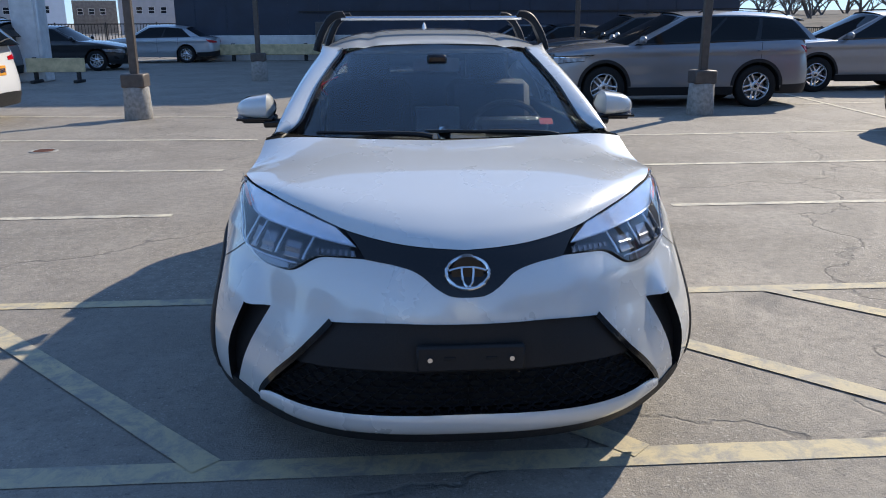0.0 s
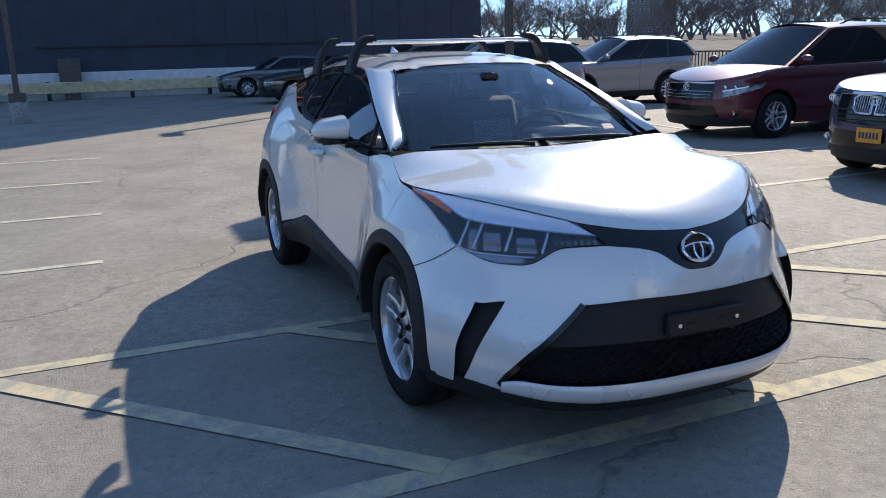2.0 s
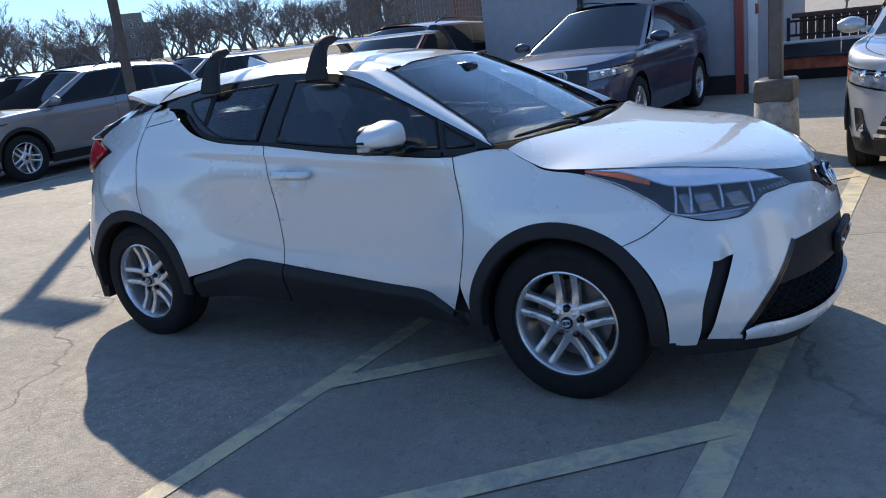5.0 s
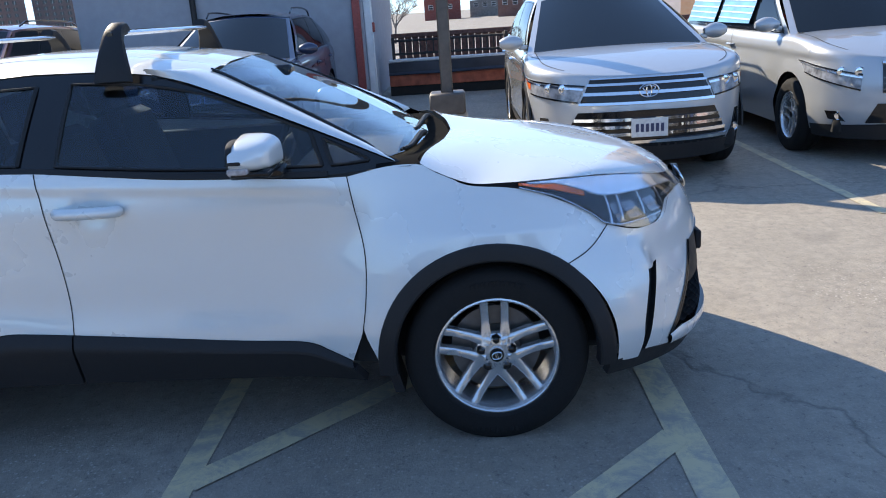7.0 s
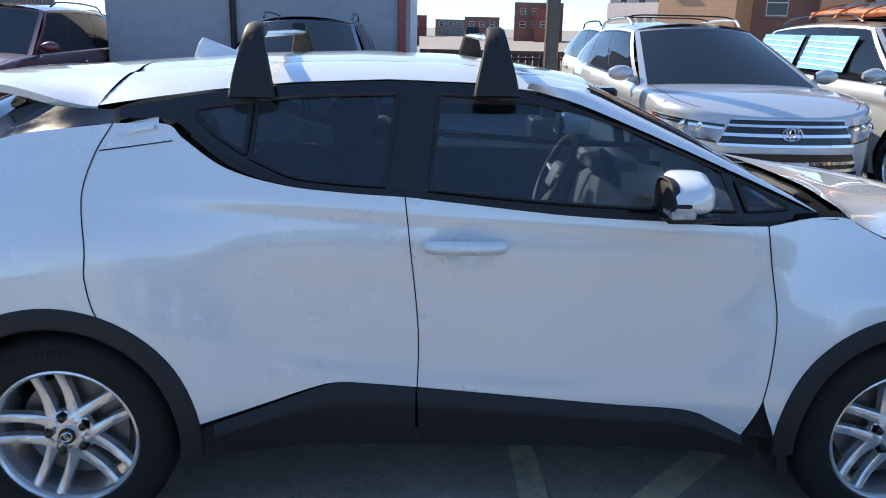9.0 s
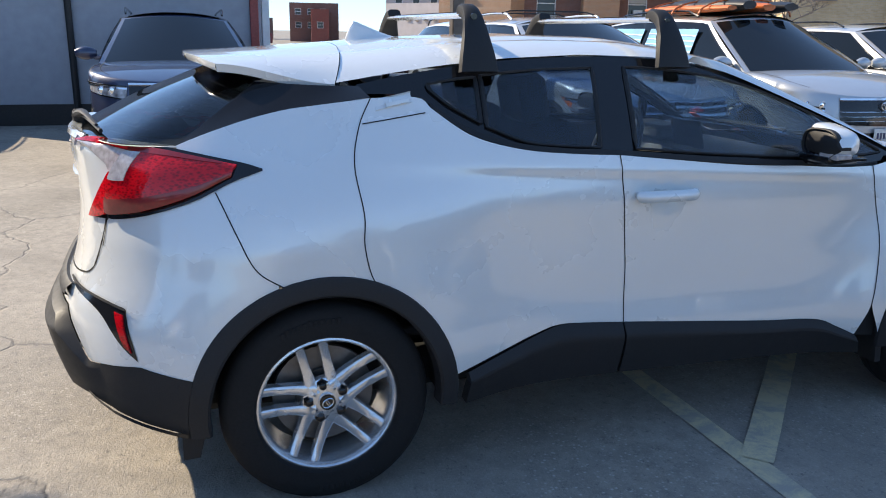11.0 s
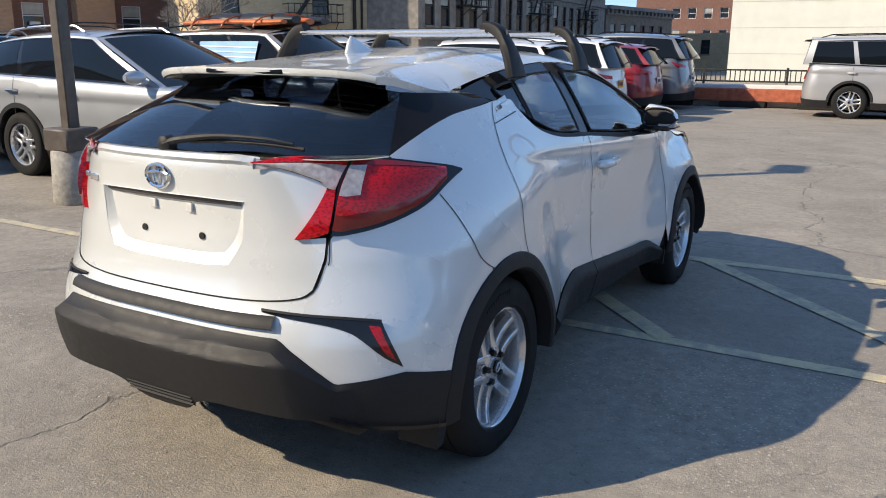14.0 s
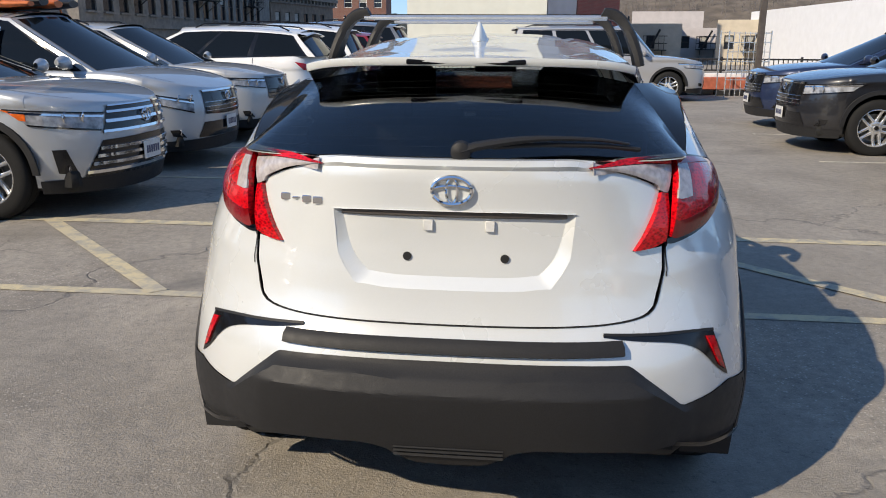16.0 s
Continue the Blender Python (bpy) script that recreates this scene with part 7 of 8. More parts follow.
# ---- walls and buildings round the deck ----
def brick(name, a, b, mortar, vary=0.35):
    """Small bricks in the wall's own plane, with stains."""
    n = Nodes(name)
    c = n.tree.nodes.new("ShaderNodeTexCoord")
    sep, com = n.tree.nodes.new("ShaderNodeSeparateXYZ"), n.tree.nodes.new("ShaderNodeCombineXYZ")
    n.link(c.outputs["Object"], sep.inputs[0])
    add = n.tree.nodes.new("ShaderNodeMath")
    n.link(sep.outputs["X"], add.inputs[0])
    n.link(sep.outputs["Y"], add.inputs[1])
    n.link(add.outputs[0], com.inputs["X"])
    n.link(sep.outputs["Z"], com.inputs["Y"])
    t = n.node("ShaderNodeTexBrick", Color1=(*a, 1), Color2=(*b, 1), Mortar=(*mortar, 1), Scale=1.0)
    t.inputs["Mortar Size"].default_value = 0.008
    t.inputs["Brick Width"].default_value = 0.21
    t.inputs["Row Height"].default_value = 0.075
    n.link(com.outputs[0], t.inputs["Vector"])
    v = n.coords()
    base = colour_mix(n, n.ramp(n.noise(v, 0.35, 6), (0.4, 0.0), (0.75, vary)), t.outputs["Color"], tuple(0.55 * x for x in a))
    base = colour_mix(n, n.ramp(n.noise(v, 2.4, 6), (0.5, 0.0), (0.8, vary)), base, tuple(min(1, 1.4 * x + 0.03) for x in b))
    n.set(Base_Color=base, Roughness=0.88)
    return n.mat


M_NAVYWALL = plain("dark_blue_metal_wall", (0.020, 0.030, 0.052), rough=0.55, vary=0.22, scale=1.2)
M_GREYWALL = plain("grey_stucco_wall", (0.33, 0.34, 0.37), rough=0.85, vary=0.07, scale=6, bump=0.2)
M_REDDOOR = plain("dull_red_door_paint", (0.30, 0.055, 0.045), rough=0.5, vary=0.2)
M_WHITEPAINT = plain("weathered_white_paint", (0.66, 0.66, 0.65), rough=0.6, vary=0.12, scale=5)
M_YELLOW = plain("faded_yellow_paint", (0.58, 0.46, 0.26), rough=0.7, vary=0.25, scale=6)
M_RUST = plain("rust_red_barrier_paint", (0.36, 0.095, 0.05), rough=0.75, vary=0.35, scale=7, bump=0.3)
M_TARP = plain("dark_blue_tarpaulin", (0.022, 0.027, 0.04), rough=0.45, vary=0.3, scale=3)
M_IRON = plain("black_iron", (0.015, 0.014, 0.014), rough=0.6, vary=0.3)
M_BROWNWOOD = plain("red_brown_weathered_slats", (0.13, 0.062, 0.048), rough=0.85, vary=0.4, scale=14)
M_BARK = plain("winter_bark", (0.165, 0.145, 0.132), rough=0.95, vary=0.35, scale=6)
M_WINDOW = plain("dark_window_glass", (0.022, 0.027, 0.035), rough=0.06, vary=0.3, scale=0.4)
M_CURTAIN = plain("window_with_pale_blind", (0.36, 0.35, 0.32), rough=0.25, vary=0.2, scale=2)
M_STONE = plain("soot_grey_stone", (0.21, 0.19, 0.17), rough=0.9, vary=0.3, scale=2.5)
M_BROWNSTONE = plain("brown_painted_masonry", (0.20, 0.155, 0.12), rough=0.9, vary=0.25, scale=2.0)
M_CREAM = plain("cream_rendered_wall", (0.66, 0.66, 0.58), rough=0.85, vary=0.05, scale=1.5)
M_PALEGREY = plain("pale_grey_pink_wall", (0.46, 0.43, 0.43), rough=0.85, vary=0.08, scale=1.5)
M_WHITEWALL = plain("white_painted_block_wall", (0.74, 0.76, 0.80), rough=0.7, vary=0.04, scale=2)
M_TANPAINT = plain("pale_tan_painted_wall", (0.50, 0.44, 0.35), rough=0.85, vary=0.12, scale=1.8)
B_ORANGE = brick("orange_brick", (0.40, 0.215, 0.12), (0.46, 0.26, 0.15), (0.42, 0.34, 0.26))
B_BROWN = brick("red_brown_brick", (0.17, 0.075, 0.055), (0.21, 0.095, 0.07), (0.20, 0.15, 0.13))
B_TAN = brick("yellow_tan_brick", (0.45, 0.335, 0.19), (0.53, 0.41, 0.26), (0.46, 0.40, 0.31))
B_TOWER = brick("dull_red_tower_brick", (0.22, 0.135, 0.115), (0.25, 0.155, 0.13), (0.24, 0.19, 0.17))
B_DARKRED = brick("dark_red_brick", (0.20, 0.045, 0.035), (0.24, 0.06, 0.045), (0.20, 0.12, 0.10))


def bearing(eye, az, d):
    """The place at a bearing (degrees, clockwise from +y) and distance from an eye."""
    return Vector((eye[0] + d * math.sin(radians(az)), eye[1] + d * math.cos(radians(az)), 0))


def facade(w, h, cols, rows, depth=0.16, back=9.0, cornice=0.0):
    """A block whose front (y = 0) has real openings. cols, rows: (from, to) of the openings."""
    g = Geo()
    xs = sorted({0.0, w, *[c for p in cols for c in p]})
    zs = sorted({0.0, h, *[c for p in rows for c in p]})
    inside = lambda a, b, spans: any(p <= a + 1e-6 and b - 1e-6 <= q for p, q in spans)
    for x0, x1 in zip(xs, xs[1:]):
        for z0, z1 in zip(zs, zs[1:]):
            if inside(x0, x1, cols) and inside(z0, z1, rows):
                q = [(x0, 0, z0), (x1, 0, z0), (x1, 0, z1), (x0, 0, z1)]
                p = [(x, depth, z) for x, y, z in q]
                g.add(q + p, [(i, (i + 1) % 4, 4 + (i + 1) % 4, 4 + i) for i in range(4)])
            else:
                g.add([(x0, 0, z0), (x1, 0, z0), (x1, 0, z1), (x0, 0, z1)], [(0, 1, 2, 3)])
    g.add([(0, 0, 0), (w, 0, 0), (w, back, 0), (0, back, 0), (0, 0, h), (w, 0, h), (w, back, h), (0, back, h)], [(1, 2, 6, 5), (2, 3, 7, 6), (3, 0, 4, 7), (4, 5, 6, 7)])
    return g


def spans(lo, n, step, size):
    return [(lo + k * step, lo + k * step + size) for k in range(n)]


WINDOWS = {}


def window_meshes(w, h, frame_mat):
    key = (round(w, 2), round(h, 2), frame_mat.name)
    if key not in WINDOWS:
        f = 0.06
        fr = Geo()
        for c, s in (((w / 2, 0, f / 2), (w, 0.07, f)), ((w / 2, 0, h - f / 2), (w, 0.07, f)), ((f / 2, 0, h / 2), (f, 0.07, h - 2 * f)), ((w - f / 2, 0, h / 2), (f, 0.07, h - 2 * f)), ((w / 2, -0.01, h / 2), (w - 2 * f, 0.05, f))):
            fr.box(c, s)
        pane = Geo().box((w / 2, 0.03, h / 2), (w - 0.02, 0.012, h - 0.02))
        blind = Geo().box((w / 2, 0.015, h * 0.76), (w - 2 * f, 0.01, h * 0.42))
        sill = Geo().box((w / 2, -0.16, -0.05), (w + 0.16, 0.20, 0.10))
        WINDOWS[key] = (mesh_of("window", fr, frame_mat, smooth=False), mesh_of("pane", pane, M_WINDOW, smooth=False), mesh_of("blind", blind, M_CURTAIN, smooth=False), mesh_of("sill", sill, M_STONE, smooth=False))
    return WINDOWS[key]


def building(name, label, p0, p1, h, wall, cols=(), rows=(), back=9.0, frame_mat=None, cornice=0.0, ac=0.0, sill=True, panes=True, seed=1, roof_mat=None):
    """A block with its front from p0 to p1 and its windows as parts."""
    d = p1 - p0
    w = d.length
    m = Matrix.Translation(p0) @ Matrix.Rotation(math.atan2(d.y, d.x), 4, "Z")
    rnd = random.Random(seed)
    ob = thing(name, label, "building", m)
    part("wall", facade(w, h, list(cols), list(rows), back=back), wall, ob, smooth=False)
    if cornice:
        g = Geo().box((w / 2, -0.12, h + cornice * 0.15), (w + 0.5, 0.9, cornice * 0.35))
        g.box((w / 2, 0.05, h - cornice * 0.30), (w + 0.2, 0.5, cornice * 0.5))
        for k in range(int(w / 0.9)):
            g.box((0.45 + 0.9 * k, -0.28, h - cornice * 0.2), (0.18, 0.35, cornice * 0.36))
        part("cornice", g, M_STONE, ob, smooth=False)
    for x0, x1 in cols:
        for z0, z1 in rows:
            fr, pane, blind, sl = window_meshes(x1 - x0, z1 - z0, frame_mat or M_WHITEPAINT)
            win = part("window", fr, None, ob)
            win.matrix_basis = Matrix.Translation((x0, 0.11, z0))
            part("pane", pane, None, win)
            if panes and rnd.random() < 0.4:
                part("blind", blind, None, win)
            if sill:
                part("sill", sl, None, win)
            if rnd.random() < ac:
                part("air_conditioner", Geo().box(((x1 - x0) / 2, -0.16, 0.24), (0.62, 0.40, 0.40), 0.03), M_WHITEPAINT, win)
    return ob


def fire_escape(ob, x, z, w, levels=2, step=3.1):
    """Iron landings with rails and slanting stairs."""
    for k in range(levels):
        zz = z + k * step
        g = Geo().box((x + w / 2, -0.55, zz), (w, 1.0, 0.06))
        for a in (0.45, 0.95):
            g.box((x + w / 2, -1.03, zz + a), (w, 0.05, 0.05))
            for e in (0, w):
                g.box((x + e, -0.52, zz + a), (0.05, 1.0, 0.05))
        for j in range(int(w / 0.35) + 1):
            g.box((x + min(w, 0.35 * j), -1.03, zz + 0.48), (0.03, 0.03, 0.95))
        for e in (0.3, w - 0.3):
            g.tube([(x + e, 0, zz - 0.8), (x + e, -0.95, zz - 0.03)], 0.03, 4)
        g.tube([(x + 0.4, -0.75, zz), (x + w - 0.5, -0.75, zz + step)], 0.07, 4)
        g.tube([(x + 0.4, -0.35, zz), (x + w - 0.5, -0.35, zz + step)], 0.07, 4)
        tagged(part("fire_escape", g, M_IRON, ob, "black iron fire escape", smooth=False), kind="stuff")


# north: the tall blue wall and what stands at its foot
nw = thing("wall_north", "tall dark blue windowless metal wall", "building", kind="structure")
part("cladding", Geo().box((2.75, 31, 9), (23.5, 2.0, 18)), M_NAVYWALL, nw, smooth=False)
for k in range(18):
    part("cladding_seam", Geo().box((-8.2 + 1.25 * k, 29.992, 9.5), (0.03, 0.02, 17)), M_NAVYWALL, nw, smooth=False)
part("ledge_line", Geo().box((4.5, 29.96, 1.93), (17.0, 0.08, 0.06)), M_IRON, nw, "thin dark ledge", smooth=False)
part("plinth", Geo().box((2.75, 29.8, 0.5), (23.5, 0.36, 1.0), 0.02), M_WHITEPAINT, nw, "pale weathered plinth", smooth=False)
yb = thing("barrier", "faded yellow steel barrier beam on short posts", "barrier")
part("beam", Geo().box((0.6, 29.0, 0.46), (16, 0.12, 0.42), 0.03), M_YELLOW, yb)
for k in range(6):
    part("post", Geo().box((-6.6 + 2.9 * k, 29.14, 0.35), (0.14, 0.14, 0.70), 0.01), M_IRON, yb)
solid("utility_box", Geo().box((-2.9, 29.25, 0.95), (0.75, 0.45, 1.15), 0.04).box((-2.9, 29.25, 0.2), (0.55, 0.35, 0.4), 0.02), M_POLE, "brown utility box before the blue wall", "utility box")
solid("steel_cabinet", Geo().box((-9.9, 18.4, 1.15), (0.72, 0.6, 2.3), 0.03).box((-9.9, 18.08, 1.2), (0.55, 0.04, 1.9), 0.01), M_WHITEPAINT, "tall white steel cabinet", "cabinet")
bb = thing("barrier_board", "pale orange barrier board on two legs", "barrier")
part("board", Geo().box((-9.05, 17.6, 0.46), (1.5, 0.06, 0.36), 0.01), M_YELLOW, bb)
for x in (-9.6, -8.5):
    part("leg", Geo().box((x, 17.65, 0.33), (0.09, 0.10, 0.66), 0.01), M_IRON, bb)
    part("foot", Geo().box((x, 17.65, 0.04), (0.12, 0.60, 0.08), 0.02), M_IRON, bb)


def railing(name, label, p, q, h, z0=0.0, gap=0.14, bar=0.012, mat=None):
    """An iron railing: two rails, posts and upright bars."""
    mat = mat or M_IRON
    p, q = Vector((*p, 0)), Vector((*q, 0))
    d = q - p
    m = Matrix.Translation(p) @ Matrix.Rotation(math.atan2(d.y, d.x), 4, "Z")
    w = d.length
    ob = thing(name, label, "railing", m)
    for z in (z0 + 0.10, h - 0.03):
        part("rail", Geo().box((w / 2, 0, z), (w, 0.05, 0.045), 0.008), mat, ob)
    for k in range(int(w / 2.2) + 1):
        part("post", Geo().box((min(w, 2.2 * k), 0, (h + 0.04) / 2), (0.06, 0.06, h + 0.04), 0.008), mat, ob)
    me = mesh_of("bar", Geo().box((0, 0, (h + z0) / 2 + 0.03), (bar * 2, bar * 2, h - z0 - 0.12)), mat, smooth=False)
    n = int(w / gap)
    if n <= 300:
        for k in range(1, n):
            part("bar", me, None, ob).matrix_basis = Matrix.Translation((w * k / n, 0, 0))
    else:
        g = Geo()
        for k in range(1, n):
            g.box((w * k / n, 0, (h + z0) / 2 + 0.03), (bar * 2, bar * 2, h - z0 - 0.12))
        tagged(part("bars", g, mat, ob, smooth=False), kind="stuff")
    return ob


railing("railing", "dark iron railing at the end of the deck", (-26, 33), (-9.2, 33), 1.5)
railing("railing", "dark iron railing beyond the parked cars", (16.5, 7.0), (16.5, 30), 1.25, 0.0, 0.16)

# east: the grey roof house, its door, and the parapet
ew = thing("wall_east", "grey stucco roof house with black skirting", "building", kind="structure")
part("stucco", Geo().box((13.5, 2.75, 1.5), (6.0, 4.9, 3.0), 0.02), M_GREYWALL, ew, smooth=False)
part("skirting", Geo().box((10.49, 2.75, 0.16), (0.03, 4.9, 0.32), 0.004), M_IRON, ew)
part("down_pipe", Geo().tube([(10.44, 3.15, 0.05), (10.44, 3.15, 2.95)], 0.05, 10), M_IRON, ew)
part("door_frame", Geo().box((10.47, 0.42, 1.4), (0.09, 0.13, 2.8), 0.01), M_REDDOOR, ew, "dull red door post")
part("roof_edge", Geo().box((13.5, 2.75, 3.05), (6.2, 5.1, 0.12), 0.02), M_CONC, ew)
part("jamb", Geo().box((10.60, 0.235, 1.4), (0.20, 0.12, 2.8), 0.01), M_WHITEPAINT, ew)
part("call_box", Geo().box((10.56, 0.16, 1.35), (0.10, 0.05, 0.16), 0.01), M_REDDOOR, ew)
PX = 12.35
pe = thing("parapet_east", "low parapet with rust-red band and dark tarpaulin", "wall", kind="structure")
part("base_wall", Geo().box((PX + 0.15, -9.6, 0.09), (0.30, 19.4, 0.18)), M_DARK, pe, smooth=False)
part("red_band", Geo().box((PX + 0.12, -9.6, 0.29), (0.30, 19.4, 0.22), 0.01), M_RUST, pe, smooth=False)
rows = []
for k in range(120):
    y = 0.1 - 19.4 * k / 119
    rows.append([(PX - 0.05 + 0.03 * noise.noise(Vector((y * 1.7, z * 3, 0))) - 0.05 * (z < 0.42), y, z + 0.02 * noise.noise(Vector((y * 1.1, 4, z)))) for z in (0.40, 0.45, 0.53, 0.60, 0.64)])
part("tarpaulin", thick(rows, 0.02), M_TARP, pe, "dark blue tarpaulin over the wall")
part("coping", Geo().box((PX + 0.17, -9.6, 0.66), (0.26, 19.4, 0.05), 0.01), M_WHITEPAINT, pe, smooth=False)
part("core", Geo().box((PX + 0.18, -9.6, 0.5), (0.20, 19.3, 0.26)), M_CONC, pe, smooth=False)
for k in range(9):
    part("bracket", Geo().tube([(PX - 0.09, -0.9 - 2.2 * k, 0.70), (PX - 0.09, -0.9 - 2.2 * k, 0.42)], 0.015, 6), M_CHROME, pe)
railing("railing", "black iron railing on the parapet", (PX + 0.17, 0.0), (PX + 0.17, -19.2), 1.06, 0.68, 0.13)
sf = thing("slatted_fence", "red-brown weathered slatted fence", "fence", pose(PX + 1.2, 0, 0))
slat = mesh_of("slat", Geo().box((0, 0, 0.56), (0.03, 0.13, 1.12)), M_BROWNWOOD, smooth=False)
for k in range(46):
    part("slat", slat, None, sf).matrix_basis = Matrix.Translation((0, -0.1 - 0.145 * k, 0.004 * (k % 3)))
part("rail", Geo().box((-0.04, -3.3, 1.10), (0.06, 6.8, 0.09), 0.01), M_BROWNWOOD, sf)
part("rail", Geo().box((-0.04, -3.3, 0.5), (0.05, 6.8, 0.08), 0.01), M_BROWNWOOD, sf)

# south: the barrier with its railing
ps = thing("parapet_south", "orange-red barrier on dark blocks along the deck's edge", "wall", kind="structure")
part("barrier", Geo().box((-4, -19.6, 0.33), (34, 0.35, 0.34), 0.02), M_RUST, ps, smooth=False)
for k in range(17):
    part("block", Geo().box((-20 + 2.0 * k, -19.6, 0.08), (1.2, 0.42, 0.16), 0.02), M_DARK, ps)
part("ledge", Geo().box((-4, -19.95, 0.30), (34, 0.35, 0.60), 0.02), M_WHITEPAINT, ps, "white ledge", smooth=False)
railing("railing", "black iron railing behind the red barrier", (-21, -20.0), (12.4, -20.0), 1.02, 0.58, 0.13)
# unseen wall added to close the west side, which the car reflects
wp = solid("wall_west", Geo().box((-24, 6, 0.5), (0.3, 54, 1.0), 0.02), M_CONC, "plain low concrete parapet added out of view", "wall", kind="structure")
cage = thing("trolley_rack", "grey wire cage rack standing by the railing", "rack", pose(-5.9, -18.3, 0, 0, 0, 8))
for k in range(7):
    part("wire", Geo().box((0, 0, 0.25 + 0.24 * k), (1.15, 0.02, 0.02)), M_ALLOY, cage)
for k in range(9):
    part("wire", Geo().tube([(-0.56 + 0.14 * k, 0, 0.05), (-0.56 + 0.14 * k, -0.02, 1.72)], 0.010, 5), M_ALLOY, cage)
for x, y in ((-0.56, 0), (0.56, 0), (-0.56, -0.6), (0.56, -0.6)):
    part("post", Geo().tube([(x, y, 0.0), (x, y, 1.75)], 0.018, 6), M_ALLOY, cage)
for z in (0.2, 0.95, 1.7):
    for x in (-0.56, 0.56):
        part("side_bar", Geo().box((x, -0.3, z), (0.02, 0.6, 0.02)), M_ALLOY, cage)


# far blocks, seen from beside the car
E_N, E_E, E_S = (-2.8, -3.6), (-3.2, 0.2), (-1.8, 3.8)


def tower(label, az0, az1, d, h, step=3.6):
    """A far tower: openings in its front, and the many panes in them."""
    a, b = bearing(E_N, az0, d), bearing(E_N, az1, d)
    w = (b - a).length
    ob = thing("tower_block", label, "building", Matrix.Translation(a) @ Matrix.Rotation(math.atan2((b - a).y, (b - a).x), 4, "Z"))
    cols = [c for c in spans(1.6, 60, step, 1.9) if c[1] < w - 1.4]
    rows = spans(3.0, int((h - 4) / 3.0), 3.0, 1.6)
    part("wall", facade(w, h, cols, rows, depth=0.35, back=16), B_TOWER, ob, smooth=False)
    g = Geo()
    for c in cols:
        for r in rows:
            g.add([(c[0], 0.3, r[0]), (c[1], 0.3, r[0]), (c[1], 0.3, r[1]), (c[0], 0.3, r[1])], [(0, 1, 2, 3)])
            m = (c[0] + c[1]) / 2
            g.add([(m - 0.1, 0.25, r[0]), (m + 0.1, 0.25, r[0]), (m + 0.1, 0.25, r[1]), (m - 0.1, 0.25, r[1])], [(0, 1, 2, 3)], 1)
    tagged(part("window_panes", g, [M_WINDOW, M_WHITEPAINT], ob, smooth=False), kind="stuff")
    part("roof_edge", Geo().box((w / 2, 8, h + 0.4), (w + 0.6, 16.6, 0.8)), M_STONE, ob, smooth=False)
    return ob


tower("tall brick apartment tower with rows of windows", 54.2, 59.0, 430, 74)
tower("tall brick apartment tower with rows of windows", 58.9, 62.4, 470, 82)
tower("tall brick apartment tower with rows of windows", 62.8, 66.8, 480, 80)
tower("lower brick wing of the apartment tower", 51.8, 54.1, 450, 44)
for az0, az1, d, h, seed in ((32.5, 35.2, 160, 6.5, 1), (35.8, 39.0, 150, 9.0, 2), (36.5, 38.2, 170, 12.0, 3)):
    a, b = bearing(E_N, az0, d), bearing(E_N, az1, d)
    W = (b - a).length
    building("low_block", "low grey-brown block beyond the trees", a, b, h, M_STONE, [c for c in spans(0.8, 12, 1.5, 0.6) if c[1] < W - 0.4], spans(2.0, int((h - 1) / 1.6), 1.6, 0.7), sill=False, panes=False, seed=seed)
for az0, az1, d, h, mt, seed in ((334.0, 336.4, 120, 5.2, M_PALEGREY, 1), (336.8, 339.2, 110, 6.6, M_WHITEWALL, 2), (339.6, 342.2, 130, 4.6, M_STONE, 3), (342.3, 346.0, 115, 5.8, M_PALEGREY, 4)):
    a, b = bearing((-0.2, -4.5), az0, d), bearing((-0.2, -4.5), az1, d)
    W = (b - a).length
    building("industrial_block", "pale low industrial block in the haze", a, b, h, mt, [c for c in spans(0.6, 6, 1.5, 0.8) if c[1] < W - 0.3], spans(2.6, 1, 2.0, 0.9), sill=False, panes=False, seed=seed)
for az0, az1, d, h, mt, seed in ((88.5, 91.0, 140, 3.4, B_DARKRED, 1), (91.6, 94.0, 150, 2.9, M_STONE, 2), (93.6, 96.0, 130, 3.2, B_BROWN, 3), (97.0, 100.3, 110, 4.9, B_BROWN, 4), (98.4, 99.6, 104, 4.0, B_DARKRED, 5)):
    a, b = bearing(E_E, az0, d), bearing(E_E, az1, d)
    W = (b - a).length
    building("low_block", "small brick block on the skyline", a, b, h, mt, [c for c in spans(0.7, 6, 1.6, 0.8) if c[1] < W - 0.4], spans(1.7, 1 + int(h > 4), 1.7, 0.8), sill=False, panes=False, seed=seed)
a, b = bearing(E_E, 103.2, 78), bearing(E_E, 110.0, 70)
building("white_block", "pale grey windowless block with sign bars", a, b, 4.0, M_PALEGREY, back=6)
for k in range(5):
    q = a.lerp(b, 0.25 + 0.09 * k)
    solid("sign_bar", Geo().box((0, -0.06, 2.6), (0.5, 0.06, 0.35)), M_STONE, "faded grey sign bar on the pale block", "sign").matrix_world = Matrix.Translation(q) @ Matrix.Rotation(math.atan2((b - a).y, (b - a).x), 4, "Z")
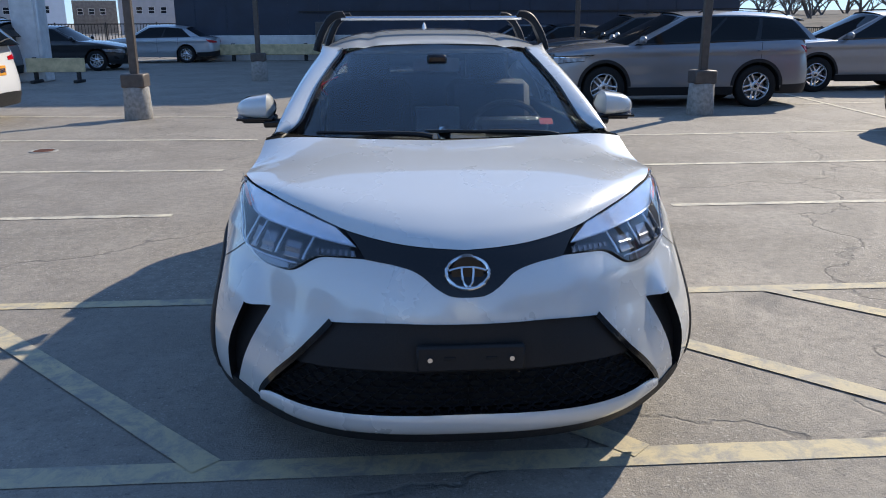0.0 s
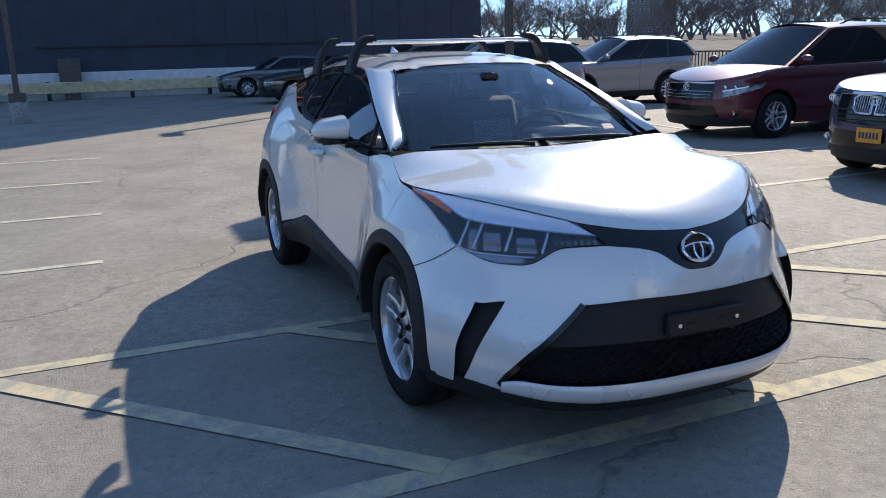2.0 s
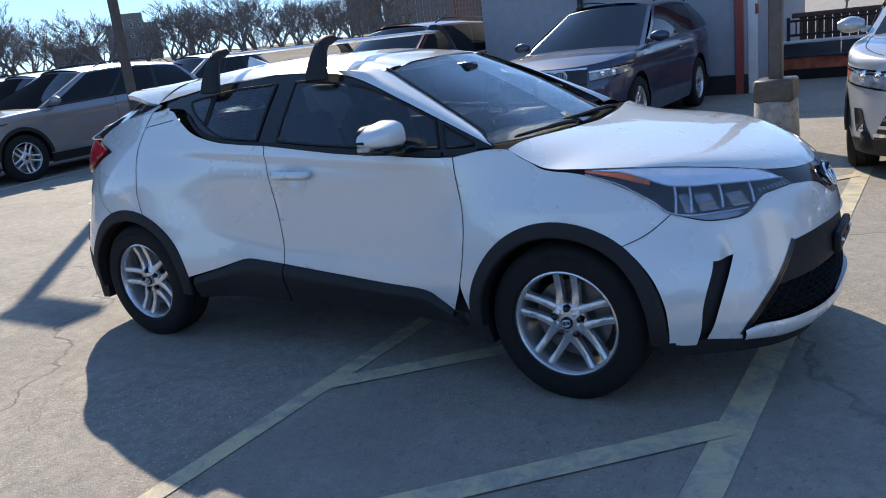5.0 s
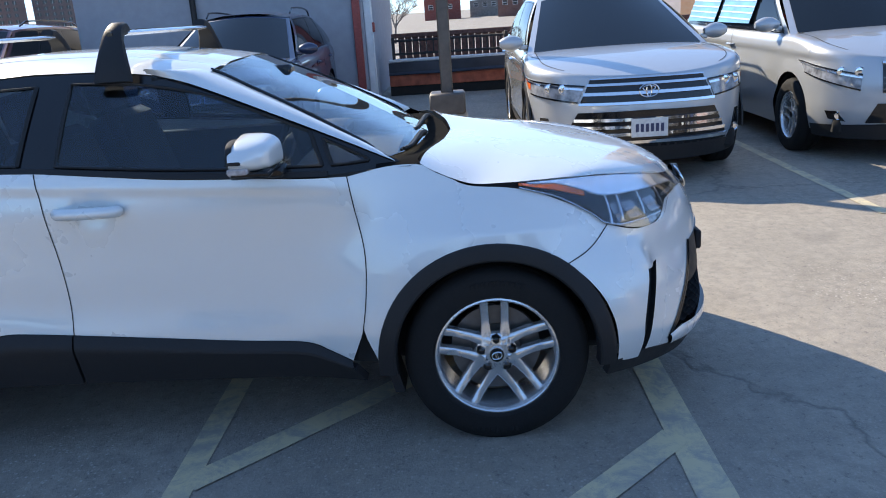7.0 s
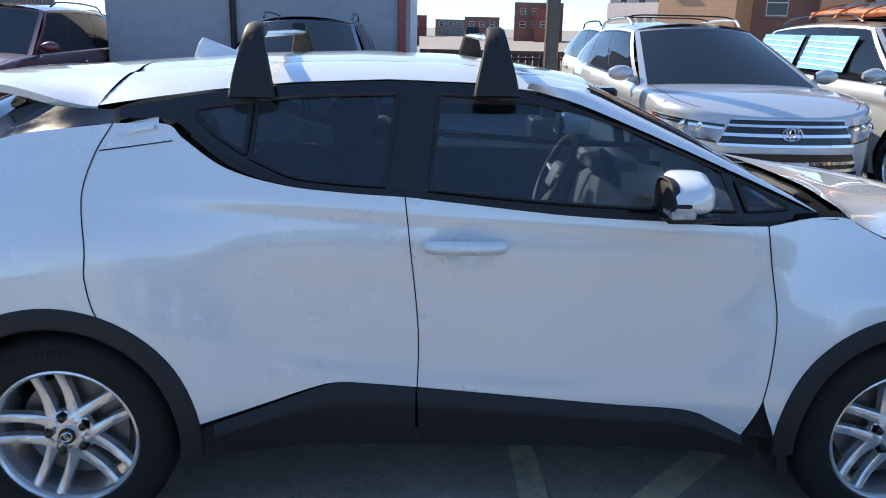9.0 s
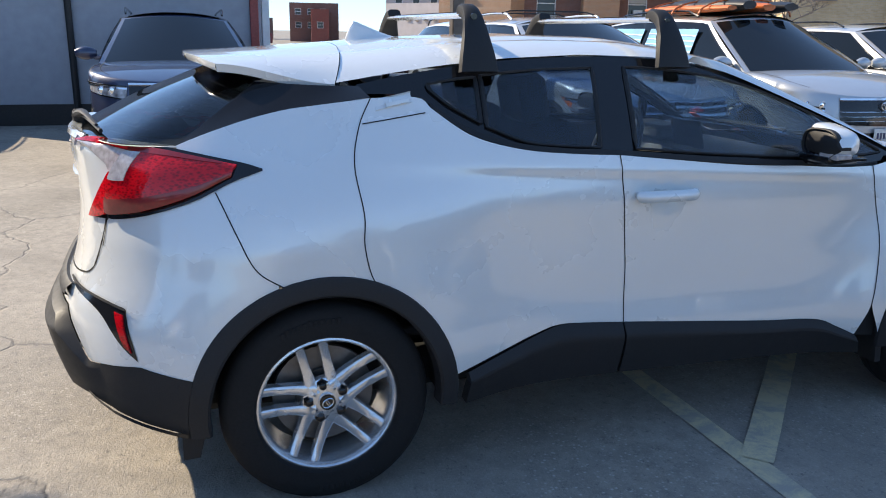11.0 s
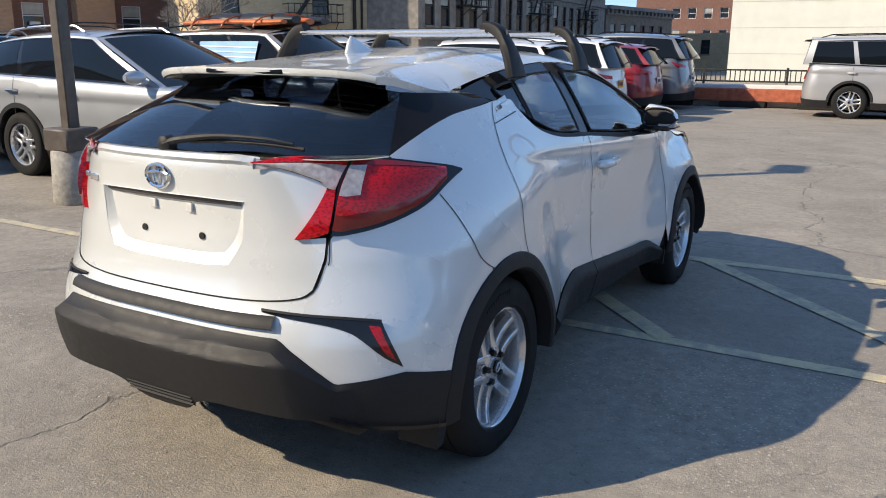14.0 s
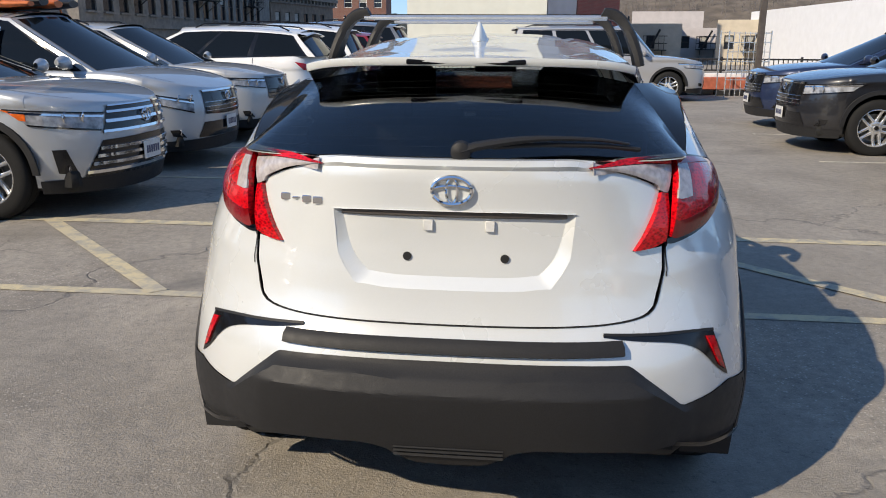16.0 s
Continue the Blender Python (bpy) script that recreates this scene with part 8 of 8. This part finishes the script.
# orange and brown brick apartment house
a, b, c, d = bearing(E_S, 110.3, 58), bearing(E_S, 115.4, 55), bearing(E_S, 115.5, 56.5), bearing(E_S, 133.5, 62)
building("apartment_house", "orange brick wing with few windows", a, b, 15, B_ORANGE, [(1.2, 2.7)], [(3.9, 5.4), (7.0, 8.5), (10.1, 11.6)], back=14)
wd = (d - c).length
building("apartment_house", "brown brick apartment house with air conditioners", c, d, 16, B_BROWN, [x for k in range(7) for x in ((1.6 + 3.1 * k, 2.9 + 3.1 * k),) if x[1] < wd - 0.4], [(2.7, 4.3), (5.7, 7.3), (8.7, 10.3), (11.7, 13.3)], back=12, ac=0.45, seed=5)
for k in (0.30, 0.62):
    q = c.lerp(d, k)
    solid("brick_bay", Geo().box((0, -0.5, 8), (2.4, 1.2, 16)), B_ORANGE, "orange brick bay of the apartment house", "building").matrix_world = Matrix.Translation(q) @ Matrix.Rotation(math.atan2((d - c).y, (d - c).x), 4, "Z")
a, b = bearing(E_S, 105.8, 90), bearing(E_S, 110.0, 90)
building("low_block", "grey block with small windows", a, b, 6.0, M_PALEGREY, spans(1.0, 3, 1.9, 0.8), [(1.8, 2.9), (3.9, 5.0)], sill=False, panes=False)
# yellow-tan house with its fire escape
a, b = bearing(E_S, 133.7, 46), bearing(E_S, 148.2, 50)
tan = building("tan_house", "yellow-tan brick house with iron fire escape", a, b, 14, B_TAN, [(1.2, 2.2), (6.3, 7.3)], [(3.4, 5.0), (6.5, 8.1), (9.6, 11.2)], back=10, frame_mat=M_IRON, seed=2)
fire_escape(tan, 4.6, 3.0, 3.2, 3)
part("down_pipe", Geo().tube([(8.8, -0.1, 0), (8.8, -0.1, 14)], 0.11, 8), M_IRON, tan)
part("down_pipe", Geo().tube([(9.25, -0.1, 0), (9.25, -0.1, 14)], 0.07, 8), M_IRON, tan)
# grey ornate tenement running away from the deck
a, b = bearing(E_S, 148.4, 47), bearing(E_S, 161.0, 82)
wt = (b - a).length
n_bay = int((wt - 1.6) / 2.0)
ten = building("tenement", "soot-grey stone tenement with many tall windows", a, b, 16, M_STONE, spans(0.8, n_bay, 2.0, 1.2), [(2.9, 5.1), (6.1, 8.3), (9.3, 11.5), (12.5, 14.3)], back=10, frame_mat=M_IRON, cornice=1.4, seed=3)
for z in (2.2, 5.6, 8.8, 12.0):
    part("string_course", Geo().box((wt / 2, -0.09, z), (wt, 0.20, 0.22)), M_STONE, ten, smooth=False)
for x in (5.0, 17.0, 29.0):
    if x < wt - 4:
        fire_escape(ten, x, 4.2, 3.0, 3, 3.2)
a, b = bearing(E_S, 161.1, 84), bearing(E_S, 165.4, 98)
building("low_house", "brown low house with heavy cornice", a, b, 5.6, M_BROWNSTONE, spans(1.0, int(((b - a).length - 1.5) / 2.2), 2.2, 1.1), [(2.3, 4.2)], back=8, frame_mat=M_IRON, cornice=1.0, seed=4)
a, b = bearing(E_S, 163.0, 120), bearing(E_S, 169.2, 118)
building("brick_block", "tall red-brown brick block behind", a, b, 15, B_BROWN, [c for c in spans(0.8, 6, 2.1, 1.1) if c[1] < (b - a).length], spans(3.0, 4, 2.9, 1.4), sill=False, seed=6)
a, b = bearing(E_S, 165.5, 70), bearing(E_S, 169.6, 66)
building("tan_block", "low tan house with flat roof", a, b, 2.9, B_TAN, [(1.0, 1.9), (3.0, 3.9)], [(1.3, 2.4)], back=5, frame_mat=M_IRON)
# cream box and its neighbours
a, b = bearing(E_S, 169.3, 44), bearing(E_S, 178.9, 44)
cream = building("cream_block", "plain cream rendered windowless block", a, b, 13, M_CREAM, back=8)
for k in range(9):
    part("panel_joint", Geo().box(((b - a).length / 2, -0.004, 1.4 + 1.25 * k), ((b - a).length, 0.012, 0.02)), M_PALEGREY, cream, smooth=False)
a, b = bearing(E_S, 179.0, 44.5), bearing(E_S, 181.0, 46)
building("grey_block", "narrow pale grey end wall", a, b, 12.5, M_PALEGREY, back=7)
a, b = bearing(E_S, 181.1, 47), bearing(E_S, 184.1, 52)
building("brick_block", "dark red brick side wall", a, b, 12, B_DARKRED, back=7)
for az0, az1, dd, h, mt, seed in ((185.6, 189.6, 60, 2.7, M_TANPAINT, 1), (189.2, 192.4, 66, 2.5, M_PALEGREY, 2), (191.8, 195.6, 58, 2.9, M_TANPAINT, 3), (186.4, 191.0, 80, 4.2, M_PALEGREY, 4)):
    a, b = bearing((-0.6, 4.1), az0, dd), bearing((-0.6, 4.1), az1, dd)
    hs = building("tan_house", "low tan house with iron fire escape", a, b, h, mt, spans(0.5, int(((b - a).length - 0.6) / 1.3), 1.3, 0.6), [(1.0, 1.9)], back=6, frame_mat=M_IRON, sill=False, seed=seed)
    if h < 3:
        fire_escape(hs, 1.6, 0.9, 1.6, 1, 1.4)
a, b = bearing((-0.2, 4.1), 194.2, 60), bearing((-0.2, 4.1), 208, 34)
building("white_hall", "long white painted block wall", a, b, 3.45, M_WHITEWALL, back=10)


# bare winter trees
def bare_tree(seed, height, spread=0.9):
    rnd = random.Random(seed)
    limbs, twigs = Geo(), Geo()

    def grow(p, d, length, r, depth):
        bend = Vector((rnd.uniform(-1, 1), rnd.uniform(-1, 1), rnd.uniform(-0.3, 0.6))) * 0.16 * length
        mid_p, end = p + d * length * 0.5 + bend * 0.5, p + d * length + bend
        (limbs if depth < 3 else twigs).tube([p, mid_p, end], [r, r * 0.85, r * 0.68], 6 if depth < 2 else 3, cap=False)
        if depth == 6:
            return
        for k in range(3 if depth else 4):
            ax = Vector((rnd.uniform(-1, 1), rnd.uniform(-1, 1), rnd.uniform(-0.2, 0.5))).normalized()
            nd = (d + ax * spread * rnd.uniform(0.6, 1.1)).normalized()
            nd.z = max(nd.z, 0.02)
            start = p.lerp(end, rnd.uniform(0.55, 1.0)) if k else end
            grow(start, nd, length * rnd.uniform(0.58, 0.80), max(0.010, r * 0.58), depth + 1)

    grow(Vector((0, 0, 0)), Vector((rnd.uniform(-0.1, 0.1), rnd.uniform(-0.1, 0.1), 1)), height * 0.24, height * 0.017, 0)
    return mesh_of("trunk", limbs, M_BARK), mesh_of("crown", twigs, M_BARK, smooth=False)


TREES = [bare_tree(s, 8.0, w) for s, w in ((3, 0.9), (8, 1.05), (12, 0.8))]
rnd = random.Random(4)
for k, az in enumerate((25, 26.6, 28.4, 30.2, 32.0, 39.5, 40.8, 42.0, 43.4, 44.6, 46.0, 47.4, 48.8, 50.2, 51.4, 52.6, 53.6, 22.5, 34.6)):
    me = TREES[k % 3]
    s = rnd.uniform(1.05, 1.45)
    t = thing("tree", "bare winter tree with many fine twigs", "tree", Matrix.Translation(bearing(E_N, az + rnd.uniform(-0.5, 0.5), rnd.uniform(62, 84))) @ Matrix.Rotation(rnd.uniform(0, 6), 4, "Z") @ Matrix.Scale(s, 4), group="bare trees beyond the deck")
    part("trunk", me[0], None, t)
    part("crown", me[1], None, t)
for k in range(34):
    az = 23.5 + 0.93 * k + rnd.uniform(-0.3, 0.3)
    me = TREES[(k * 2 + k // 3) % 3]
    t = thing("tree", "bare winter tree in the grey woods beyond the deck", "tree", Matrix.Translation(bearing(E_N, az, rnd.uniform(95, 135))) @ Matrix.Rotation(rnd.uniform(0, 6), 4, "Z") @ Matrix.Scale(rnd.uniform(1.1, 1.6), 4), group="bare trees beyond the deck")
    part("trunk", me[0], None, t)
    part("crown", me[1], None, t)
for az, d, s in ((86.3, 30, 0.55), (84.6, 38, 0.6), (133.0, 40, 0.85), (87.6, 44, 0.5)):
    me = TREES[int(d) % 3]
    t = thing("tree", "small bare tree behind the fence", "tree", Matrix.Translation(bearing(E_E if az < 100 else E_S, az, d)) @ Matrix.Rotation(az, 4, "Z") @ Matrix.Scale(s, 4), group="bare trees beyond the deck")
    part("trunk", me[0], None, t)
    part("crown", me[1], None, t)
# low brown ridge under the trees beyond the deck
ridge = [[(*bearing(E_N, az, d)[:2], h + 0.25 * noise.noise(Vector((az * 0.7, d * 0.1, 2))) if h else -0.2) for az in np.linspace(15, 68, 54)] for d, h in ((36, 0), (44, 0.8), (58, 1.5), (90, 1.9), (150, 3.0), (230, 3.4))]
solid("ridge", Geo().grid(ridge), plain("brown_scrub_bank", (0.085, 0.075, 0.062), rough=0.95, vary=0.4, scale=0.6), "low brown scrub bank beyond the railing", "bank", kind="structure")
# wooded hill
hill = Geo()
rows = []
for i in range(26):
    d = 150 + 5 * i
    rows.append([(*bearing((-0.4, 4), az, d)[:2], (15.0 * math.sin(min(1, i / 14) * math.pi / 2) + 0.8 * noise.noise(Vector((az * 0.4, i * 0.3, 1)))) * (0.5 + 0.5 * min(1, (az - 178) / 10)) if i else -0.2) for az in np.linspace(178, 212, 40)])
solid("backdrop", hill.grid(rows), plain("leaf_litter_slope", (0.13, 0.105, 0.08), rough=0.95, vary=0.4, scale=0.3), "brown wooded hillside", "hill", kind="structure")
woods = Geo()
for k in range(700):
    i, az = rnd.random() * 16, rnd.uniform(179, 211)
    d = 150 + 5 * i
    p = bearing((-0.4, 4), az, d)
    p.z = 15.0 * math.sin(min(1, i / 14) * math.pi / 2) * (0.5 + 0.5 * min(1, (az - 178) / 10)) - 0.6
    h = rnd.uniform(2.5, 4.2)
    top = p + Vector((rnd.uniform(-0.4, 0.4), 0, h))
    woods.tube([p, top], [0.09, 0.02], 3, cap=False)
    for j in range(7):
        s = p.lerp(top, rnd.uniform(0.35, 0.95))
        woods.tube([s, s + Vector((rnd.uniform(-1.1, 1.1), rnd.uniform(-0.5, 0.5), rnd.uniform(0.4, 1.2)))], [0.045, 0.015], 3, cap=False)
solid("woods", woods, M_BARK, "bare winter woods on the hill", "woods", kind="stuff")
